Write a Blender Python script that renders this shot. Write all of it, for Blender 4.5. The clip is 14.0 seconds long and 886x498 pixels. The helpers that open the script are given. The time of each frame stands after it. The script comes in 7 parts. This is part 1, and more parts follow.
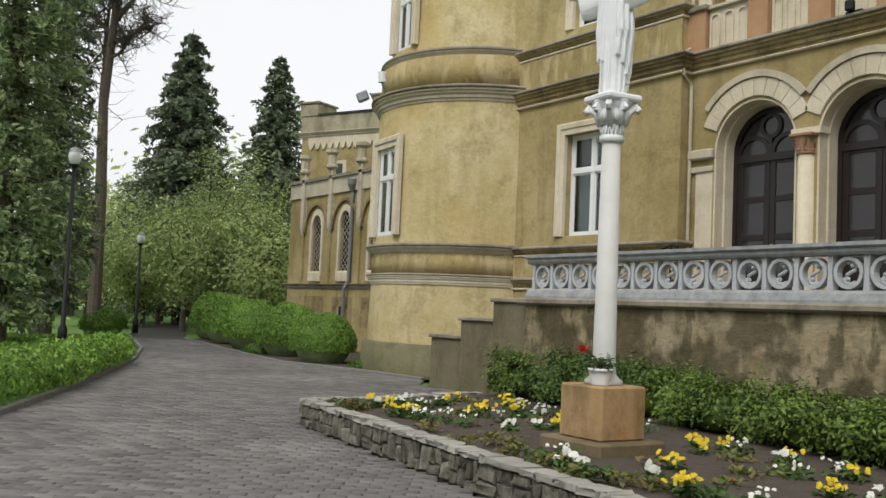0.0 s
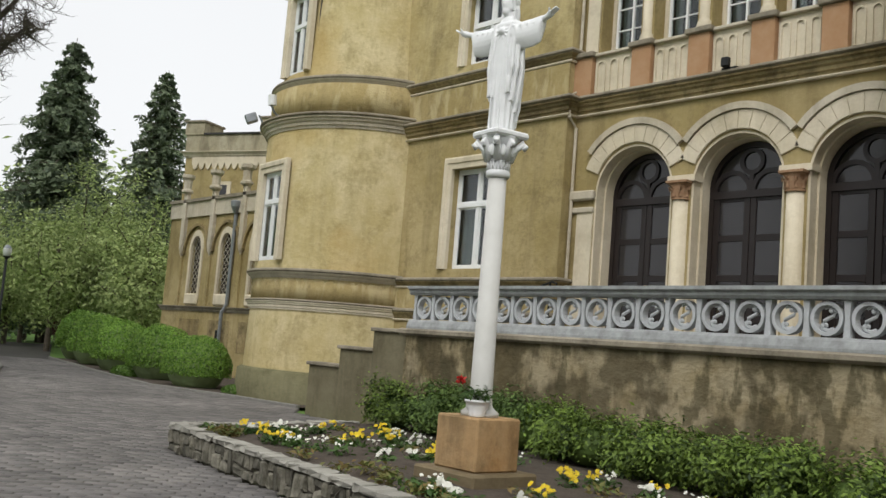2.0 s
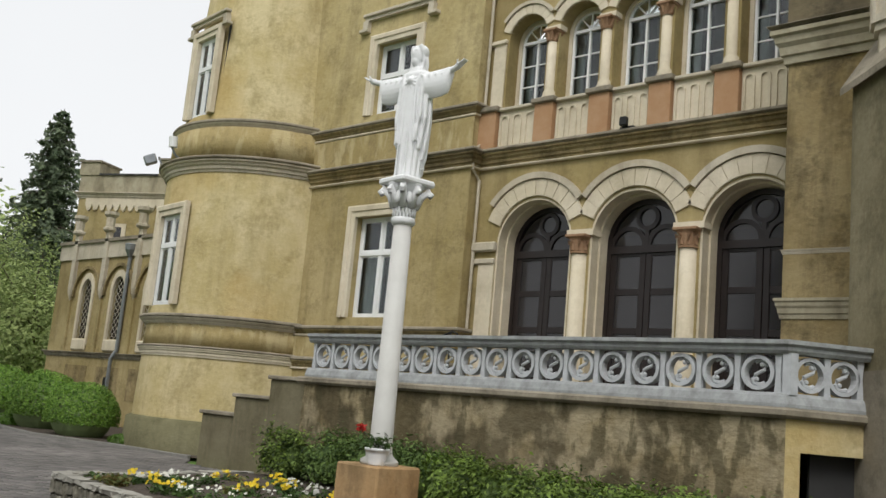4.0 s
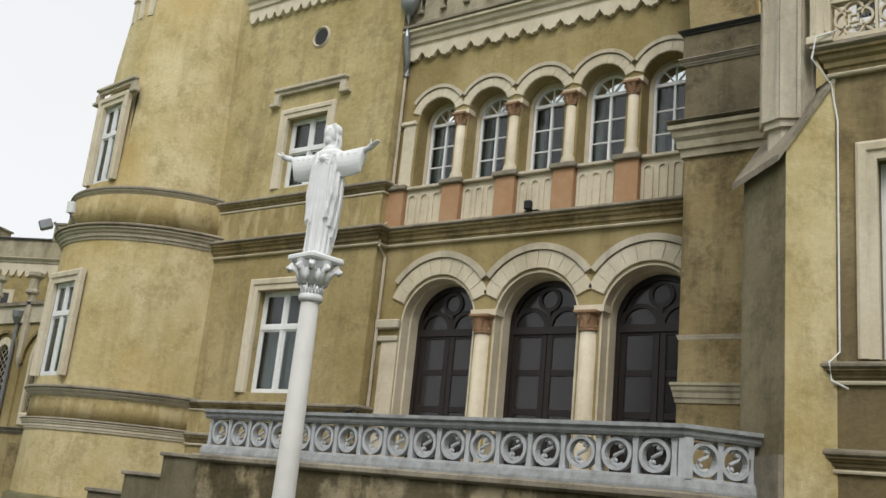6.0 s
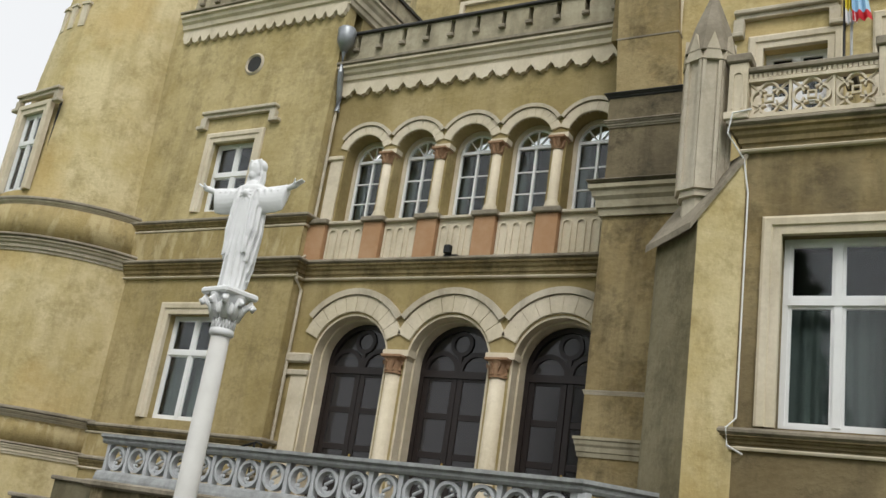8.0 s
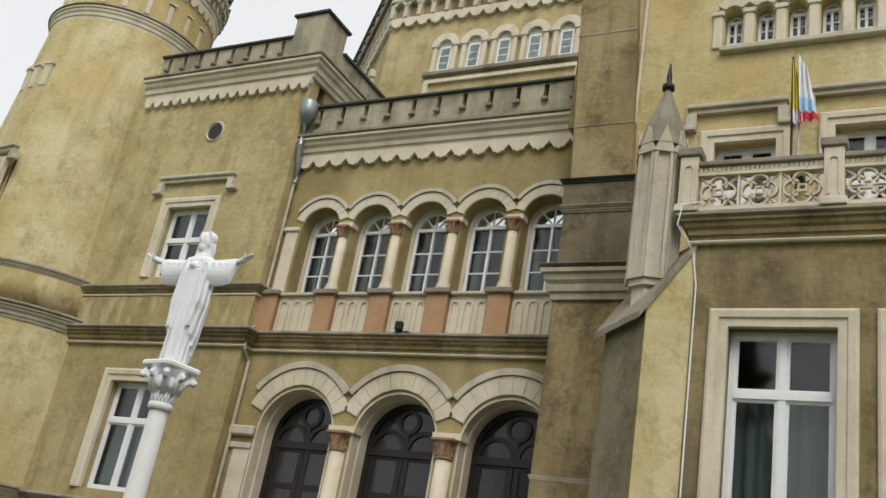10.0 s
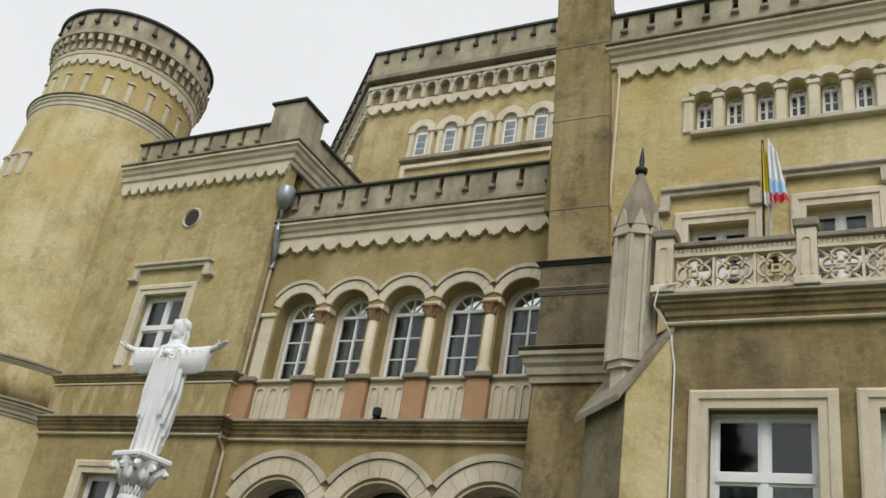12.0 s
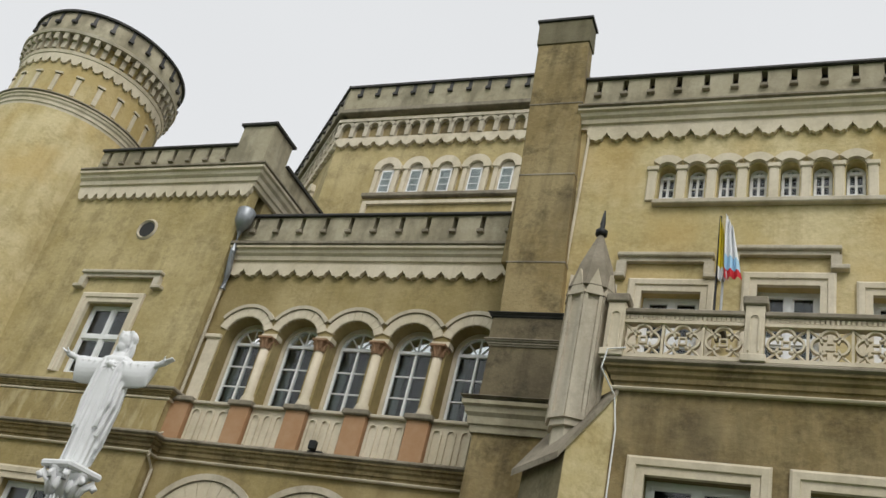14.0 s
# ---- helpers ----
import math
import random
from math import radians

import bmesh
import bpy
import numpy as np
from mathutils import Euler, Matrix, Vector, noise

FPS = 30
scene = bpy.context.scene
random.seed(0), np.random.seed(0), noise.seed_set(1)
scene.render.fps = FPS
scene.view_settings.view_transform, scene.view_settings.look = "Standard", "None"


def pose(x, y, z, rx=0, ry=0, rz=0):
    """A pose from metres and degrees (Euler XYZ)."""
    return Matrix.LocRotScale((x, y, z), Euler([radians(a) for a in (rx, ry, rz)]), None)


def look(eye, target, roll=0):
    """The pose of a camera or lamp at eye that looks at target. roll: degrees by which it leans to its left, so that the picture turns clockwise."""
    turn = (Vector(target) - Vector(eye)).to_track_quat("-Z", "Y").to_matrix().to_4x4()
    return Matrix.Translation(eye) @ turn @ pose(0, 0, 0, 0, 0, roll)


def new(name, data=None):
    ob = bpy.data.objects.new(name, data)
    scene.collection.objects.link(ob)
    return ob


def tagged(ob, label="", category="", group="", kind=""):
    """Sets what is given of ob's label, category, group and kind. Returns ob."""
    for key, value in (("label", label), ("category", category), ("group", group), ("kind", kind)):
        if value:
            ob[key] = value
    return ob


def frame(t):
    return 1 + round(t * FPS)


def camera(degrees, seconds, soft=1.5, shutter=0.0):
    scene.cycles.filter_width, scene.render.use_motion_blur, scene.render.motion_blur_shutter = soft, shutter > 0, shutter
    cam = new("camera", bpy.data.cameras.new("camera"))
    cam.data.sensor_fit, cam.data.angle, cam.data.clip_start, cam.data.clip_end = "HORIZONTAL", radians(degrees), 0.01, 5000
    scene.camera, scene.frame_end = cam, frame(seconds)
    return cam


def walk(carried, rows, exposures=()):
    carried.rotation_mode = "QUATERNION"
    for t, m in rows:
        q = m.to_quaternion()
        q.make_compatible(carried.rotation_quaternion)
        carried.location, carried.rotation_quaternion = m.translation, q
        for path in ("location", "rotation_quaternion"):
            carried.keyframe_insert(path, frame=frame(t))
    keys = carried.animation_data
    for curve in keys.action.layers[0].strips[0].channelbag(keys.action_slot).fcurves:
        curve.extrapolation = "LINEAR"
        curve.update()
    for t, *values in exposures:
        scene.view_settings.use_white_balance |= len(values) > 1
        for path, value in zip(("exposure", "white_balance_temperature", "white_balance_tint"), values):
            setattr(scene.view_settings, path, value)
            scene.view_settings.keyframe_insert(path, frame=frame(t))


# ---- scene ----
cam = camera(50.0, 14.0)
PATH = [
    (0, look((0.115, 0.037, 1.589), (-1.522, 1.178, 1.722), 2.6)),
    (0.5, look((0.107, 0.042, 1.586), (-1.505, 1.215, 1.744), 2.6)),
    (1, look((0.106, 0.041, 1.575), (-1.473, 1.256, 1.753), 3.1)),
    (1.5, look((0.115, 0.027, 1.567), (-1.417, 1.297, 1.77), 4.1)),
    (2, look((0.121, 0.024, 1.562), (-1.362, 1.35, 1.775), 4.7)),
    (2.5, look((0.113, 0.029, 1.556), (-1.325, 1.399, 1.791), 5.8)),
    (5, look((0.063, -0.027, 1.499), (-1.18, 1.485, 1.912), 5.2)),
    (5.5, look((0.056, -0.051, 1.511), (-1.136, 1.489, 1.968), 6.0)),
    (6, look((0.07, -0.09, 1.532), (-1.089, 1.458, 2.043), 5.8)),
    (6.5, look((0.087, -0.13, 1.559), (-1.046, 1.427, 2.099), 6.4)),
    (7, look((0.11, -0.162, 1.586), (-0.975, 1.42, 2.153), 7.5)),
    (7.5, look((0.124, -0.186, 1.612), (-0.92, 1.419, 2.192), 8.1)),
    (10, look((0.208, -0.187, 1.751), (-0.722, 1.415, 2.504), 10.5)),
    (10.5, look((0.214, -0.167, 1.763), (-0.699, 1.422, 2.564), 9.3)),
    (11, look((0.227, -0.139, 1.771), (-0.675, 1.43, 2.623), 8.3)),
    (11.5, look((0.226, -0.137, 1.777), (-0.668, 1.413, 2.67), 9.1)),
    (12, look((0.216, -0.15, 1.77), (-0.665, 1.393, 2.688), 9.7)),
    (12.5, look((0.2, -0.168, 1.768), (-0.659, 1.372, 2.712), 10.3)),
    (13, look((0.189, -0.175, 1.758), (-0.643, 1.364, 2.727), 11.7)),
    (13.5, look((0.171, -0.193, 1.759), (-0.647, 1.343, 2.745), 13.0)),
    (14, look((0.149, -0.217, 1.754), (-0.637, 1.32, 2.764), 14.7)),
]
walk(cam, PATH, [(0, 0.06), (5, 0.0), (7.5, 0.03), (11, -0.06), (13, -0.1), (14, -0.15)])

# ---- world and sun: bright overcast day, light strongest from the front right ----
world = bpy.data.worlds.new("overcast_sky")
scene.world = world
world.use_nodes = True
wn, wl = world.node_tree.nodes, world.node_tree.links
wn.clear()
w_out = wn.new("ShaderNodeOutputWorld")
w_bg = wn.new("ShaderNodeBackground")
w_sky = wn.new("ShaderNodeTexSky")
w_sky.sky_type = "NISHITA"
w_sky.sun_disc = False
w_sky.sun_elevation = radians(50)
w_sky.sun_rotation = radians(150)
w_sky.air_density = 1.0
w_sky.dust_density = 6.0
w_sat = wn.new("ShaderNodeHueSaturation")
w_sat.inputs["Saturation"].default_value = 0.10
w_noise = wn.new("ShaderNodeTexNoise")
w_noise.inputs["Scale"].default_value = 1.6
w_noise.inputs["Detail"].default_value = 4.0
w_ramp = wn.new("ShaderNodeMapRange")
w_ramp.inputs["To Min"].default_value = 0.93
w_ramp.inputs["To Max"].default_value = 1.07
w_coord = wn.new("ShaderNodeTexCoord")
# a thick cloud deck evens the sky out
w_even = wn.new("ShaderNodeMix")
w_even.data_type = "RGBA"
w_even.inputs[0].default_value = 0.75
w_even.inputs[7].default_value = (7.6, 7.75, 7.9, 1)
w_mul = wn.new("ShaderNodeMix")
w_mul.data_type, w_mul.blend_type = "RGBA", "MULTIPLY"
w_mul.inputs[0].default_value = 1.0
wl.new(w_sky.outputs[0], w_sat.inputs["Color"])
wl.new(w_sat.outputs[0], w_even.inputs[6])
wl.new(w_coord.outputs["Generated"], w_noise.inputs["Vector"])
wl.new(w_noise.outputs["Fac"], w_ramp.inputs["Value"])
wl.new(w_even.outputs[2], w_mul.inputs[6])
wl.new(w_ramp.outputs[0], w_mul.inputs[7])
wl.new(w_mul.outputs[2], w_bg.inputs["Color"])
w_bg.inputs["Strength"].default_value = 0.138
wl.new(w_bg.outputs[0], w_out.inputs["Surface"])

sun_data = bpy.data.lights.new("sun", "SUN")
sun_data.energy = 1.5
sun_data.angle = radians(25)
sun_data.color = (1.0, 0.97, 0.92)
sun_ob = new("sun", sun_data)
sun_ob.matrix_world = look((14, -24, 33), (0, 0, 0))


# ---- materials ----
def node_mat(name):
    m = bpy.data.materials.new(name)
    m.use_nodes = True
    nt = m.node_tree
    bsdf = nt.nodes["Principled BSDF"]
    return m, nt.nodes, nt.links, bsdf


def rgb(c):
    return (c[0], c[1], c[2], 1.0)


def noise_node(n, l, scale, detail=5.0, rough=0.6, stretch=(1, 1, 1)):
    geo = n.new("ShaderNodeNewGeometry")
    mp = n.new("ShaderNodeMapping")
    mp.inputs["Scale"].default_value = stretch
    l.new(geo.outputs["Position"], mp.inputs["Vector"])
    t = n.new("ShaderNodeTexNoise")
    t.inputs["Scale"].default_value = scale
    t.inputs["Detail"].default_value = detail
    t.inputs["Roughness"].default_value = rough
    l.new(mp.outputs[0], t.inputs["Vector"])
    return t.outputs["Fac"]


def ranged(n, l, fac, a, b, lo=0.0, hi=1.0):
    r = n.new("ShaderNodeMapRange")
    for k, v in (("From Min", a), ("From Max", b), ("To Min", lo), ("To Max", hi)):
        r.inputs[k].default_value = v
    l.new(fac, r.inputs["Value"])
    return r.outputs[0]


def mixed(n, l, fac, a, b, mode="MIX"):
    m = n.new("ShaderNodeMix")
    m.data_type, m.blend_type = "RGBA", mode
    if isinstance(fac, float):
        m.inputs[0].default_value = fac
    else:
        l.new(fac, m.inputs[0])
    for sock, v in ((m.inputs[6], a), (m.inputs[7], b)):
        if isinstance(v, tuple):
            sock.default_value = rgb(v)
        else:
            l.new(v, sock)
    return m.outputs[2]


def bumped(n, l, bsdf, fac, strength, dist):
    b = n.new("ShaderNodeBump")
    b.inputs["Strength"].default_value = strength
    b.inputs["Distance"].default_value = dist
    l.new(fac, b.inputs["Height"])
    l.new(b.outputs[0], bsdf.inputs["Normal"])


def plaster(name, base, pale, stain, stain_amount=0.5, bump=0.25, grain=14.0, rough=0.9, streak=0.35):
    """Old painted render: broad fading, run-off streaks, fine grain."""
    m, n, l, b = node_mat(name)
    broad = noise_node(n, l, 0.6, 7.0, 0.66)
    col = mixed(n, l, ranged(n, l, broad, 0.40, 0.62), base, pale)
    runs = noise_node(n, l, 2.2, 6.0, 0.66, (1.0, 1.0, 0.13))
    col = mixed(n, l, ranged(n, l, runs, 0.48, 0.70, 0.0, streak), col, stain)
    spots = noise_node(n, l, 1.5, 9.0, 0.72)
    col = mixed(n, l, ranged(n, l, spots, 0.50, 0.66, 0.0, stain_amount), col, stain)
    trowel = noise_node(n, l, 4.5, 9.0, 0.7, (1.0, 1.0, 1.4))
    col = mixed(n, l, ranged(n, l, trowel, 0.50, 0.68, 0.0, 0.45), col, pale)
    fine = noise_node(n, l, grain, 4.0, 0.65)
    col = mixed(n, l, ranged(n, l, fine, 0.3, 0.75, 0.0, 0.22), col, stain)
    l.new(col, b.inputs["Base Color"])
    b.inputs["Roughness"].default_value = rough
    b.inputs["Specular IOR Level"].default_value = 0.25
    relief = n.new("ShaderNodeMath")
    relief.operation = "ADD"
    l.new(fine, relief.inputs[0])
    l.new(trowel, relief.inputs[1])
    bumped(n, l, b, relief.outputs[0], bump, 0.025)
    return m


def patched(m, colour, scale, lo, hi, amount, stretch=(1, 1, 1), seed=0.0):
    """Lay stains or bared patches with edges of their own over a render material."""
    n, l = m.node_tree.nodes, m.node_tree.links
    b = next(q for q in n if q.type == "BSDF_PRINCIPLED")
    was = b.inputs["Base Color"].links[0].from_socket
    tc = n.new("ShaderNodeTexCoord")
    mp = n.new("ShaderNodeMapping")
    mp.inputs["Location"].default_value = (seed, seed * 0.7, seed * 1.3)
    mp.inputs["Scale"].default_value = stretch
    nz = n.new("ShaderNodeTexNoise")
    nz.inputs["Scale"].default_value = scale
    nz.inputs["Detail"].default_value = 6.0
    nz.inputs["Roughness"].default_value = 0.55
    l.new(tc.outputs["Object"], mp.inputs["Vector"])
    l.new(mp.outputs[0], nz.inputs["Vector"])
    l.new(mixed(n, l, ranged(n, l, nz.outputs["Fac"], lo, hi, 0.0, amount), was, colour), b.inputs["Base Color"])
    return m


def plain(name, base, other, scale=8.0, rough=0.6, metal=0.0, bump=0.1, amount=0.6, per_piece=0.0, spec=0.4):
    m, n, l, b = node_mat(name)
    fac = noise_node(n, l, scale, 6.0, 0.65)
    col = mixed(n, l, ranged(n, l, fac, 0.35, 0.7, 0.0, amount), base, other)
    if per_piece:
        info = n.new("ShaderNodeObjectInfo")
        hv = n.new("ShaderNodeHueSaturation")
        l.new(ranged(n, l, info.outputs["Random"], 0, 1, 1 - per_piece, 1 + per_piece), hv.inputs["Value"])
        l.new(col, hv.inputs["Color"])
        col = hv.outputs[0]
    l.new(col, b.inputs["Base Color"])
    b.inputs["Roughness"].default_value = rough
    b.inputs["Metallic"].default_value = metal
    b.inputs["Specular IOR Level"].default_value = spec
    if bump:
        bumped(n, l, b, noise_node(n, l, scale * 4, 4.0, 0.6), bump, 0.01)
    return m


def islands(name, dark, light, scale=3.0, rough=0.8, bump=0.3, spread=0.35, translucent=0.0):
    """For many joined pieces: each differs a little."""
    m, n, l, b = node_mat(name)
    geo = n.new("ShaderNodeNewGeometry")
    fac = noise_node(n, l, scale, 5.0, 0.65)
    col = mixed(n, l, geo.outputs["Random Per Island"], dark, light)
    hv = n.new("ShaderNodeHueSaturation")
    l.new(ranged(n, l, fac, 0.3, 0.7, 1 - spread, 1 + spread), hv.inputs["Value"])
    l.new(col, hv.inputs["Color"])
    l.new(hv.outputs[0], b.inputs["Base Color"])
    b.inputs["Roughness"].default_value = rough
    b.inputs["Specular IOR Level"].default_value = 0.25
    if bump:
        bumped(n, l, b, noise_node(n, l, scale * 12, 3.0), bump, 0.01)
    return m


M_OCHRE = plaster("ochre_render", (0.335, 0.265, 0.115), (0.45, 0.365, 0.19), (0.165, 0.128, 0.058), 0.55, 0.5, 12.0, 0.9, 0.5)
M_OCHRE_DARK = plaster("weathered_ochre_render", (0.26, 0.195, 0.088), (0.37, 0.295, 0.155), (0.075, 0.058, 0.03), 0.7, 0.5, 12.0, 0.9, 0.6)
# paler copy of the ochre, brightened for the stronger light on the upper bay
M_OCHRE_LIT = plaster("lit_ochre_render", (0.40, 0.32, 0.145), (0.53, 0.44, 0.235), (0.19, 0.15, 0.07), 0.55, 0.5, 12.0, 0.9, 0.5)
M_BLACKENED = plaster("blackened_render", (0.115, 0.095, 0.06), (0.20, 0.165, 0.10), (0.035, 0.03, 0.02), 0.7, 0.5, 12.0, 0.9, 0.7)
# streaked render, greyer and darker to paint the buttress's shaded side
M_BUTT_SHADE = plaster("streaked_shaded_buttress_render", (0.21, 0.18, 0.105), (0.29, 0.255, 0.165), (0.08, 0.07, 0.04), 0.5, 0.4, 12.0, 0.9, 0.6)
M_TOWER = plaster("tower_render", (0.50, 0.41, 0.20), (0.64, 0.55, 0.33), (0.26, 0.20, 0.08), 0.5, 0.5, 12.0, 0.9, 0.4)
M_CREAM = plaster("cream_stucco", (0.60, 0.53, 0.39), (0.70, 0.63, 0.50), (0.34, 0.29, 0.20), 0.35, 0.15, 20.0, 0.8, 0.4)
M_TRIM = plaster("grey_cream_trim", (0.50, 0.44, 0.33), (0.58, 0.53, 0.43), (0.22, 0.19, 0.14), 0.45, 0.15, 18.0, 0.85, 0.4)
M_LEDGE = plaster("weathered_ledge", (0.23, 0.20, 0.15), (0.36, 0.32, 0.25), (0.08, 0.07, 0.05), 0.6, 0.3, 20.0)
M_PARAPET = plaster("weathered_parapet", (0.36, 0.32, 0.22), (0.45, 0.41, 0.30), (0.15, 0.13, 0.09), 0.5, 0.25)
M_TERRACOTTA = plain("terracotta_paint", (0.38, 0.215, 0.11), (0.46, 0.30, 0.18), 4.0, 0.85, 0, 0.15)
M_CAPITAL = plain("terracotta_capital", (0.27, 0.155, 0.085), (0.40, 0.27, 0.17), 14.0, 0.85, 0, 0.5)
M_GREYR = plaster("grey_render", (0.145, 0.128, 0.075), (0.20, 0.178, 0.115), (0.06, 0.052, 0.03), 0.45, 0.3, 14.0, 0.9, 0.5)
M_FACEGREY = plaster("grey_washed_render", (0.27, 0.26, 0.205), (0.34, 0.325, 0.26), (0.13, 0.12, 0.085), 0.45, 0.4)
M_RETAIN = plaster("stained_retaining_render", (0.27, 0.215, 0.115), (0.40, 0.335, 0.21), (0.06, 0.047, 0.022), 0.92, 1.0, 7.0, 0.92, 0.9)
patched(M_RETAIN, (0.42, 0.36, 0.24), 1.1, 0.50, 0.60, 0.55, (1, 1, 1.2), 3.0)
patched(M_RETAIN, (0.055, 0.045, 0.022), 0.9, 0.46, 0.52, 0.7, (1, 1, 0.8), 9.0)
patched(M_OCHRE, (0.20, 0.15, 0.06), 0.35, 0.50, 0.62, 0.45, (1, 1, 0.7), 5.0)
patched(M_TOWER, (0.50, 0.34, 0.12), 0.4, 0.50, 0.62, 0.40, (1, 1, 0.8), 2.0)
patched(M_OCHRE_DARK, (0.10, 0.08, 0.05), 0.5, 0.52, 0.62, 0.55, (1, 1, 0.35), 7.0)
patched(M_PARAPET, (0.12, 0.105, 0.07), 1.2, 0.50, 0.60, 0.5, (1, 1, 0.4), 4.0)
M_BAND = plaster("drip_stained_band_render", (0.34, 0.265, 0.115), (0.43, 0.345, 0.17), (0.13, 0.10, 0.05), 0.5, 0.4, 12.0, 0.9, 0.4)
patched(M_BAND, (0.50, 0.42, 0.24), 3.6, 0.49, 0.60, 0.65, (1, 1, 0.35), 6.0)
patched(M_RETAIN, (0.07, 0.06, 0.03), 2.3, 0.52, 0.57, 0.7, (1, 1, 0.5), 1.0)
M_PLINTHBASE = plaster("mossy_base_render", (0.15, 0.14, 0.075), (0.21, 0.195, 0.115), (0.07, 0.07, 0.035), 0.6, 0.5)
# metal of the cappings; its dark colour also serves as shade in the slots
M_CAP_SLOT = plain("dark_metal_and_slot_shade", (0.045, 0.045, 0.045), (0.09, 0.085, 0.08), 5.0, 0.5, 0.4, 0.05)
M_ZINC = plain("zinc_sheet", (0.30, 0.32, 0.34), (0.20, 0.21, 0.22), 6.0, 0.45, 0.7, 0.05)
M_BALUS = plain("pale_grey_paint", (0.50, 0.52, 0.54), (0.34, 0.35, 0.36), 7.0, 0.6, 0, 0.25, 0.7)
M_BALUSD = plain("weathered_grey_rail_paint", (0.37, 0.385, 0.39), (0.17, 0.175, 0.17), 6.0, 0.7, 0, 0.3, 0.8)
M_WHITE = plain("white_window_paint", (0.78, 0.79, 0.79), (0.70, 0.71, 0.71), 5.0, 0.4, 0, 0.02)
M_STATUE = plain("white_statue_paint", (0.80, 0.81, 0.82), (0.66, 0.67, 0.68), 5.0, 0.55, 0, 0.1, 0.5)
M_SHAFT = plain("off_white_column_paint", (0.58, 0.575, 0.55), (0.46, 0.455, 0.43), 3.0, 0.6, 0, 0.1, 0.6)
M_DOOR = plain("dark_brown_door_paint", (0.013, 0.009, 0.009), (0.024, 0.016, 0.015), 10.0, 0.42, 0, 0.05)
M_BRASS = plain("brass", (0.60, 0.42, 0.14), (0.45, 0.30, 0.10), 20.0, 0.35, 1.0, 0)
M_SAND = plaster("orange_sandstone", (0.40, 0.23, 0.095), (0.47, 0.32, 0.17), (0.10, 0.07, 0.035), 0.6, 0.3, 16.0, 0.9, 0.8)
patched(M_SAND, (0.13, 0.085, 0.04), 1.6, 0.48, 0.60, 0.65, (1, 1, 0.6), 2.0)
M_SANDD = plaster("grey_sandstone", (0.15, 0.115, 0.065), (0.21, 0.165, 0.10), (0.07, 0.055, 0.03), 0.5, 0.4, 16.0)
M_IRON = plain("dark_iron", (0.02, 0.022, 0.022), (0.05, 0.05, 0.05), 12.0, 0.5, 0.6, 0.1)
M_CURTAIN = plain("grey_green_curtain", (0.07, 0.09, 0.085), (0.11, 0.135, 0.125), 4.0, 0.9, 0, 0)
# near-black; carries the shade of unlit interiors in its colour
M_UNLIT = plain("unlit_interior_shade", (0.035, 0.035, 0.035), (0.05, 0.05, 0.05), 2.0, 0.95, 0, 0)
M_SOIL = plain("dark_soil", (0.055, 0.043, 0.034), (0.10, 0.08, 0.06), 9.0, 0.95, 0, 1.0)
M_BARK = plain("bark", (0.075, 0.060, 0.045), (0.15, 0.125, 0.095), 9.0, 0.95, 0, 0.8)
M_KERB = plain("concrete_kerb", (0.17, 0.165, 0.15), (0.27, 0.26, 0.24), 6.0, 0.9, 0, 0.4)
M_STONE = plain("bed_wall_stone", (0.08, 0.075, 0.055), (0.25, 0.235, 0.19), 9.0, 0.9, 0, 0.9, 0.9, 0.45)
M_COPING = plain("pale_coping_stone", (0.34, 0.33, 0.29), (0.22, 0.21, 0.18), 6.0, 0.9, 0, 0.4, 0.6, 0.15)
M_MORTAR = plain("dark_mortar", (0.045, 0.04, 0.03), (0.08, 0.07, 0.055), 6.0, 0.95, 0, 0.5)


def glass_mat(name, tint, rough=0.03, through_share=1.0):
    m, n, l, b = node_mat(name)
    b.inputs["Base Color"].default_value = rgb(tint)
    b.inputs["Transmission Weight"].default_value = through_share
    b.inputs["Roughness"].default_value = rough
    b.inputs["IOR"].default_value = 1.5
    return m


M_GLASS = glass_mat("window_glass", (0.62, 0.68, 0.68))
M_DARKGLASS = glass_mat("dark_door_glass", (0.05, 0.047, 0.05), 0.12, 0.5)


# ---- mesh helpers ----
def mesh_of(name, bm, material):
    me = bpy.data.meshes.new(name)
    bmesh.ops.recalc_face_normals(bm, faces=bm.faces[:])
    bm.to_mesh(me)
    bm.free()
    if material:
        me.materials.append(material)
    return me


def part(name, bm, material, parent, label="", smooth=False):
    me = mesh_of(name, bm, material)
    if smooth:
        me.polygons.foreach_set("use_smooth", [True] * len(me.polygons))
    ob = new(name, me)
    ob.parent = parent
    if label:
        tagged(ob, label)
    return ob


def thing(name, label, category, group="", kind="", at=(0, 0, 0)):
    ob = new(name)
    ob.empty_display_size = 0.2
    ob.location = at
    return tagged(ob, label, category, group, kind)


def solo(name, bm, material, label, category, group="", kind="", smooth=False):
    return tagged(part(name, bm, material, None, "", smooth), label, category, group, kind)


def shared(name, me, parent, m, label=""):
    ob = new(name, me)
    ob.parent = parent
    ob.matrix_basis = m
    if label:
        tagged(ob, label)
    return ob


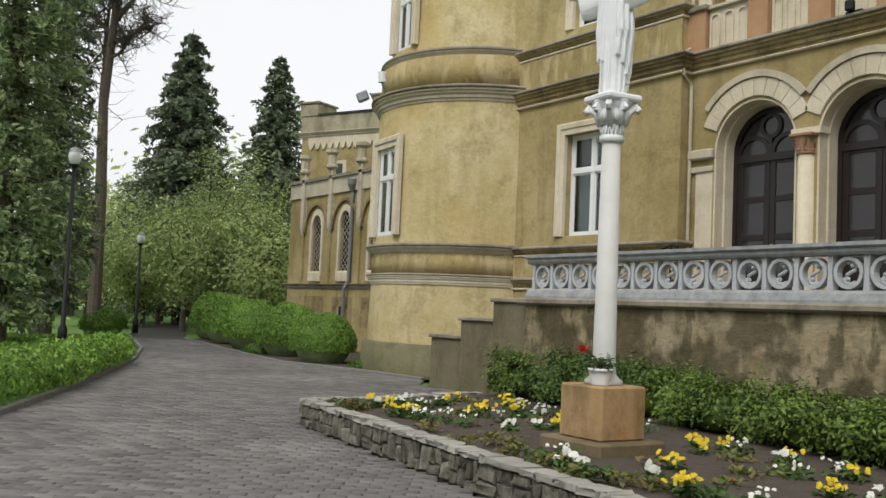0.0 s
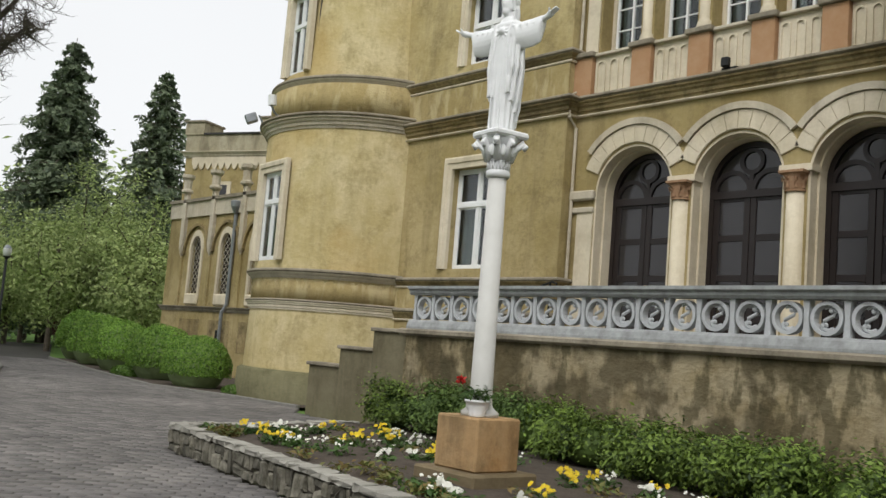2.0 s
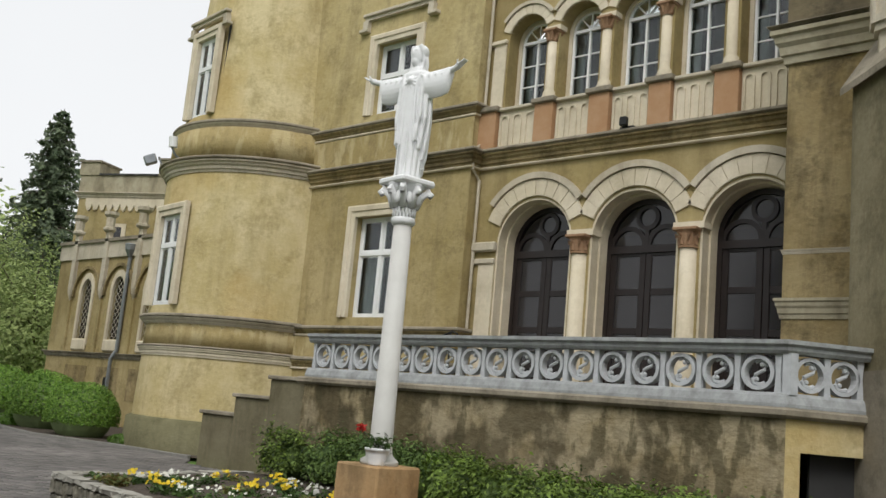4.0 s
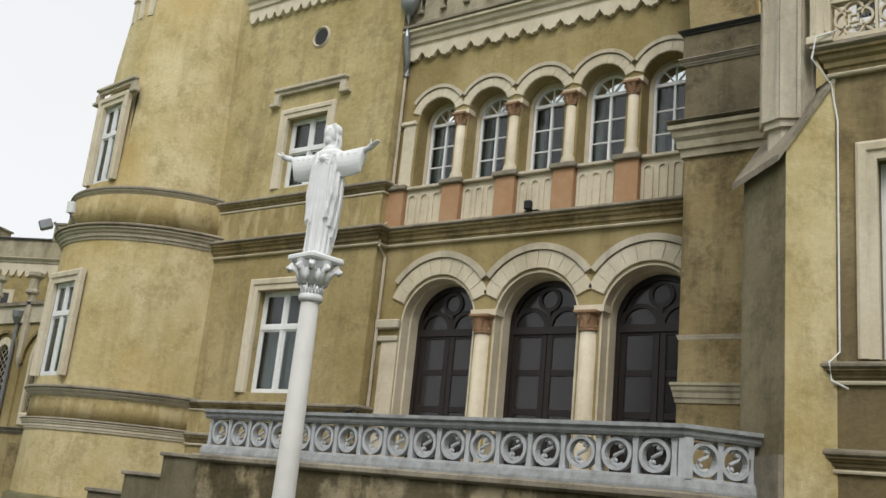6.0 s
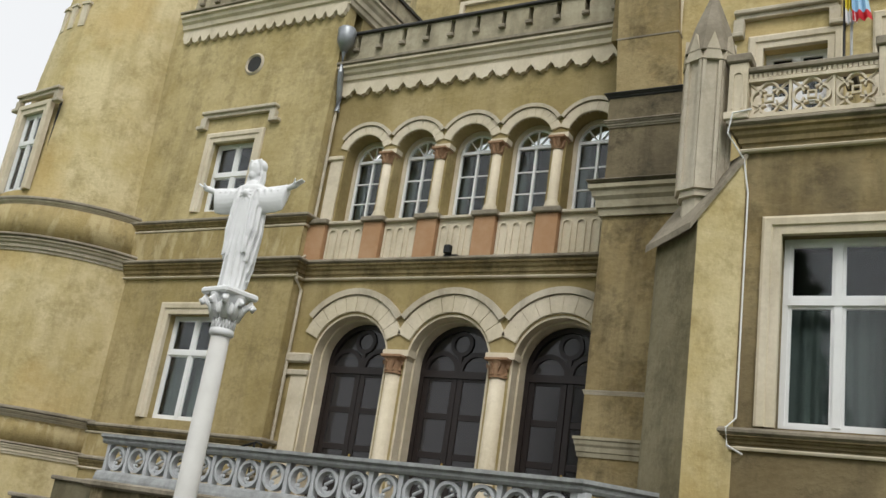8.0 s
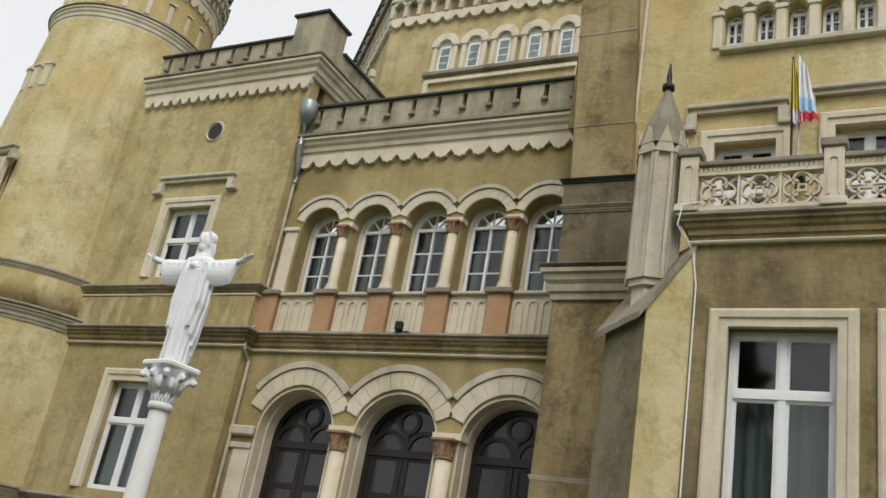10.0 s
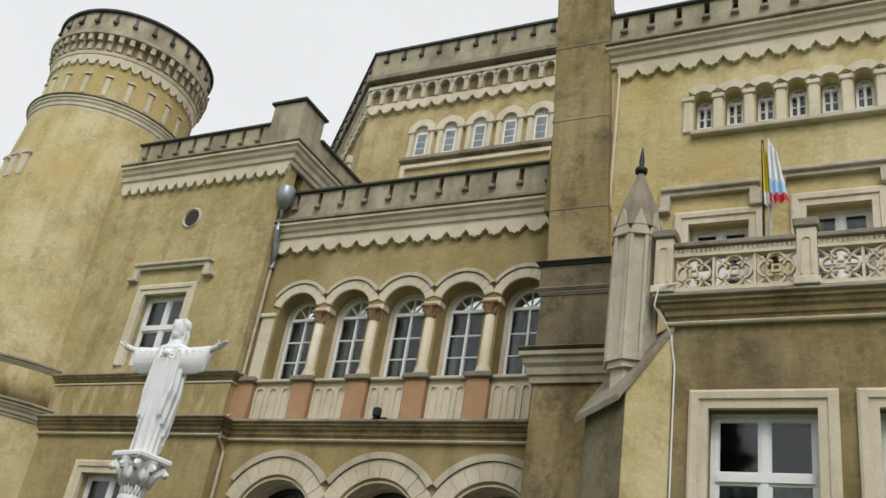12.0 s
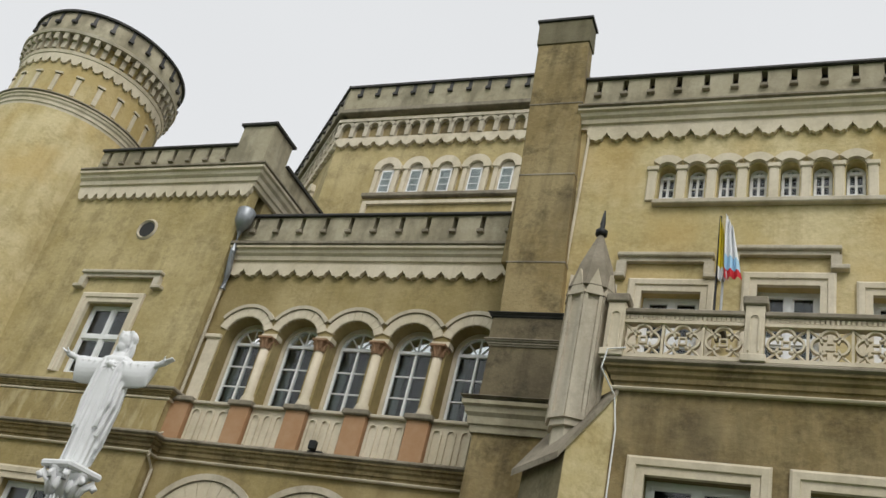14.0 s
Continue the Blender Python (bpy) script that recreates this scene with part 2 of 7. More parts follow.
def add_box(bm, x0, x1, y0, y1, z0, z1, bevel=0.0):
    vs = [bm.verts.new((x, y, z)) for x in (x0, x1) for y in (y0, y1) for z in (z0, z1)]
    fs = [bm.faces.new([vs[i] for i in f]) for f in ((0, 1, 3, 2), (4, 6, 7, 5), (0, 4, 5, 1), (2, 3, 7, 6), (0, 2, 6, 4), (1, 5, 7, 3))]
    if bevel:
        es = {e for f in fs for e in f.edges}
        bmesh.ops.bevel(bm, geom=list(es), offset=bevel, segments=1, affect="EDGES")
    return vs


def box(x0, x1, y0, y1, z0, z1, bevel=0.0):
    bm = bmesh.new()
    add_box(bm, x0, x1, y0, y1, z0, z1, bevel)
    return bm


def add_tube(bm, pts, r, sides=8, r_end=None):
    """A round bar along points, tapering to r_end."""
    rings = []
    n = len(pts)
    pts = [Vector(p) for p in pts]
    for i, p in enumerate(pts):
        d = (pts[min(i + 1, n - 1)] - pts[max(i - 1, 0)]).normalized()
        a = d.orthogonal().normalized() if abs(d.z) > 0.99 else d.cross(Vector((0, 0, 1))).normalized()
        b = d.cross(a)
        rr = r if r_end is None else r + (r_end - r) * i / max(n - 1, 1)
        rings.append([bm.verts.new(p + (a * math.cos(2 * math.pi * k / sides) + b * math.sin(2 * math.pi * k / sides)) * rr) for k in range(sides)])
    for i in range(n - 1):
        for k in range(sides):
            bm.faces.new((rings[i][k], rings[i][(k + 1) % sides], rings[i + 1][(k + 1) % sides], rings[i + 1][k]))
    bm.faces.new(rings[0][::-1])
    bm.faces.new(rings[-1])


def tube(pts, r, sides=8, r_end=None):
    bm = bmesh.new()
    add_tube(bm, pts, r, sides, r_end)
    return bm


def add_lathe(bm, prof, cx, cy, sides=32, a0=0.0, a1=360.0, cap=True):
    """Turn (radius, z) points round the upright axis at (cx, cy)."""
    full = abs(a1 - a0) >= 359.9
    m = sides if full else sides + 1
    rings = []
    for r, z in prof:
        rings.append([bm.verts.new((cx + r * math.cos(radians(a0 + (a1 - a0) * k / sides)), cy + r * math.sin(radians(a0 + (a1 - a0) * k / sides)), z)) for k in range(m)])
    for i in range(len(prof) - 1):
        for k in range(sides):
            q = (k + 1) % m
            bm.faces.new((rings[i][k], rings[i][q], rings[i + 1][q], rings[i + 1][k]))
    if cap and full:
        bm.faces.new(rings[0][::-1])
        bm.faces.new(rings[-1])


def lathe(prof, cx, cy, sides=32, a0=0.0, a1=360.0, cap=True):
    bm = bmesh.new()
    add_lathe(bm, prof, cx, cy, sides, a0, a1, cap)
    return bm


def sweep(prof, path, closed=False):
    """Carry a moulding's (out, z) outline along plan points; out is to the right of the way. Corners are mitred."""
    bm = bmesh.new()
    path = [Vector(p) for p in path]
    n = len(path)
    rings = []
    for i, p in enumerate(path):
        a = (p - path[i - 1]).normalized() if (i or closed) else None
        b = (path[(i + 1) % n] - p).normalized() if (i < n - 1 or closed) else None
        a, b = a or b, b or a
        na, nb = Vector((a.y, -a.x)), Vector((b.y, -b.x))
        mit = (na + nb).normalized()
        mit /= max(mit.dot(na), 0.3)
        rings.append([bm.verts.new((p.x + mit.x * o, p.y + mit.y * o, z)) for o, z in prof])
    m = len(prof)
    for i in range(n if closed else n - 1):
        r0, r1 = rings[i], rings[(i + 1) % n]
        for k in range(m):
            bm.faces.new((r0[k], r1[k], r1[(k + 1) % m], r0[(k + 1) % m]))
    if not closed:
        bm.faces.new(rings[0])
        bm.faces.new(rings[-1][::-1])
    return bm


def arc(cx, cy, r, a0, a1, n):
    return [(cx + r * math.cos(radians(a0 + (a1 - a0) * k / n)), cy + r * math.sin(radians(a0 + (a1 - a0) * k / n))) for k in range(n + 1)]


def opening_outline(o, seg=12):
    """Points (x, z) of an opening's head from its left to its right springing."""
    cx, w, zs, round_head = o["x"], o["w"], o["zs"], o.get("round", True)
    if not round_head:
        return [(cx - w / 2, zs), (cx + w / 2, zs)]
    rise = o.get("rise", w / 2)
    return [(cx - w / 2 * math.cos(math.pi * k / seg), zs + rise * math.sin(math.pi * k / seg)) for k in range(seg + 1)]


def wall_sheet(x0, x1, z0, z1, y, depth, opens, seg=12):
    """A wall facing -y at y, pierced by openings whose jambs run depth deep, with a back face."""
    bm = bmesh.new()

    def quad(a, b, c, d):
        bm.faces.new([bm.verts.new(p) for p in (a, b, c, d)])
    for yy in (y, y + depth):
        xs = x0
        for o in sorted(opens, key=lambda q: q["x"]):
            l, r = o["x"] - o["w"] / 2, o["x"] + o["w"] / 2
            if l > xs:
                quad((xs, yy, z0), (l, yy, z0), (l, yy, z1), (xs, yy, z1))
            if o["zb"] > z0:
                quad((l, yy, z0), (r, yy, z0), (r, yy, o["zb"]), (l, yy, o["zb"]))
            pts = opening_outline(o, seg)
            for (ax, az), (bx, bz) in zip(pts, pts[1:]):
                quad((ax, yy, az), (bx, yy, bz), (bx, yy, z1), (ax, yy, z1))
            xs = r
        if x1 > xs:
            quad((xs, yy, z0), (x1, yy, z0), (x1, yy, z1), (xs, yy, z1))
    for o in opens:
        l, r = o["x"] - o["w"] / 2, o["x"] + o["w"] / 2
        loop = [(l, o["zb"])] + opening_outline(o, seg) + [(r, o["zb"])]
        for (ax, az), (bx, bz) in zip(loop, loop[1:] + loop[:1]):
            quad((ax, y, az), (bx, y, bz), (bx, y + depth, bz), (ax, y + depth, az))
    for xx in (x0, x1):
        quad((xx, y, z0), (xx, y + depth, z0), (xx, y + depth, z1), (xx, y, z1))
    quad((x0, y, z1), (x1, y, z1), (x1, y + depth, z1), (x0, y + depth, z1))
    bmesh.ops.remove_doubles(bm, verts=bm.verts[:], dist=1e-4)
    return bm


def arch_band(cx, zs, r0, r1, y0, y1, a0=0.0, a1=180.0, seg=20, rise=1.0):
    """A half-ring standing in a wall's plane, from y0 (front) to y1."""
    bm = bmesh.new()
    rows = []
    for k in range(seg + 1):
        a = radians(a0 + (a1 - a0) * k / seg)
        c, s = math.cos(a), math.sin(a) * rise
        rows.append([bm.verts.new(p) for p in ((cx + r0 * c, y0, zs + r0 * s), (cx + r1 * c, y0, zs + r1 * s), (cx + r1 * c, y1, zs + r1 * s), (cx + r0 * c, y1, zs + r0 * s))])
    for a, b in zip(rows, rows[1:]):
        for k in range(4):
            bm.faces.new((a[k], b[k], b[(k + 1) % 4], a[(k + 1) % 4]))
    bm.faces.new(rows[0])
    bm.faces.new(rows[-1][::-1])
    return bm


def frieze(x0, x1, z_top, z_low, y0, y1, count, dip=0.62):
    """A hanging border cut into scallops with pointed notches."""
    bm = bmesh.new()
    w = (x1 - x0) / count
    shape = ((0.0, 1.0), (0.06, 0.72), (0.16, 0.55), (0.24, 0.18), (0.36, 0.22), (0.5, 0.0), (0.64, 0.22), (0.76, 0.18), (0.84, 0.55), (0.94, 0.72), (1.0, 1.0))
    low = [(x0 + (i + u) * w, z_low + (z_top - z_low) * dip * v) for i in range(count) for u, v in shape[:-1]] + [(x1, z_low + (z_top - z_low) * dip)]
    rows = [[bm.verts.new(p) for p in ((x, y0, z), (x, y0, z_top), (x, y1, z_top), (x, y1, z))] for x, z in low]
    for a, b in zip(rows, rows[1:]):
        for k in range(4):
            bm.faces.new((a[k], b[k], b[(k + 1) % 4], a[(k + 1) % 4]))
    bm.faces.new(rows[0])
    bm.faces.new(rows[-1][::-1])
    return bm


def bent(bm, cx, cy, y_ref):
    """Bend a piece made flat (x along the wall, facing -y at y_ref) round an upright axis; x = 0 faces -y."""
    r = y_ref
    for v in bm.verts:
        a = v.co.x / r
        rad = r - v.co.y
        v.co.x, v.co.y = cx + rad * math.sin(a), cy - rad * math.cos(a)
    return bm


def parts_apart(name, bm, material, parent, label=""):
    """Link each connected piece of a bmesh as a part of its own."""
    bm.verts.ensure_lookup_table()
    left = set(bm.verts)
    made = []
    while left:
        todo = [left.pop()]
        piece = set(todo)
        while todo:
            v = todo.pop()
            for e in v.link_edges:
                w = e.other_vert(v)
                if w in left:
                    left.discard(w)
                    piece.add(w)
                    todo.append(w)
        order = sorted(piece, key=lambda v: v.index)
        out = bmesh.new()
        twin = {v: out.verts.new(v.co) for v in order}
        for f in bm.faces:
            if f.verts[0] in piece:
                out.faces.new([twin[v] for v in f.verts]).smooth = f.smooth
        made.append(part(name, out, material, parent, label))
    bm.free()
    return made


# ---- the palace ----
palace = thing("palace", "ochre rendered palace with round tower, arcaded loggia and battlements", "castle")
Y_BAY, Y_LOG, Y_MAIN, Y_ANX, Y_PIER = 14.7, 15.0, 13.9, 12.0, 13.6
X_BAY0, X_BAY1 = -18.4, -12.75
TC = (-20.6, 15.7)


def slab_profile(z0, z1, out):
    return [(-0.04, z0), (out * 0.75, z0), (out, z0 + 0.03), (out, z1 - 0.03), (out * 0.85, z1), (-0.04, z1 + 0.02)]


def mould_profile(z0, z1, out):
    h = z1 - z0
    return [(-0.04, z0), (out * 0.22, z0), (out * 0.28, z0 + h * 0.22), (out * 0.45, z0 + h * 0.26), (out * 0.5, z0 + h * 0.5),
            (out * 0.72, z0 + h * 0.62), (out * 0.78, z0 + h * 0.8), (out, z0 + h * 0.86), (out, z1), (-0.04, z1)]


def course(path, z0, z1, out, ledge=0.09, mat=None, closed=False):
    """A string course: moulded underside in trim, weathered slab on top."""
    part("string_course", sweep(mould_profile(z0, z1 - ledge, out * 0.8), path, closed), mat or M_OCHRE_DARK, palace)
    part("ledge", sweep(slab_profile(z1 - ledge, z1, out), path, closed), M_LEDGE, palace, "dark weathered ledge")
    part("bead", sweep([(-0.02, z0 - 0.045), (out * 0.3, z0 - 0.045), (out * 0.36, z0 - 0.02), (out * 0.3, z0 - 0.002), (-0.02, z0 - 0.002)], path, closed), M_CREAM, palace)


def window_unit(parent, m, w, zb, zt, surround=0.3, sur_mat=None, arched=False, curtain="", transom=0.64, depth=0.3, sill=True, proud=0.06, sur_in=0.0, bars=(2, 1), lintel=True):
    """A window in a wall facing -y at y = 0; the white casement stands depth behind the face."""
    bm = bmesh.new()
    h = w / 2
    s = surround
    if s and not arched:
        # moulded surround, stepped up towards its outer edge, in one piece round three sides
        prof = [(0.0, 0.05), (0.0, -proud * 0.7), (s * 0.45, -proud * 0.7), (s * 0.5, -proud * 1.2), (s * 0.85, -proud * 1.3), (s, -proud * 0.9), (s, 0.05)]
        rows = []
        for k, (sx, zz) in enumerate(((-1, zb), (-1, zt), (1, zt), (1, zb))):
            rows.append([bm.verts.new((sx * (h + o - 0.003), yy, zz + (o - 0.003 if 0 < k < 3 else 0))) for o, yy in prof])
        for r0, r1 in zip(rows, rows[1:]):
            for k in range(len(prof) - 1):
                bm.faces.new((r0[k], r0[k + 1], r1[k + 1], r1[k]))
        bm.faces.new(rows[0][::-1])
        bm.faces.new(rows[-1])
    else:
        add_box(bm, -h + 0.002, h - 0.002, depth - 0.05, depth + 0.10, zb - 0.03, zb + 0.01)
    ob = part("window", bm, sur_mat or M_CREAM, parent)
    ob.matrix_basis = m
    d = depth
    f = 0.05 if arched else 0.075
    mu, tr = (0.022, 0.032) if arched else (0.05, 0.05)
    rise = 0.0
    if arched:
        rise = h
        fr = arch_band(0, zt - rise, h - f, h, d, d + 0.07, seg=14)
    else:
        fr = bmesh.new()
        add_box(fr, -h, h, d, d + 0.07, zt - f, zt)
    top = zt - rise
    side = top if arched else zt - f
    add_box(fr, -h, -h + f, d, d + 0.07, zb, side)
    add_box(fr, h - f, h, d, d + 0.07, zb, side)
    add_box(fr, -h + f, h - f, d, d + 0.07, zb, zb + f)
    zt_in = top if arched else zt - f
    zm = zb + (zt - zb) * transom if not arched else top
    add_box(fr, -h + f, h - f, d - 0.025, d + 0.07, zm - tr, zm + tr)
    add_box(fr, -mu, mu, d - 0.015, d + 0.07, zb + f, zm - tr)
    if arched:
        for a in (50, 90, 130):
            c, sn = math.cos(radians(a)), math.sin(radians(a))
            add_tube(fr, [(c * 0.08, d + 0.035, top + 0.05 + sn * 0.02), (c * (h - f), d + 0.035, top + sn * (h - f))], 0.018, 6)
        for k in (1, 2):
            z = zb + f + (zm - 0.05 - zb - f) * k / 3
            for sx in (-1, 1):
                add_box(fr, min(sx * mu, sx * (h - f)), max(sx * mu, sx * (h - f)), d + 0.01, d + 0.05, z - 0.013, z + 0.013)
    else:
        add_box(fr, -0.045, 0.045, d - 0.015, d + 0.07, zm + 0.05, zt_in)
        for x0, x1, z0, z1 in ((-h + f, -0.05, zb + f, zm - 0.05), (0.05, h - f, zb + f, zm - 0.05), (-h + f, -0.045, zm + 0.05, zt_in), (0.045, h - f, zm + 0.05, zt_in)):
            for q in ((x0, x0 + 0.04, z0, z1), (x1 - 0.04, x1, z0, z1), (x0 + 0.04, x1 - 0.04, z0, z0 + 0.04), (x0 + 0.04, x1 - 0.04, z1 - 0.04, z1)):
                add_box(fr, q[0], q[1], d + 0.012, d + 0.055, q[2], q[3])
    part("frame", fr, M_WHITE, ob, "white painted casement frame")
    # one pane to each light
    lights = [(-h + f, -mu, zb + f, zm - tr), (mu, h - f, zb + f, zm - tr)]
    if not arched:
        lights += [(-h + f, -0.045, zm + 0.05, zt_in), (0.045, h - f, zm + 0.05, zt_in)]
    for x0, x1, z0, z1 in lights:
        p = part("pane", box(x0, x1, d + 0.030, d + 0.036, z0, z1), M_GLASS, ob)
        p.visible_shadow = False
    if arched:
        bm = bmesh.new()
        pts = [((h - f) * math.cos(math.pi * k / 12), top + 0.05 + (h - f - 0.05) * math.sin(math.pi * k / 12)) for k in range(13)]
        lo = [bm.verts.new((x, d + 0.030, z)) for x, z in pts]
        hi = [bm.verts.new((x, d + 0.036, z)) for x, z in pts]
        bm.faces.new(lo)
        bm.faces.new(hi[::-1])
        p = part("pane", bm, M_GLASS, ob)
        p.visible_shadow = False
    # near-black open box behind puts the unlit interior's shade into its colour
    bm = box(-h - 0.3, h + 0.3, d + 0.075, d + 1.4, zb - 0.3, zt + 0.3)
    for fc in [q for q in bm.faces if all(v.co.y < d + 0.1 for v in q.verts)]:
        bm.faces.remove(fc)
    part("room", bm, M_UNLIT, ob)
    if curtain:
        bm = bmesh.new()
        spans = {"both": ((-h, -0.08), (0.05, h)), "full": ((-h, h),), "side": ((-h, -h * 0.55), (h * 0.45, h))}[curtain]
        for a, b in spans:
            n = max(int((b - a) / 0.035), 4)
            row = []
            for k in range(n + 1):
                x = a + (b - a) * k / n
                yy = d + 0.22 + 0.035 * math.sin(k * 1.35 + a * 7) + 0.012 * math.sin(k * 0.41)
                row.append((bm.verts.new((x, yy, zb)), bm.verts.new((x, yy, zm if curtain != "side" else zt - 0.05))))
            for q, r in zip(row, row[1:]):
                bm.faces.new((q[0], r[0], r[1], q[1]))
        c = part("curtain", bm, M_CURTAIN, ob, "grey-green gathered curtain", True)
    if sill:
        part("sill", box(-h - s - 0.05, h + s + 0.05, -0.14, d, zb - 0.12, zb - 0.01, 0.02), M_TRIM, ob)
    return ob


def parapet(x0, x1, y, z0, z1, step, mat=None, thick=0.35):
    """Battlement parapet with narrow slots under a dark metal capping."""
    n = max(int((x1 - x0) / step), 1)
    opens = [dict(x=x0 + (i + 0.5) * (x1 - x0) / n, w=0.11, zb=z1 - 0.36, zs=z1 - 0.02, round=False) for i in range(n)]
    part("parapet", wall_sheet(x0, x1, z0, z1, y, thick, opens), mat or M_PARAPET, palace)
    part("capping", box(x0 - 0.04, x1 + 0.04, y - 0.07, y + thick + 0.05, z1, z1 + 0.07, 0.015), M_CAP_SLOT, palace, "dark sheet metal capping")
    for o in opens:
        bm = bmesh.new()
        add_box(bm, o["x"] - 0.075, o["x"] + 0.075, y - 0.09, y, z1 - 0.45, z1 - 0.37, 0.01)
        part("bracket", bm, M_LEDGE, palace)
    # dark sheet closes the slots from behind, standing in for their shade
    part("slot_back", box(x0 + 0.02, x1 - 0.02, y + thick * 0.6, y + thick * 0.6 + 0.02, z1 - 0.5, z1 - 0.002), M_CAP_SLOT, palace)


def arcade_arch(cx, spring, r0, r1, half, y, proud, voussoirs):
    """A round arch: moulded outer ring, voussoir blocks as pieces; rings end where neighbours meet at half."""
    a = math.degrees(math.acos(min(half / r1, 1.0)))
    b = r1 - (r1 - r0) * 0.26
    ab = math.degrees(math.acos(min(half / b, 1.0))) if b > half else 0.0
    arch = part("arch", arch_band(cx, spring, b, r1, y - proud * 1.6, y + 0.05, a, 180 - a), M_TRIM, palace, "moulded round arch of pale voussoirs")
    part("archivolt", arch_band(cx, spring, r0, b - 0.012, y - proud * 0.5, y + 0.05, ab * 0.8, 180 - ab * 0.8), M_CREAM, arch)
    for k in range(voussoirs):
        s = (180 - 1.6 * ab) / voussoirs
        part("voussoir", arch_band(cx, spring, r0 + 0.01, b - 0.018, y - proud * 0.8, y, ab * 0.8 + s * k + 0.35, ab * 0.8 + s * (k + 1) - 0.35, 4), M_CREAM, arch)
    return arch


def column(x, y, z0, z1, r, cap_h, cap_w):
    """A shaft with moulded base and a carved terracotta capital."""
    ob = part("column", lathe([(r * 1.5, z0), (r * 1.5, z0 + 0.06), (r * 1.3, z0 + 0.10), (r * 1.35, z0 + 0.13), (r * 1.05, z0 + 0.17), (r, z0 + 0.2), (r * 0.95, z1 - cap_h)], x, y, 20), M_CREAM, palace, "round cream column", True)
    bm = lathe([(r * 1.15, z1 - cap_h), (r * 1.15, z1 - cap_h + 0.03), (r, z1 - cap_h + 0.04), (r * 1.1, z1 - cap_h * 0.6), (cap_w * 0.42, z1 - cap_h * 0.3), (cap_w * 0.48, z1 - 0.05)], x, y, 16)
    add_box(bm, x - cap_w / 2, x + cap_w / 2, y - cap_w / 2, y + cap_w / 2, z1 - 0.055, z1, 0.01)
    for k in range(8):
        t = math.pi * k / 4 + 0.4
        add_tube(bm, [(x + math.cos(t) * r * 1.05, y + math.sin(t) * r * 1.05, z1 - cap_h * 0.85), (x + math.cos(t) * cap_w * 0.4, y + math.sin(t) * cap_w * 0.4, z1 - cap_h * 0.45), (x + math.cos(t) * cap_w * 0.56, y + math.sin(t) * cap_w * 0.56, z1 - cap_h * 0.3), (x + math.cos(t) * cap_w * 0.5, y + math.sin(t) * cap_w * 0.5, z1 - cap_h * 0.5)], 0.035, 6, 0.02)
    part("capital", bm, M_CAPITAL, ob, "carved reddish terracotta capital")
    return ob


# bay beside the tower
W1 = dict(x=-15.43, w=1.45, zb=3.45, zs=5.8, round=False)
W2 = dict(x=-15.38, w=1.32, zb=8.27, zs=10.05, round=False)
part("wall", wall_sheet(X_BAY0, X_BAY1, 0, 7.0, Y_BAY, 0.32, [W1]), M_OCHRE, palace)
# upper part takes the paler copy, its brighter light put into the colour
part("wall", wall_sheet(X_BAY0, X_BAY1, 7.0, 14.0, Y_BAY, 0.32, [W2]), M_OCHRE_LIT, palace)
window_unit(palace, pose(W1["x"], Y_BAY, 0), W1["w"], W1["zb"], W1["zs"], 0.27, curtain="both", sill=False, depth=0.2)
window_unit(palace, pose(W2["x"], Y_BAY, 0), W2["w"], W2["zb"], W2["zs"], 0.24, curtain="", transom=0.55, sill=False, depth=0.18)


def hood(x0, x1, z0, z1, y, drop):
    """A label moulding over a window with short turned-down ends."""
    bm = bmesh.new()
    t = 0.17
    add_box(bm, x0, x1, y - 0.16, y + 0.02, z1 - 0.09, z1, 0.02)
    add_box(bm, x0 + 0.04, x1 - 0.04, y - 0.10, y + 0.02, z1 - t, z1 - 0.09)
    for a, b in ((x0, x0 + t), (x1 - t, x1)):
        add_box(bm, a, b, y - 0.12, y + 0.02, z0 + 0.08, z1 - t)
        add_box(bm, a - 0.12 if a == x0 else a, b if a == x0 else b + 0.12, y - 0.14, y + 0.02, z0, z0 + 0.09, 0.015)
    return bm


part("hood", hood(-16.53, -14.2, 10.4, 10.86, Y_BAY, 0.4), M_TRIM, palace, "label moulding with turned-down ends")
bm = bmesh.new()
for k in range(24):
    a, b = 2 * math.pi * k / 24, 2 * math.pi * (k + 1) / 24
    q = [(-15.31 + r * math.cos(t), Y_BAY - p, 12.08 + r * math.sin(t)) for t, r, p in ((a, 0.30, 0.004), (b, 0.30, 0.004), (b, 0.25, 0.05), (a, 0.25, 0.05))]
    bm.faces.new([bm.verts.new(p) for p in q])
    q = [(-15.31 + r * math.cos(t), Y_BAY - p, 12.08 + r * math.sin(t)) for t, r, p in ((a, 0.25, 0.05), (b, 0.25, 0.05), (b, 0.21, 0.006), (a, 0.21, 0.006))]
    bm.faces.new([bm.verts.new(p) for p in q])
ring = part("roundel", bm, M_TRIM, palace, "small round window")
# flat near-black disc; the shade of the deep hole is put into its colour
bm = bmesh.new()
bm.faces.new([bm.verts.new((-15.31 + 0.22 * math.cos(2 * math.pi * k / 24), Y_BAY - 0.008, 12.08 + 0.22 * math.sin(2 * math.pi * k / 24))) for k in range(24)])
part("pane", bm, M_UNLIT, ring)

BAY_PATH = [(X_BAY0, Y_BAY), (X_BAY1, Y_BAY), (X_BAY1, Y_LOG), (-5.3, Y_LOG)]
BAY_ONLY = [(X_BAY0, Y_BAY), (X_BAY1, Y_BAY), (X_BAY1, Y_LOG + 0.02)]
course(BAY_PATH, 6.68, 7.04, 0.26)
course(BAY_ONLY, 7.84, 8.06, 0.16)
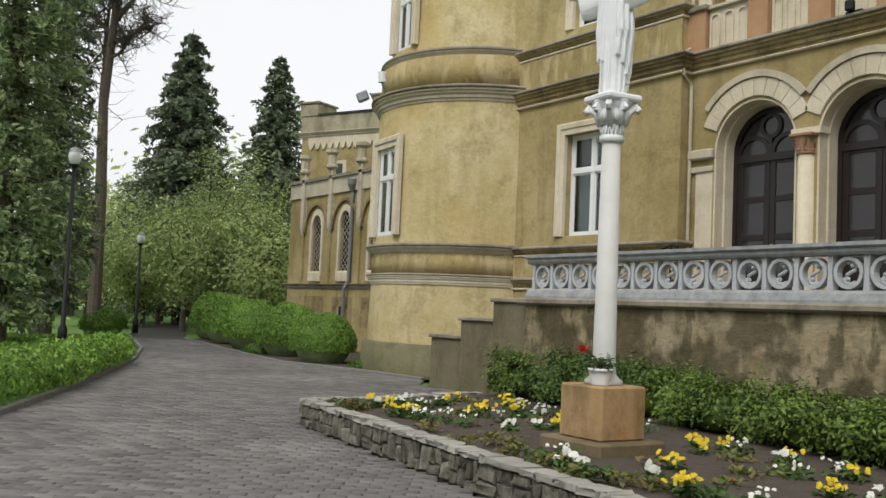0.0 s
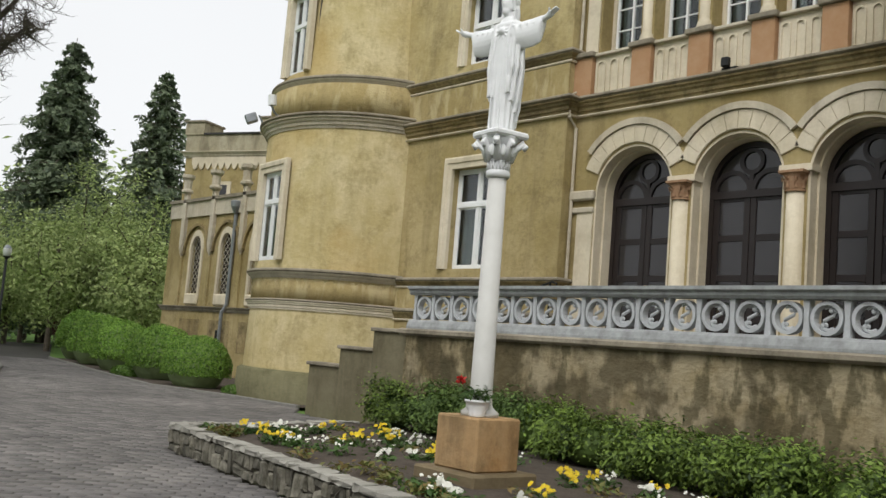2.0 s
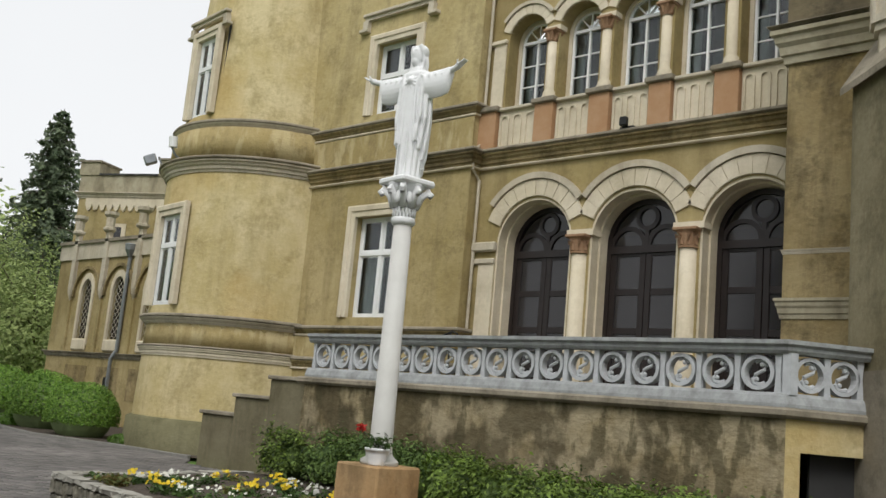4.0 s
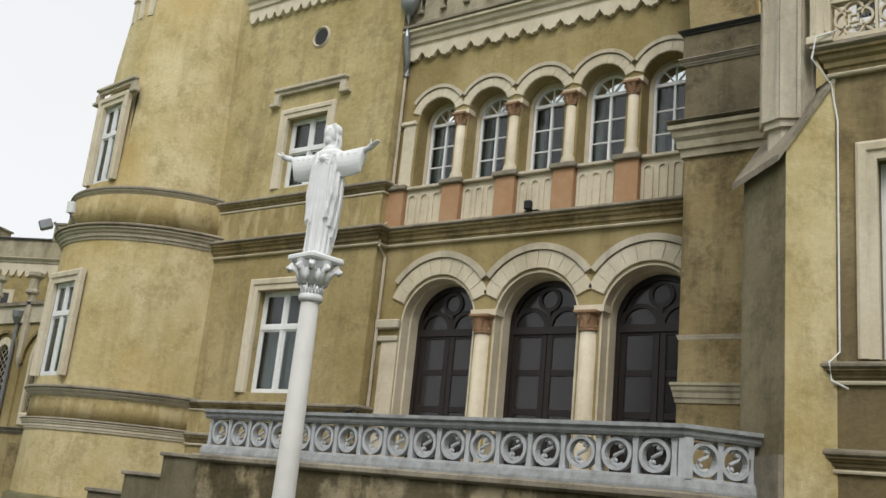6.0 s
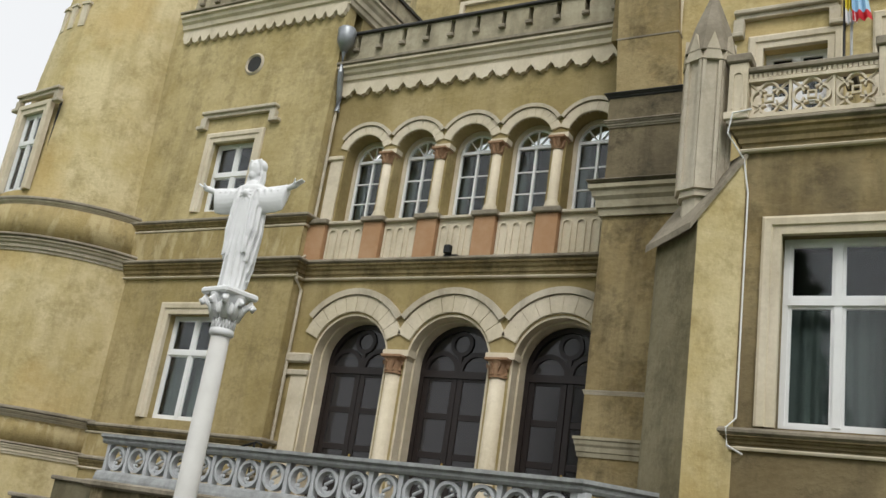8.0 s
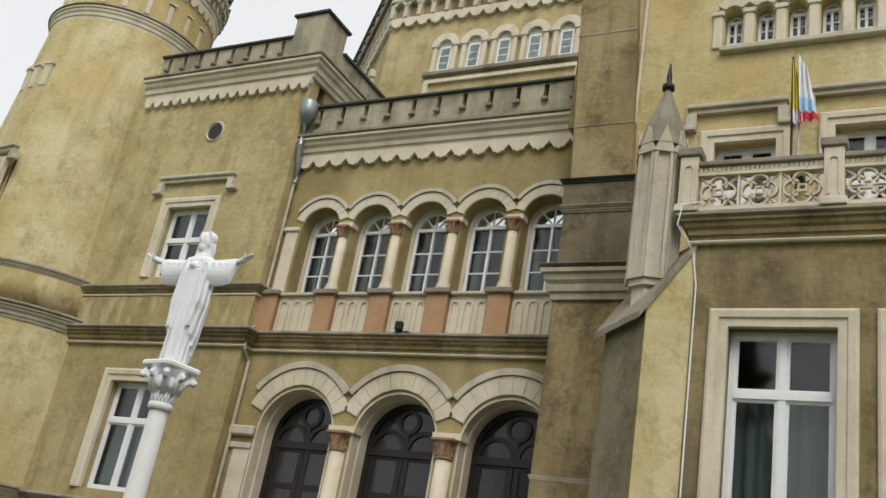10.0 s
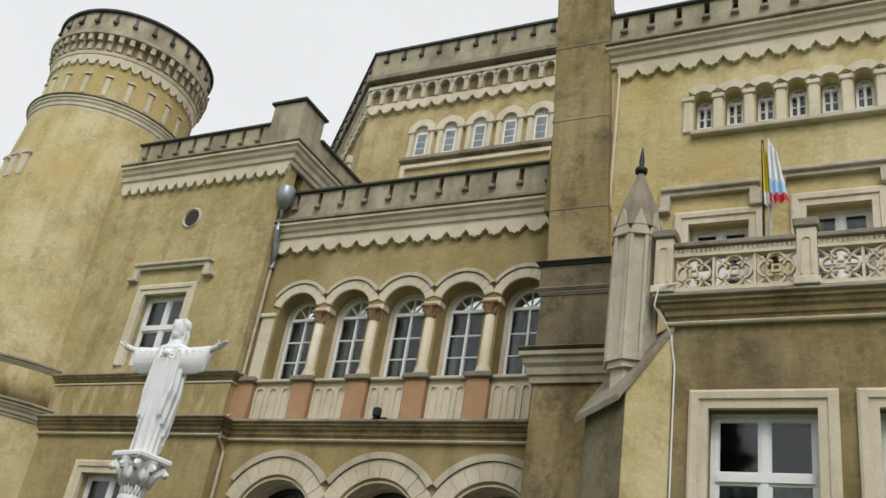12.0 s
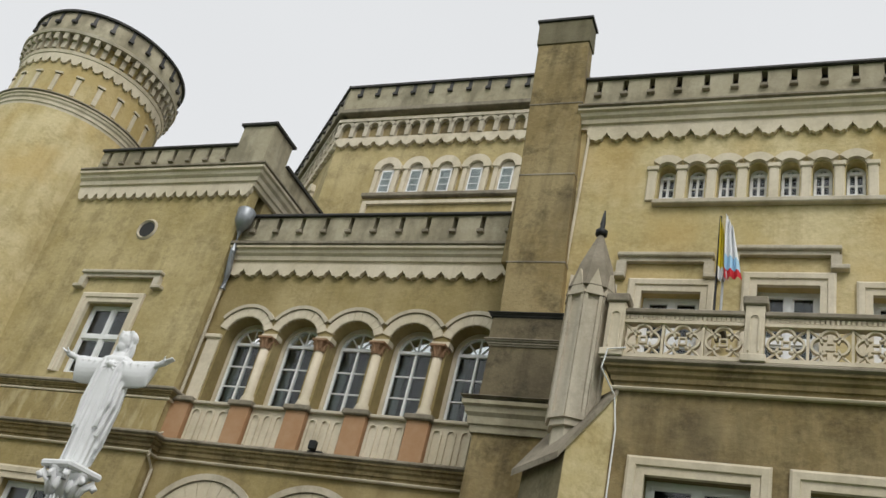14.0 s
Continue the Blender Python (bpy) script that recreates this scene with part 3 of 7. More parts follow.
course(BAY_ONLY, 3.05, 3.24, 0.17)
course(BAY_ONLY, 2.26, 2.5, 0.16)
part("band", box(X_BAY0, X_BAY1, Y_BAY - 0.03, Y_BAY + 0.01, 7.045, 7.78), M_BAND, palace)
part("band", box(X_BAY0, X_BAY1, Y_BAY - 0.03, Y_BAY + 0.01, 2.51, 2.99), M_BAND, palace)
# bay cornice and parapet
part("frieze", frieze(X_BAY0 + 0.45, X_BAY1 + 0.03, 13.3, 12.95, Y_BAY - 0.10, Y_BAY + 0.02, 17), M_CREAM, palace, "pale scalloped frieze")
CORN = [(X_BAY0 + 0.4, Y_BAY), (X_BAY1 + 0.02, Y_BAY), (X_BAY1 + 0.02, Y_BAY + 3.2)]
part("cornice", sweep(mould_profile(13.26, 13.72, 0.3), CORN), M_CREAM, palace, "stepped pale cornice")
part("ledge", sweep(slab_profile(13.72, 13.82, 0.34), CORN), M_LEDGE, palace)
parapet(X_BAY0 + 0.6, X_BAY1 - 0.86, Y_BAY - 0.06, 13.8, 14.5, 0.5)
part("corner_merlon", box(X_BAY1 - 0.86, X_BAY1 + 0.05, Y_BAY - 0.10, Y_BAY + 0.8, 13.82, 15.08, 0.01), M_PARAPET, palace)
part("capping", box(X_BAY1 - 0.94, X_BAY1 + 0.12, Y_BAY - 0.17, Y_BAY + 0.88, 15.08, 15.16, 0.015), M_CAP_SLOT, palace)
part("side_parapet", box(X_BAY1 - 0.35, X_BAY1 + 0.02, Y_BAY + 0.8, Y_BAY + 3.2, 13.82, 14.5), M_PARAPET, palace)
part("capping", box(X_BAY1 - 0.4, X_BAY1 + 0.09, Y_BAY + 0.85, Y_BAY + 3.2, 14.5, 14.57), M_CAP_SLOT, palace)
part("side_wall", box(X_BAY1 - 0.3, X_BAY1 - 0.002, Y_LOG + 0.3, Y_BAY + 3.2, 11.5, 13.8), M_OCHRE, palace)

# loggia, ground floor: three round arches
G_CX, G_STEP = -8.93, 2.275
g_opens = [dict(x=G_CX + k * G_STEP, w=1.86, zb=2.0, zs=5.0) for k in (-1, 0, 1)]
part("wall", wall_sheet(X_BAY1, -5.3, 0, 6.9, Y_LOG, 0.55, g_opens, 20), M_OCHRE, palace)
for o in g_opens:
    arcade_arch(o["x"], 5.03, 0.93, 1.42, G_STEP / 2, Y_LOG, 0.05, 10)
    # stepped inner jamb and the door
    for k, (inset, yy) in enumerate(((0.0, Y_LOG + 0.012), (0.04, Y_LOG + 0.25))):
        bm = arch_band(o["x"], 5.0, 0.93 - 0.045 - inset, 0.935 - inset * 0.5, yy, Y_LOG + 0.56, seg=20)
        for s in (-1, 1):
            xa, xb = o["x"] + s * (0.885 - inset), o["x"] + s * (0.935 - inset * 0.5)
            add_box(bm, min(xa, xb), max(xa, xb), yy, Y_LOG + 0.56, 2.0, 5.0)
        parts_apart("jamb", bm, M_CREAM, palace)


def arched_door(cx, w, zb, zs, y, knob_side):
    """Dark two-leaf glazed door with a fanlight of two round lights and a bull's-eye."""
    h = w / 2
    bm = arch_band(cx, zs, h - 0.10, h, y, y + 0.10, seg=20)
    add_box(bm, cx - h, cx - h + 0.1, y, y + 0.1, zb, zs)
    add_box(bm, cx + h - 0.1, cx + h, y, y + 0.1, zb, zs)
    zt = zs - 0.12
    add_box(bm, cx - h + 0.1, cx + h - 0.1, y - 0.03, y + 0.1, zt - 0.07, zt + 0.07)
    ob = part("door", bm, M_DOOR, palace, "dark brown arched glazed double door")
    bm = bmesh.new()
    for s in (-1, 1):
        b2 = arch_band(cx + s * h * 0.46, zt + 0.07, h * 0.36, h * 0.46, y + 0.01, y + 0.08, seg=14)
        me = bpy.data.meshes.new("tmp")
        b2.to_mesh(me)
        b2.free()
        bm.from_mesh(me)
        bpy.data.meshes.remove(me)
    b2 = arch_band(cx, zs + h * 0.58, h * 0.20, h * 0.29, y + 0.01, y + 0.08, 0, 359.9, 24)
    me = bpy.data.meshes.new("tmp")
    b2.to_mesh(me)
    b2.free()
    bm.from_mesh(me)
    bpy.data.meshes.remove(me)
    add_box(bm, cx - 0.04, cx + 0.04, y + 0.005, y + 0.085, zt + 0.07, zs + h * 0.3)
    part("fanlight_tracery", bm, M_DOOR, ob)
    for s in (-1, 1):
        x0, x1 = (cx - h + 0.1, cx - 0.005) if s < 0 else (cx + 0.005, cx + h - 0.1)
        leaf = bmesh.new()
        rail = 0.12
        zz = [zb + 0.55 + (zt - 0.07 - zb - 0.55) * k / 3 for k in range(4)]
        add_box(leaf, x0, x0 + rail, y + 0.01, y + 0.07, zb, zt - 0.07, 0.008)
        add_box(leaf, x1 - rail, x1, y + 0.01, y + 0.07, zb, zt - 0.07, 0.008)
        for z in zz:
            add_box(leaf, x0 + rail, x1 - rail, y + 0.015, y + 0.065, z - 0.06, z + 0.06 if z < zz[-1] else z, 0.006)
        add_box(leaf, x0 + rail, x1 - rail, y + 0.03, y + 0.06, zb, zz[0] - 0.06)
        part("door_leaf", leaf, M_DOOR, ob)
        for a, b in zip(zz, zz[1:]):
            part("pane", box(x0 + rail, x1 - rail, y + 0.035, y + 0.045, a + 0.06, b - 0.06), M_DARKGLASS, ob)
    bm = bmesh.new()
    bm.faces.new([bm.verts.new((cx + (h - 0.1) * math.cos(math.pi * k / 16), y + 0.05, zt + 0.07 + (zs + h - 0.1 - zt - 0.07) * math.sin(math.pi * k / 16))) for k in range(17)])
    part("pane", bm, M_DARKGLASS, ob)
    kx = cx + 0.07 * knob_side
    bm = box(kx - 0.02, kx + 0.02, y - 0.01, y + 0.012, zb + 0.92, zb + 1.16, 0.004)
    add_tube(bm, [(kx, y - 0.01, zb + 1.06), (kx, y - 0.06, zb + 1.06), (kx - 0.11 * knob_side, y - 0.065, zb + 1.05)], 0.012, 6)
    part("handle", bm, M_BRASS, ob, "brass lever handle")
    # thin near-black sheet behind the leaves stands in for interior shade
    part("room", box(cx - h, cx + h, y + 0.101, y + 0.13, zb, zs + h * 0.2), M_UNLIT, ob)


for k, o in enumerate(g_opens):
    arched_door(o["x"], 1.70, 2.02, 4.98, Y_LOG + 0.5, 1 if k == 0 else (-1 if k == 1 else 1))
for x in (G_CX - G_STEP / 2, G_CX + G_STEP / 2):
    column(x, Y_LOG + 0.02, 2.0, 5.08, 0.17, 0.36, 0.46)
    part("springer", box(x - 0.3, x + 0.3, Y_LOG - 0.045, Y_LOG + 0.3, 5.08, 5.2), M_CREAM, palace)
# left end impost
bm = box(X_BAY1 + 0.02, -12.13 + 0.02, Y_LOG - 0.12, Y_LOG + 0.02, 4.86, 5.06, 0.03)
add_box(bm, X_BAY1 + 0.02, -12.13, Y_LOG - 0.07, Y_LOG + 0.02, 4.6, 4.72, 0.02)
part("impost", bm, M_TRIM, palace, "weathered moulded impost")
part("pilaster", box(-12.55, -12.14, Y_LOG - 0.03, Y_LOG + 0.02, 2.0, 4.6), M_CREAM, palace)

# loggia, upper floor: arcade of five
U_X = [-11.725 + 1.31 * k for k in range(5)]
u_opens = [dict(x=x, w=1.0, zb=7.9, zs=9.47) for x in U_X]
part("wall", wall_sheet(X_BAY1, -5.3, 6.9, 11.5, Y_LOG, 0.4, u_opens, 16), M_OCHRE, palace)
for x in U_X:
    arcade_arch(x, 9.47, 0.50, 0.795, 0.655, Y_LOG, 0.045, 9)
    window_unit(palace, pose(x, Y_LOG, 0), 0.84, 8.0, 9.91, 0.0, None, True, "side", depth=0.38, sill=False)
    bm = arch_band(x, 9.47, 0.42, 0.505, Y_LOG + 0.34, Y_LOG + 0.48, seg=16)
    for s in (-1, 1):
        add_box(bm, min(x + s * 0.42, x + s * 0.505), max(x + s * 0.42, x + s * 0.505), Y_LOG + 0.34, Y_LOG + 0.48, 7.9, 9.47)
    parts_apart("jamb", bm, M_CREAM, palace)
for k in range(4):
    x = -11.07 + 1.31 * k
    column(x, Y_LOG + 0.0, 7.98, 9.47, 0.105, 0.26, 0.34)
    part("springer", box(x - 0.19, x + 0.19, Y_LOG - 0.04, Y_LOG + 0.2, 9.47, 9.57), M_CREAM, palace)
part("impost", box(X_BAY1 + 0.03, -12.26, Y_LOG - 0.08, Y_LOG + 0.02, 9.41, 9.51, 0.02), M_CREAM, palace)
part("pilaster", box(-12.6, -12.28, Y_LOG - 0.03, Y_LOG + 0.02, 7.98, 9.41), M_CREAM, palace)
ped = [-12.53] + [-11.07 + 1.31 * k for k in range(4)]
for x in ped:
    p = part("pedestal", box(x - 0.23, x + 0.23, Y_LOG - 0.17, Y_LOG + 0.05, 7.05, 7.86, 0.01), M_TERRACOTTA, palace, "reddish terracotta pedestal")
    part("pedestal_cap", box(x - 0.29, x + 0.29, Y_LOG - 0.24, Y_LOG + 0.05, 7.86, 7.97, 0.02), M_LEDGE, p)
for k in range(5):
    x0, x1 = (ped[k] + 0.24, (ped + [-5.81])[k + 1] - 0.24)
    p = part("breast_panel", box(x0, x1, Y_LOG - 0.05, Y_LOG + 0.03, 7.05, 7.86), M_CREAM, palace)
    part("rail", box(x0, x1, Y_LOG - 0.14, Y_LOG + 0.05, 7.86, 7.93, 0.015), M_TRIM, p)
    n = 3
    for i in range(n):
        c = x0 + (i + 0.5) * (x1 - x0) / n
        hw = (x1 - x0) / n * 0.36
        bm = arch_band(c, 7.66, hw - 0.035, hw, Y_LOG - 0.085, Y_LOG - 0.04, seg=8)
        for s in (-1, 1):
            add_box(bm, min(c + s * hw, c + s * (hw - 0.035)), max(c + s * hw, c + s * (hw - 0.035)), Y_LOG - 0.085, Y_LOG - 0.04, 7.1, 7.66)
        part("blind_arch", bm, M_CREAM, p)
part("frieze", frieze(X_BAY1 + 0.02, -5.3, 11.28, 10.95, Y_LOG - 0.10, Y_LOG + 0.02, 17), M_CREAM, palace, "pale scalloped frieze")
LOGP = [(X_BAY1, Y_LOG), (-5.3, Y_LOG)]
part("cornice", sweep(mould_profile(11.26, 11.66, 0.28), LOGP), M_CREAM, palace)
part("ledge", sweep(slab_profile(11.66, 11.78, 0.32), LOGP), M_LEDGE, palace)
parapet(X_BAY1, -5.3, Y_LOG - 0.06, 11.76, 12.55, 0.58)


# round tower: drum stages that step in as they rise
TR = [(3.12, 0.0), (3.10, 0.72), (2.96, 0.78), (2.92, 2.4), (2.90, 6.9), (2.86, 7.1), (2.80, 8.0), (2.66, 8.1), (2.50, 12.0), (2.36, 15.6)]
A_LOW, A_UP = -97.0, -96.0


def drum(prof, wins, sides=72):
    """A drum whose wall is left open where (angle, half width in degrees, zb, zt) says."""
    bm = bmesh.new()
    zs = sorted({z for _, z in prof} | {z for w in wins for z in w[2:4]})
    rad = [np.interp(z, [p[1] for p in prof], [p[0] for p in prof]) for z in zs]
    cuts = sorted({-180 + 360 * k / sides for k in range(sides)} | {w[0] + s * w[1] for w in wins for s in (-1, 1)})
    rows = [[bm.verts.new((TC[0] + r * math.cos(radians(a)), TC[1] + r * math.sin(radians(a)), z)) for a in cuts] for r, z in zip(rad, zs)]
    for i in range(len(zs) - 1):
        for k in range(len(cuts)):
            a0, a1 = cuts[k], cuts[(k + 1) % len(cuts)]
            mid = (a0 + (a1 if a1 > a0 else a1 + 360)) / 2
            zm = (zs[i] + zs[i + 1]) / 2
            if any(abs(mid - w[0]) < w[1] and w[2] < zm < w[3] for w in wins):
                continue
            q = (k + 1) % len(cuts)
            bm.faces.new((rows[i][k], rows[i][q], rows[i + 1][q], rows[i + 1][k]))
    return bm


def on_drum(angle, r):
    return pose(TC[0] + r * math.cos(radians(angle)), TC[1] + r * math.sin(radians(angle)), 0, 0, 0, angle + 90)


part("tower_base", drum([p for p in TR if p[1] <= 0.72] + [(2.97, 0.78)], [], 72), M_PLINTHBASE, palace, "mossy grey-green rendered tower base", True)
part("tower_wall", drum([(2.96, 0.78), (2.92, 2.4), (2.90, 6.9), (2.86, 7.1), (2.80, 8.1)], [(A_LOW, 11.0, 3.5, 5.8)]), M_TOWER, palace, "curved yellow rendered tower wall", True)
part("tower_wall", drum([(2.66, 8.0), (2.46, 12.0), (2.16, 15.6)], [(A_UP, 10.5, 8.45, 10.6)]), M_TOWER, palace, "curved yellow rendered tower wall", True)


def ring_course(r, z0, z1, out, mat=None, ledge=0.09):
    part("string_course", lathe([(r + o, z) for o, z in mould_profile(z0, z1 - ledge, out * 0.8)], *TC, 96, cap=False), mat or M_TRIM, palace)
    part("ledge", lathe([(r + o, z) for o, z in slab_profile(z1 - ledge, z1, out)], *TC, 96, cap=False), M_LEDGE, palace)


ring_course(2.93, 2.26, 2.52, 0.14, M_CREAM, 0.05)
ring_course(2.92, 3.05, 3.28, 0.19)
ring_course(2.88, 6.82, 7.20, 0.27)
ring_course(2.80, 8.0, 8.19, 0.13)
window_unit(palace, on_drum(A_LOW, 2.90), 1.10, 3.5, 5.8, 0.28, transom=0.66, sill=False, proud=0.07, depth=0.06)
window_unit(palace, on_drum(A_UP, 2.60), 0.95, 8.45, 10.6, 0.26, transom=0.62, sill=False, proud=0.08, depth=0.06)
b = hood(-0.95, 0.95, 10.75, 11.2, 0, 0.3)
h_up = part("hood", b, M_TRIM, palace, "label moulding with turned-down ends")
h_up.matrix_basis = on_drum(A_UP, 2.56)
for z0, z1, r in ((2.53, 3.045, 2.935), (7.21, 7.99, 2.895)):
    part("band", lathe([(r - 0.1, z0), (r, z0), (r - 0.02, z1), (r - 0.1, z1)], *TC, 96, cap=False), M_BAND, palace, "ochre band with pale run-off streaks", True)
# crown of the tower
ring_course(2.14, 15.45, 15.9, 0.18, M_CREAM, 0.08)
part("tower_crown", lathe([(2.10, 15.8), (2.06, 17.9), (2.10, 18.0)], *TC, 72, cap=False), M_TOWER, palace, "", True)
for k in range(-9, 4):
    a = -35.8 + 16.4 * k
    if a < -200 or a > 30:
        continue
    bm = bmesh.new()
    add_box(bm, -0.065, 0.065, -0.035, 0.03, 16.05, 16.62)
    add_box(bm, -0.11, 0.11, -0.06, 0.03, 16.66, 16.72)
    sl = part("slit_window", bm, M_CREAM, palace, "narrow pale blind slit")
    sl.matrix_basis = on_drum(a, 2.085)
    # dark strip under the slit's head, coloured as the shade of a recess
    part("recess", box(-0.05, 0.05, -0.06, -0.036, 16.64, 16.66), M_IRON, sl)
crown_r = 2.07
bm = bent(frieze(-crown_r * math.pi, crown_r * math.pi, 17.35, 17.0, -0.07, 0.02, 44, 0.6), *TC, crown_r)
part("frieze", bm, M_CREAM, palace, "pale zigzag frieze")
part("string_course", lathe([(2.06, 17.34), (2.16, 17.36), (2.18, 17.46), (2.06, 17.48)], *TC, 72, cap=False), M_CREAM, palace)
for k in range(48):
    a = 360 * k / 48
    bm = bmesh.new()
    add_box(bm, -0.065, 0.065, -0.22, 0.06, 17.75, 17.98)
    add_box(bm, -0.065, 0.065, -0.12, 0.06, 17.5, 17.76)
    c = part("corbel", bm, M_TRIM, palace)
    c.matrix_basis = on_drum(a, 2.09)
part("string_course", lathe([(2.06, 17.97), (2.34, 17.97), (2.36, 18.06), (2.28, 18.1), (2.06, 18.1)], *TC, 72, cap=False), M_TRIM, palace)
part("parapet", lathe([(2.26, 18.08), (2.26, 18.78), (1.96, 18.78), (1.96, 18.0)], *TC, 72, cap=False), M_PARAPET, palace, "round weathered parapet", True)
part("capping", lathe([(1.96, 18.78), (2.33, 18.78), (2.34, 18.84), (2.26, 18.88), (1.96, 18.88)], *TC, 72, cap=False), M_CAP_SLOT, palace)
part("roof", lathe([(0.02, 18.0), (1.98, 18.0), (1.98, 18.05), (0.02, 18.05)], *TC, 48), M_ZINC, palace)
# no slots are cut here: dark strips on the parapet paint their shade
for k in range(26):
    bm = bmesh.new()
    add_box(bm, -0.05, 0.05, -0.012, 0.02, 18.45, 18.78)
    add_box(bm, -0.07, 0.07, -0.09, 0.02, 18.36, 18.44)
    c = part("slot", bm, M_CAP_SLOT, palace, "dark strip painted as a slot's shade, with little bracket")
    c.matrix_basis = on_drum(-130 + 360 * k / 26, 2.26)
for a in (-108, -97, -86):
    bm = bmesh.new()
    add_box(bm, -0.11, 0.11, -0.05, 0.04, 13.2, 13.85)
    add_box(bm, -0.15, 0.15, -0.08, 0.04, 13.85, 13.92)
    c = part("slit_window", bm, M_CREAM, palace, "narrow pale blind slit")
    c.matrix_basis = on_drum(a, 2.33)

# corner pier with the chimney
PX0, PX1 = -5.53, -4.25
part("pier", box(PX0, PX1, Y_PIER, Y_PIER + 1.6, 0, 9.5, 0.01), M_OCHRE_DARK, palace)


def pier_course(z0, z1, out, mat, grow=0.0):
    loop = [(PX0 - grow, Y_PIER + 1.6), (PX0 - grow, Y_PIER - grow), (PX1 + grow, Y_PIER - grow), (PX1 + grow, Y_PIER + 1.6)]
    part("pier_moulding", sweep(mould_profile(z0, z1, out), loop), mat, palace)


pier_course(3.3, 3.6, 0.09, M_PARAPET)
pier_course(4.26, 4.33, 0.03, M_TRIM)
pier_course(7.22, 7.73, 0.22, M_PARAPET)
pier_course(7.73, 7.80, 0.26, M_LEDGE)
part("pier_block", box(PX0 - 0.02, PX1, Y_PIER - 0.02, Y_PIER + 1.5, 7.80, 8.84), M_BLACKENED, palace, "blackened render block")
pier_course(8.82, 8.94, 0.10, M_LEDGE, 0.02)
part("pier_block", box(PX0 - 0.06, PX1, Y_PIER - 0.06, Y_PIER + 1.5, 8.94, 9.36), M_BLACKENED, palace)
pier_course(9.36, 9.45, 0.12, M_CAP_SLOT, 0.02)
CH = (-5.55, -4.45)
chim = part("chimney", box(CH[0], CH[1], Y_PIER + 0.08, Y_PIER + 0.45, 9.4, 16.4, 0.015), M_OCHRE_DARK, palace, "tall square rendered chimney stack")
for z in (10.6, 12.6, 14.4):
    part("band", box(CH[0] - 0.01, CH[1] + 0.01, Y_PIER + 0.07, Y_PIER + 0.46, z, z + 0.03), M_LEDGE, chim)
part("chimney_top", box(CH[0] - 0.03, CH[1] + 0.03, Y_PIER + 0.05, Y_PIER + 0.48, 16.1, 16.75, 0.01), M_GREYR, chim, "grey patched chimney top")
part("chimney_cap", box(CH[0] - 0.07, CH[1] + 0.07, Y_PIER + 0.01, Y_PIER + 0.52, 16.75, 16.82, 0.01), M_CAP_SLOT, chim)
# the old stack leans a little
for o in [chim] + list(chim.children):
    for v in o.data.vertices:
        v.co.x -= 0.065 * (v.co.z - 9.5)
part("corner_merlon", box(-6.0, -5.2, Y_PIER + 0.7, Y_PIER + 1.6, 11.0, 15.6, 0.01), M_OCHRE_DARK, palace)
part("capping", box(-6.08, -5.14, Y_PIER + 0.62, Y_PIER + 1.68, 15.6, 15.68), M_CAP_SLOT, palace)

# main block behind the balcony
A_X = [-2.95 + 0.535 * k for k in range(7)]
m_opens = [dict(x=-2.64, w=1.0, zb=8.0, zs=10.17, round=False), dict(x=-0.76, w=0.98, zb=8.0, zs=10.33, round=False), dict(x=1.0, w=1.0, zb=8.0, zs=10.17, round=False)]
part("wall", wall_sheet(-5.0, 9.0, 0, 11.6, Y_MAIN, 0.35, m_opens), M_TOWER, palace)
part("wall", wall_sheet(-5.0, 9.0, 11.6, 14.4, Y_MAIN, 0.35, [dict(x=x, w=0.32, zb=12.08, zs=12.74) for x in A_X], 10), M_TOWER, palace)
for o in m_opens:
    window_unit(palace, pose(o["x"], Y_MAIN, 0), o["w"], o["zb"], o["zs"], 0.24, curtain="side", transom=0.6, depth=0.22, sill=False)
for x in A_X:
    window_unit(palace, pose(x, Y_MAIN, 0), 0.30, 12.08, 12.89, 0.0, None, True, "", depth=0.2, sill=False)
    bm = arch_band(x, 12.76, 0.17, 0.335, Y_MAIN - 0.09, Y_MAIN + 0.02, 38, 142, 14)
    arch = part("arch", bm, M_CREAM, palace)
    part("archivolt", arch_band(x, 12.76, 0.165, 0.25, Y_MAIN - 0.05, Y_MAIN + 0.02, seg=14), M_CREAM, arch)
for k in range(8):
    x = A_X[0] - 0.2675 + 0.535 * k
    bm = box(x - 0.085, x + 0.085, Y_MAIN - 0.05, Y_MAIN + 0.02, 12.08, 12.78, 0.02)
    add_box(bm, x - 0.11, x + 0.11, Y_MAIN - 0.08, Y_MAIN + 0.02, 12.76, 12.86, 0.015)
    part("colonnette", bm, M_CREAM, palace)
part("sill", box(-3.15, 0.75, Y_MAIN - 0.13, Y_MAIN + 0.02, 11.96, 12.07, 0.02), M_TRIM, palace)
part("frieze", frieze(-4.6, 9.0, 13.84, 13.5, Y_MAIN - 0.09, Y_MAIN + 0.02, 34), M_CREAM, palace, "pale scalloped frieze")
MAINP = [(-4.8, Y_MAIN), (9.0, Y_MAIN)]
part("cornice", sweep(mould_profile(13.82, 14.2, 0.28), MAINP), M_CREAM, palace)
part("ledge", sweep(slab_profile(14.2, 14.3, 0.33), MAINP), M_LEDGE, palace)
parapet(-4.78, 9.0, Y_MAIN - 0.06, 14.28, 15.1, 0.52)
part("hood", hood(-3.62, -1.95, 10.4, 10.9, Y_MAIN, 0.4), M_TRIM, palace)
part("hood", hood(-1.72, 0.05, 10.6, 11.05, Y_MAIN, 0.4), M_TRIM, palace)
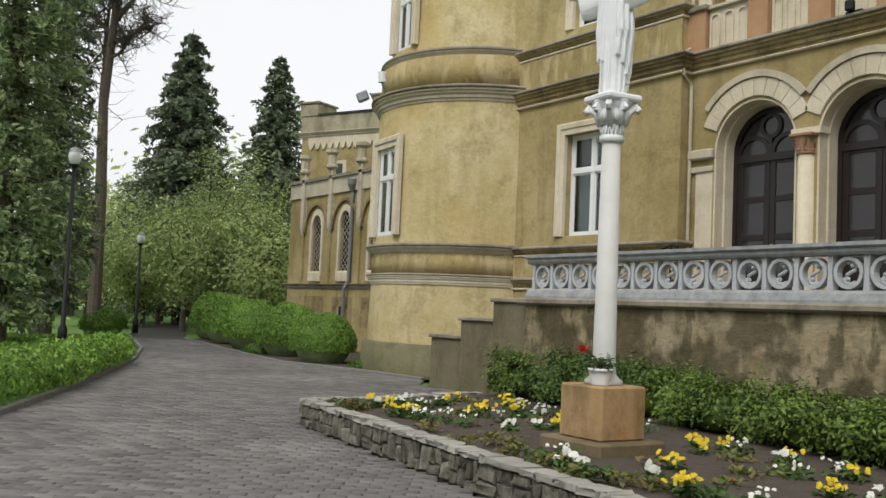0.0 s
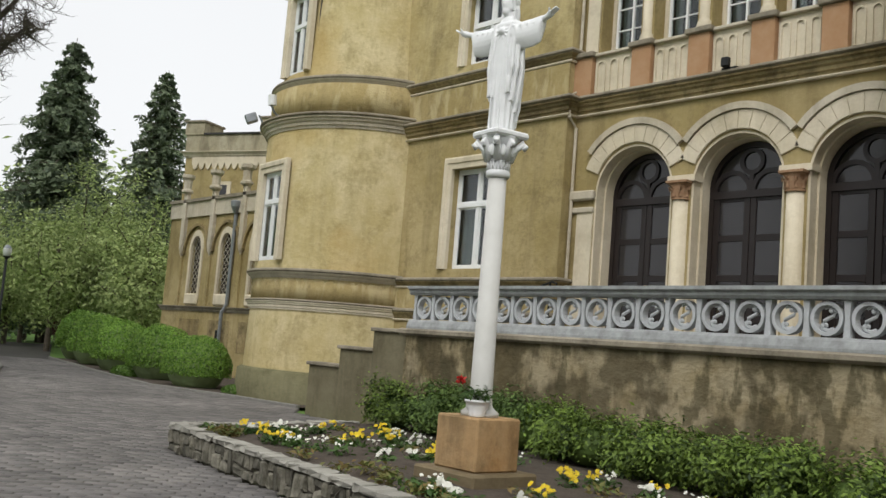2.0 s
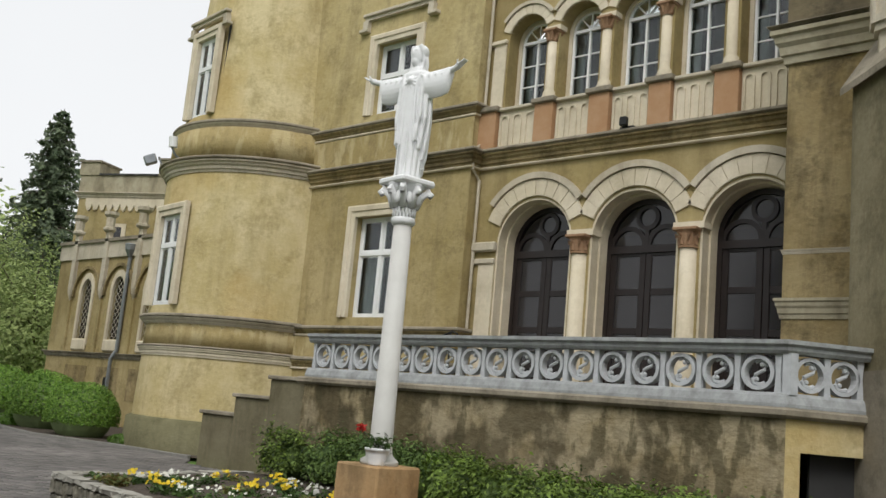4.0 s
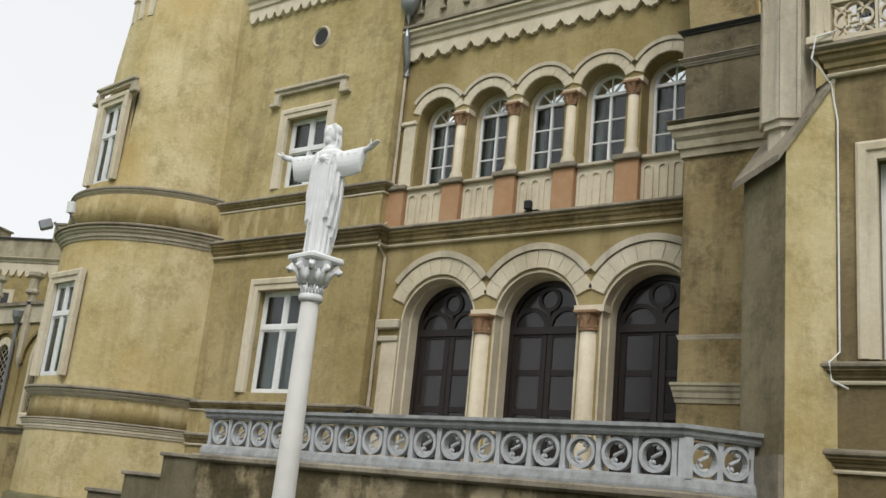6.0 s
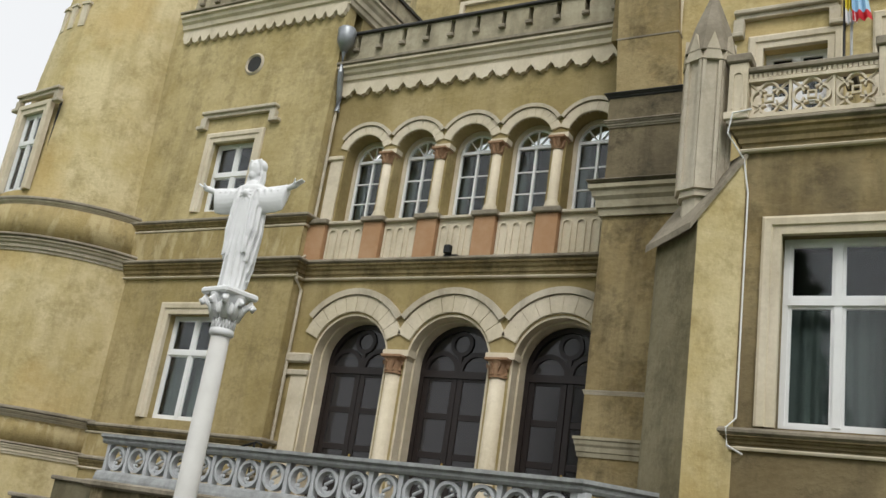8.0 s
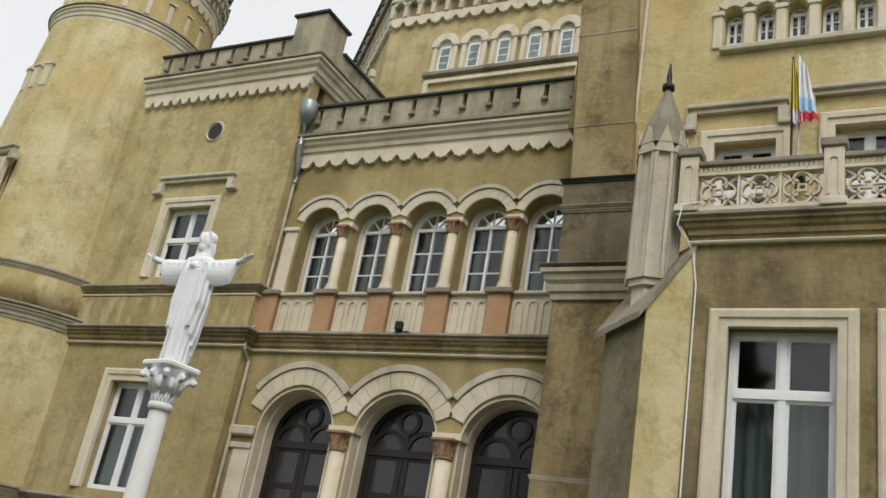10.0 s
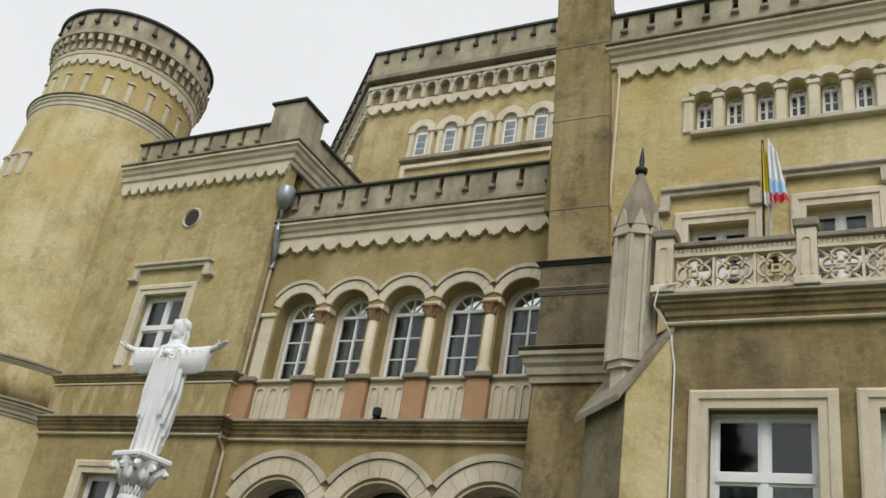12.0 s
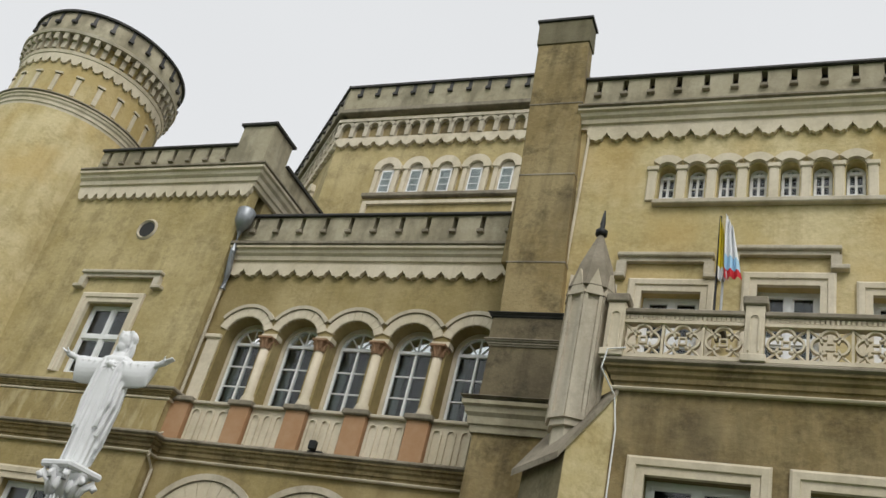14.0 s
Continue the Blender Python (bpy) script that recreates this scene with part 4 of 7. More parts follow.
part("downpipe", tube([(-4.55, Y_MAIN - 0.06, 14.1), (-4.55, Y_MAIN - 0.06, 8.5)], 0.03, 8), M_CREAM, palace)

# one-storey block with the roof terrace in front of it
X_ANX = -2.84
a_opens = [dict(x=-1.66, w=1.36, zb=3.66, zs=6.2, round=False), dict(x=0.40, w=1.36, zb=3.66, zs=6.2, round=False)]
part("wall", wall_sheet(X_ANX, 9.0, 0, 7.5, Y_ANX, 0.35, a_opens), M_OCHRE_DARK, palace)
for o in a_opens:
    window_unit(palace, pose(o["x"], Y_ANX, 0), o["w"], o["zb"], o["zs"], 0.25, curtain="full", transom=0.66, sill=False, depth=0.2)
part("side_wall", box(X_ANX - 0.02, X_ANX + 0.3, Y_ANX + 0.351, Y_MAIN - 0.002, 0, 7.5), M_OCHRE_DARK, palace)
ANXP = [(X_ANX - 0.02, Y_MAIN), (X_ANX - 0.02, Y_ANX), (9.0, Y_ANX)]
course(ANXP, 3.4, 3.62, 0.16)
course(ANXP, 2.35, 2.58, 0.14)
course(ANXP, 7.45, 7.84, 0.24)
part("terrace_floor", box(X_ANX, 9.0, Y_ANX - 0.1, Y_MAIN, 7.74, 7.835), M_LEDGE, palace)
for x in (-2.97, -1.04, 0.89, 2.82):
    p = part("balcony_post", box(x - 0.13, x + 0.13, Y_ANX - 0.22, Y_ANX + 0.04, 7.84, 8.72, 0.01), M_CREAM, palace, "pale stone balcony post with blind arch")
    part("post_cap", box(x - 0.17, x + 0.17, Y_ANX - 0.26, Y_ANX + 0.08, 8.72, 8.86, 0.02), M_LEDGE, p)
    part("post_base", box(x - 0.17, x + 0.17, Y_ANX - 0.26, Y_ANX + 0.08, 7.84, 7.95, 0.01), M_CREAM, p)
    bm = arch_band(x, 8.5, 0.055, 0.08, Y_ANX - 0.24, Y_ANX - 0.21, seg=8)
    for s in (-1, 1):
        add_box(bm, min(x + s * 0.055, x + s * 0.08), max(x + s * 0.055, x + s * 0.08), Y_ANX - 0.24, Y_ANX - 0.21, 8.0, 8.5)
    part("blind_arch", bm, M_CREAM, p)


def ring_bm(bm, cx, cz, r0, r1, y0, y1, seg=20, a0=0.0, a1=360.0):
    b2 = arch_band(cx, cz, r0, r1, y0, y1, a0, a1 - (0.1 if a1 - a0 > 359 else 0), seg)
    me = bpy.data.meshes.new("tmp")
    b2.to_mesh(me)
    b2.free()
    bm.from_mesh(me)
    bpy.data.meshes.remove(me)


YB0, YB1 = Y_ANX - 0.14, Y_ANX - 0.06
for x0, x1 in ((-2.84, -1.17), (-0.91, 0.76), (1.02, 2.69)):
    bm = box(x0, x1, YB0 - 0.04, YB1 + 0.04, 7.86, 7.92)
    add_box(bm, x0, x1, YB0 - 0.03, YB1 + 0.03, 8.42, 8.47)
    pan = part("balustrade_panel", bm, M_CREAM, palace, "pierced stone panel of quatrefoils")
    part("handrail", box(x0, x1, YB0 - 0.07, YB1 + 0.07, 8.56, 8.64, 0.015), M_LEDGE, pan)
    bm = box(x0, x1, YB0, YB1, 8.47, 8.56)
    for i in range(26):
        c = x0 + (i + 0.5) * (x1 - x0) / 26
        add_box(bm, c - 0.02, c + 0.02, YB0 - 0.025, YB0, 8.48, 8.55)
    part("dentil_band", bm, M_CREAM, pan)
    n = 3
    w = (x1 - x0) / n
    for i in range(n):
        c, cz = x0 + (i + 0.5) * w, 8.17
        bm = bmesh.new()
        for sx, sz in ((1, 0), (-1, 0), (0, 1), (0, -1)):
            ang = math.degrees(math.atan2(sz, sx))
            ring_bm(bm, c + sx * 0.115, cz + sz * 0.115, 0.105, 0.135, YB0, YB1, 12, ang - 125, ang + 125)
        ring_bm(bm, c, cz, 0.055, 0.085, YB0 + 0.01, YB1 - 0.01, 4, 45, 405)
        for sx, sz in ((1, 1), (-1, 1), (1, -1), (-1, -1)):
            add_tube(bm, [(c + sx * 0.09, (YB0 + YB1) / 2, cz + sz * 0.09), (c + sx * (w / 2 - 0.01), (YB0 + YB1) / 2, cz + sz * 0.25)], 0.022, 5)
        part("quatrefoil", bm, M_CREAM, pan)
    for i in range(1, n):
        part("mullion", box(x0 + i * w - 0.018, x0 + i * w + 0.018, YB0, YB1, 7.92, 8.42), M_CREAM, pan)

# diagonal buttress with its pinnacle
P0, P1, P2 = Vector((-2.84, 12.0)), Vector((-3.32, 11.52)), Vector((-4.12, 12.32))
P3 = P2 + (P0 - P1)
Z_LO, Z_HI = 6.30, 7.35


def prism(pts, z0, tops):
    bm = bmesh.new()
    lo = [bm.verts.new((p.x, p.y, z0)) for p in pts]
    hi = [bm.verts.new((p.x, p.y, z)) for p, z in zip(pts, tops)]
    n = len(pts)
    for k in range(n):
        bm.faces.new((lo[k], lo[(k + 1) % n], hi[(k + 1) % n], hi[k]))
    bm.faces.new(lo[::-1])
    bm.faces.new(hi)
    return bm


out = (P1 - P0).normalized()
side = (P2 - P1).normalized()
part("buttress", prism([P0, P1, P2, P3], 0, [Z_HI, Z_LO, Z_LO, Z_HI]), M_TOWER, palace, "diagonal corner buttress with sloping top")
# thin facing on the end turned from the light; shade is in its colour
part("buttress_face", prism([P1 - out * 0.01 + side * 0.004, P1 + out * 0.006 + side * 0.004, P2 + out * 0.006, P2 - out * 0.01], 0, [Z_LO - 0.01] * 4), M_BUTT_SHADE, palace, "streaked end face of the buttress, greyed for its shaded side")
part("buttress_foot", prism([P1 - out * 0.01 + side * 0.01, P1 + out * 0.07 + side * 0.01, P2 + out * 0.07 + side * 0.05, P2 - out * 0.01 + side * 0.05], 0, [2.45] * 4), M_LEDGE, palace, "blackened foot of the buttress")
bm = bmesh.new()
q = [P0 - side * 0.03, P1 + out * 0.14 - side * 0.06, P2 + out * 0.14 + side * 0.08, P3 + side * 0.08]
lo = [bm.verts.new((p.x, p.y, z)) for p, z in zip(q, (Z_HI, Z_LO - 0.2, Z_LO - 0.2, Z_HI))]
hi = [bm.verts.new((p.x, p.y, z)) for p, z in zip(q, (Z_HI + 0.1, Z_LO - 0.1, Z_LO - 0.1, Z_HI + 0.1))]
for k in range(4):
    bm.faces.new((lo[k], lo[(k + 1) % 4], hi[(k + 1) % 4], hi[k]))
bm.faces.new(lo[::-1])
bm.faces.new(hi)
part("coping", bm, M_LEDGE, palace, "dark sloping coping")
PC = (P0 + P2) / 2 + Vector((0.0, -0.05))


def pinnacle(cx, cy, z0):
    """A square gabled shaft turned on its corner, steep cap and iron finial."""
    r = 0.33
    ob = part("pinnacle", lathe([(r, z0), (r, z0 + 2.35)], cx, cy, 8), M_TRIM, palace, "weathered gothic pinnacle with gablets and finial")
    for k in range(8):
        a = radians(45 * k + 22.5)
        dx, dy = math.cos(a), math.sin(a)
        rr = r * math.cos(radians(22.5))
        m = pose(cx + dx * rr, cy + dy * rr, 0, 0, 0, 45 * k + 22.5 + 90)
        bm = bmesh.new()
        for s in (-1, 1):
            add_box(bm, min(s * 0.085, s * 0.135), max(s * 0.085, s * 0.135), -0.045, 0.01, z0 + 0.1, z0 + 2.1)
        add_box(bm, -0.085, 0.085, -0.04, 0.01, z0 + 0.1, z0 + 0.2)
        v = [bm.verts.new(p) for p in ((-0.15, -0.06, z0 + 2.1), (0.15, -0.06, z0 + 2.1), (0, -0.06, z0 + 2.55), (-0.15, 0.1, z0 + 2.1), (0.15, 0.1, z0 + 2.1), (0, 0.1, z0 + 2.55))]
        bm.faces.new(v[:3])
        bm.faces.new((v[0], v[2], v[5], v[3]))
        bm.faces.new((v[1], v[4], v[5], v[2]))
        bm.faces.new((v[0], v[3], v[4], v[1]))
        p = part("gablet", bm, M_TRIM, ob)
        p.matrix_basis = m
    part("spire", lathe([(0.40, z0 + 2.25), (0.27, z0 + 2.75), (0.05, z0 + 3.35)], cx, cy, 8), M_LEDGE, ob, "steep dark stone cap")
    part("finial", lathe([(0.05, z0 + 3.35), (0.10, z0 + 3.38), (0.10, z0 + 3.45), (0.04, z0 + 3.5), (0.045, z0 + 3.6), (0.015, z0 + 3.85)], cx, cy, 10), M_IRON, ob, "", True)


pinnacle(PC.x, PC.y, 6.75)
part("pinnacle_foot", lathe([(0.27, 6.05), (0.27, 6.76)], PC.x, PC.y, 8), M_TRIM, palace)

# octagonal keep at the back
OX0, OX1, OY, OS = -15.5, -7.4, 21.0, 5.7
OCT = [(OX0, OY), (OX1, OY), (OX1 + OS, OY + OS), (OX1 + OS, OY + OS + 8.1), (OX1, OY + 2 * OS + 8.1), (OX0, OY + 2 * OS + 8.1), (OX0 - OS, OY + OS + 8.1), (OX0 - OS, OY + OS)]
part("keep_wall", prism([Vector(p) for p in OCT], 6.0, [22.0] * 8), M_OCHRE_LIT, palace, "octagonal ochre keep")


def keep_face(m):
    """Windows, arcaded corbels and frieze of one face; local x runs along the face from its left end."""
    w = 8.1
    xs = [2.25 + 1.0 * k for k in range(5)]
    for x in xs:
        o = part("window", box(x - 0.32, x + 0.32, -0.04, 0.02, 17.72, 18.6), M_CREAM, palace)
        o.matrix_basis = m
        part("frame", box(x - 0.2, x + 0.2, -0.06, -0.041, 17.74, 18.62), M_WHITE, o)
        part("pane", box(x - 0.15, x + 0.15, -0.066, -0.061, 17.8, 18.55), M_GLASS, o)
        for z in (18.0, 18.25):
            part("bar", box(x - 0.15, x + 0.15, -0.072, -0.067, z, z + 0.03), M_WHITE, o)
        a = part("arch", arch_band(x, 18.6, 0.24, 0.48, -0.16, 0.02, seg=14), M_CREAM, palace)
        a.matrix_basis = m
        b2 = part("recess", arch_band(x, 18.6, 0.0, 0.24, -0.05, 0.02, seg=12), M_TRIM, palace)
        b2.matrix_basis = m
        j = bmesh.new()
        for s in (-1, 1):
            add_box(j, min(x + s * 0.28, x + s * 0.42), max(x + s * 0.28, x + s * 0.42), -0.12, 0.02, 17.72, 18.62)
        for leg in parts_apart("jamb", j, M_CREAM, palace):
            leg.matrix_basis = m
    for nm, b2, mt in (("sill", box(1.6, 6.9, -0.16, 0.02, 17.56, 17.7, 0.02), M_LEDGE), ("panel_frame", box(1.7, 6.8, -0.1, 0.02, 17.3, 17.42), M_CREAM),
                       ("panel_frame", box(1.7, 1.85, -0.1, 0.02, 16.4, 17.3), M_CREAM), ("panel_frame", box(6.65, 6.8, -0.1, 0.02, 16.4, 17.3), M_CREAM),
                       ("frieze", frieze(0, w, 19.98, 19.6, -0.13, 0.02, 17), M_CREAM), ("string_course", box(-0.05, w + 0.05, -0.2, 0.02, 20.62, 20.74), M_TRIM),
                       ("cornice", box(-0.1, w + 0.1, -0.3, 0.02, 20.95, 21.12, 0.02), M_LEDGE), ("parapet", box(-0.08, w + 0.08, -0.2, 0.3, 21.12, 22.1), M_PARAPET),
                       ("capping", box(-0.12, w + 0.12, -0.28, 0.35, 22.1, 22.18), M_CAP_SLOT)):
        o = part(nm, b2, mt, palace)
        o.matrix_basis = m
    for k in range(16):
        x = 0.25 + k * 0.507
        b2 = arch_band(x, 20.42, 0.15, 0.28, -0.17, 0.02, seg=8)
        add_box(b2, x - 0.33, x - 0.18, -0.17, 0.02, 20.0, 20.45)
        o = part("corbel_arch", b2, M_TRIM, palace)
        o.matrix_basis = m
        # thin plate in darker ochre paints the shade inside the corbel arch
        part("shadow_niche", box(x - 0.15, x + 0.15, -0.012, 0.01, 20.05, 20.5), M_OCHRE_DARK, o)
    # dark blocks on the uncut parapet give slot shade by colour
    for k in range(12):
        x = 0.4 + k * 0.66
        b2 = box(x - 0.06, x + 0.06, -0.215, -0.1, 21.78, 22.1)
        add_box(b2, x - 0.08, x + 0.08, -0.29, -0.2, 21.68, 21.77)
        o = part("slot", b2, M_CAP_SLOT, palace)
        o.matrix_basis = m


keep_face(pose(OX0, OY, 0))
keep_face(pose(OX0 - OS, OY + OS, 0, 0, 0, -45))
# body of the house behind the walls, with flat roofs
part("core", box(X_BAY0 + 0.5, X_BAY1 - 0.36, Y_BAY + 2.2, OY + 4, 0, 13.6), M_OCHRE, palace)
part("core", box(X_BAY1 - 0.3, 9.0, Y_LOG + 2.2, OY + 4, 0, 11.9), M_OCHRE, palace)
part("core", box(-4.4, 9.0, Y_MAIN + 1.9, OY + 2, 0, 14.6), M_OCHRE, palace)
part("roof", box(X_BAY0, X_BAY1 - 0.4, Y_BAY + 0.3, OY, 13.6, 13.75), M_ZINC, palace)
part("roof", box(X_BAY1, -5.3, Y_LOG + 0.3, OY, 11.9, 12.0), M_ZINC, palace)
part("roof", box(-4.6, 9.0, Y_MAIN + 0.3, OY, 14.5, 14.6), M_ZINC, palace)


# ---- ground, road, terrace, planting ----
def grid_sheet(pts, z):
    bm = bmesh.new()
    bm.faces.new([bm.verts.new((x, y, z)) for x, y in pts])
    bmesh.ops.triangulate(bm, faces=bm.faces[:])
    return bm


M_GRASS = plain("lawn_grass", (0.08, 0.16, 0.03), (0.14, 0.25, 0.045), 1.2, 0.95, 0, 0.8, 0.8)
M_BLADE = islands("grass_blades", (0.08, 0.18, 0.03), (0.20, 0.34, 0.06), 0.8, 0.7, 0)
M_JOINT = plain("paving_joint_sand", (0.05, 0.047, 0.042), (0.08, 0.075, 0.065), 5.0, 0.95, 0, 0.5)
M_PAVER = islands("grey_concrete_paver", (0.105, 0.10, 0.096), (0.195, 0.183, 0.172), 0.45, 0.8, 0.35, 0.3)
M_PAVER1 = plain("grey_concrete_paver_single", (0.12, 0.112, 0.108), (0.175, 0.165, 0.158), 2.0, 0.8, 0, 0.35, 0.8, 0.2)
ground = solo("ground", grid_sheet([(-420, -300), (300, -300), (300, 420), (-420, 420)], -0.06), M_GRASS, "wide green lawn of the park", "lawn", kind="structure")

ROAD = [(12, -8), (12, 2.7), (0.5, 4.25), (-5.0, 4.95), (-11.6, 5.92), (-12.3, 9.4), (-12.4, 11.3), (-17.3, 11.6), (-18.2, 12.4), (-20.0, 12.25), (-21.4, 12.1), (-24.0, 11.55), (-29.0, 12.3), (-38.8, 14.2), (-60, 22),
        (-60, 18.5), (-39.2, 12.0), (-30, 9.6), (-24.2, 7.56), (-16.5, 4.1), (-13.1, 2.4), (-9.5, -0.2), (-5, -8)]
road = solo("road", grid_sheet(ROAD, -0.012), M_JOINT, "drive of grey concrete block paving", "road", kind="structure")


def inside(px, py, poly):
    res = np.zeros(len(px), bool)
    n = len(poly)
    for i in range(n):
        (x0, y0), (x1, y1) = poly[i], poly[(i + 1) % n]
        hit = ((y0 > py) != (y1 > py)) & (px < (x1 - x0) * (py - y0) / (y1 - y0 + 1e-12) + x0)
        res ^= hit
    return res


def from_arrays(name, verts, faces, material):
    me = bpy.data.meshes.new(name)
    me.vertices.add(len(verts))
    me.vertices.foreach_set("co", np.asarray(verts, np.float32).ravel())
    k = faces.shape[1]
    me.loops.add(faces.size)
    me.loops.foreach_set("vertex_index", faces.ravel().astype(np.int32))
    me.polygons.add(len(faces))
    me.polygons.foreach_set("loop_start", np.arange(0, faces.size, k, dtype=np.int32))
    me.update(calc_edges=True)
    if material:
        me.materials.append(material)
    return me


# block paving laid in rows across the drive
rng = np.random.default_rng(5)
PA = radians(52)
ux, uy = np.array((math.cos(PA), math.sin(PA))), np.array((-math.sin(PA), math.cos(PA)))
PL, PW = 0.235, 0.125
ii, jj = np.meshgrid(np.arange(-260, 260), np.arange(-130, 420))
ii, jj = ii.ravel(), jj.ravel()
cx = (ii + 0.5 * (jj % 2)) * PL
cy = jj * PW
gx, gy = cx * ux[0] + cy * uy[0], cx * ux[1] + cy * uy[1]
keep = inside(gx, gy, ROAD) & (np.hypot(gx, gy) < 40) & (gx < 8.0)
gx, gy = gx[keep], gy[keep]
near = (np.abs(gx + 7.4) < 1.6) & (np.abs(gy - 4.15) < 1.1)
order = np.nonzero(near)[0][:300]
single = np.zeros(len(gx), bool)
single[order] = True
tmpl = np.array([(sx * (PL / 2 - 0.005 - b), sy * (PW / 2 - 0.005 - b), z) for z, b in ((-0.05, 0.0), (0.0, 0.0), (0.007, 0.006)) for sx, sy in ((-1, -1), (1, -1), (1, 1), (-1, 1))])
tf = np.array([(0, 1, 5, 4), (1, 2, 6, 5), (2, 3, 7, 6), (3, 0, 4, 7), (4, 5, 9, 8), (5, 6, 10, 9), (6, 7, 11, 10), (7, 4, 8, 11), (8, 9, 10, 11)])


def pavers(xs, ys):
    n = len(xs)
    tilt = rng.normal(0, 0.010, (n, 2))
    lift = rng.normal(0, 0.0022, n)
    base = np.repeat(tmpl[None], n, 0)
    z = base[:, :, 2] + lift[:, None] + base[:, :, 0] * tilt[:, :1] + base[:, :, 1] * tilt[:, 1:]
    vx = xs[:, None] + base[:, :, 0] * ux[0] + base[:, :, 1] * uy[0]
    vy = ys[:, None] + base[:, :, 0] * ux[1] + base[:, :, 1] * uy[1]
    v = np.stack([vx, vy, z], -1).reshape(-1, 3)
    f = (tf[None] + 12 * np.arange(n)[:, None, None]).reshape(-1, 4)
    return v, f


v, f = pavers(gx[~single], gy[~single])
pv = new("paving", from_arrays("paving", v, f, M_PAVER))
pv.parent = road
tagged(pv, "rows of worn grey paving blocks", kind="stuff")

# kerbs
def kerb_line(pts, h, w, name, label):
    ob = thing(name, label, "kerb", kind="structure")
    for (x0, y0), (x1, y1) in zip(pts, pts[1:]):
        L = math.hypot(x1 - x0, y1 - y0)
        n = max(int(L / 0.98), 1)
        a = math.degrees(math.atan2(y1 - y0, x1 - x0))
        me = mesh_of("kerb_stone", box(0.006, L / n - 0.006, -w / 2, w / 2, -0.1, h, 0.012), M_KERB)
        for k in range(n):
            shared("kerb_stone", me, ob, pose(x0 + (x1 - x0) * k / n, y0 + (y1 - y0) * k / n, random.uniform(-0.006, 0.006), 0, 0, a + random.uniform(-0.4, 0.4)))
    return ob


kerb_line([(-9.5, -0.2), (-13.1, 2.4), (-16.5, 4.1), (-24.2, 7.56), (-30, 9.6), (-39.2, 12.0)], 0.09, 0.10, "kerb", "grey concrete kerb beside the clipped hedge")
kerb_line([(-18.2, 12.4), (-20.0, 12.25), (-21.4, 12.1), (-24.0, 11.55), (-29.0, 12.3), (-38.8, 14.2)], 0.07, 0.10, "kerb", "grey concrete kerb along the shrub border")
solo("border_soil", grid_sheet([(-18.2, 12.4), (-20.0, 12.25), (-21.4, 12.1), (-24.0, 11.6), (-29.0, 12.35), (-38.8, 14.25), (-39, 17.4), (-24, 17.4), (-18, 16)], 0.02), M_SOIL, "bare soil of the shrub border by the tower", "soil", kind="structure")

# terrace: retaining wall, floor, stair
RA, RB, RC = Vector((-13.55, 11.5)), Vector((-4.4, 11.1)), Vector((-3.74, 11.93))
terrace = thing("terrace", "raised terrace with stained rough-rendered retaining wall", "terrace", kind="structure")


def wall_run(a, b, thick, z0, z1):
    d = (b - a).normalized()
    nrm = Vector((-d.y, d.x))
    return prism([a, b, b + nrm * thick, a + nrm * thick], z0, [z1] * 4)


part("retaining_wall", wall_run(RA, RB, 0.4, -0.1, 1.80), M_RETAIN, terrace, "stained and flaking rough render wall")
part("lintel", wall_run(RB, RC, 0.3, 1.42, 1.80), M_TOWER, terrace)
# upright sheet, coloured near-black for the shade in the cellar opening
part("recess", wall_run(RB + Vector((0.1, 0.5)), RC + Vector((0.0, 0.3)), 0.05, -0.1, 1.5), M_UNLIT, terrace, "near-black sheet standing in for shade in the cellar opening")
part("return_wall", wall_run(RB, RB + Vector((0.12, 0.15)), 0.3, -0.1, 1.42), M_TOWER, terrace)
part("left_wall", wall_run(RA + Vector((0.0, 0.9)), RA, 0.3, -0.1, 1.80), M_RETAIN, terrace)
part("terrace_floor", prism([RA + Vector((0.1, 0.2)), RB + Vector((0, 0.2)), RC + Vector((0, 0.2)), Vector((-4.3, 15.0)), Vector((-12.8, 15.0)), Vector((-13.4, 14.6))], 1.6, [1.9] * 6), M_KERB, terrace)
part("coping", sweep([(-0.35, 1.80), (0.05, 1.80), (0.10, 1.84), (0.10, 1.90), (0.05, 1.93), (-0.35, 1.93)], [RA + Vector((-0.05, 0.6)), RA + Vector((-0.05, 0)), RB, RC]), M_LEDGE, terrace, "dark weathered coping")
stair = thing("stair", "side stair with grey stepped parapet down to the drive", "stair", kind="structure")
for x0, x1, z in ((-17.2, -15.95, 1.04), (-15.95, -14.72, 1.44), (-14.72, -13.62, 1.84)):
    dy = 11.9 - (x0 + 17.2) * 0.10
    p = part("parapet", box(x0, x1 - 0.003, dy, dy + 0.35, -0.1, z, 0.01), M_GREYR, stair, "smooth grey rendered parapet step")
    part("coping", box(x0 - 0.05, x1 + 0.02, dy - 0.06, dy + 0.41, z, z + 0.075, 0.015), M_LEDGE, p)
for k in range(9):
    part("step", box(-17.0 + 0.4 * k, -13.3, 12.3, 14.5, 0.2 * k, 0.2 * (k + 1) + 0.0, 0.01), M_KERB, stair)
hr = thing("handrail", "curled black iron stair handrail by the bay", "handrail")
part("rail", tube([(-14.6, 14.35, 2.55), (-13.0, 14.35, 2.98), (-12.55, 14.35, 3.12), (-12.42, 14.35, 3.08), (-12.42, 14.35, 2.95), (-12.55, 14.35, 2.92)], 0.022, 8), M_IRON, hr)
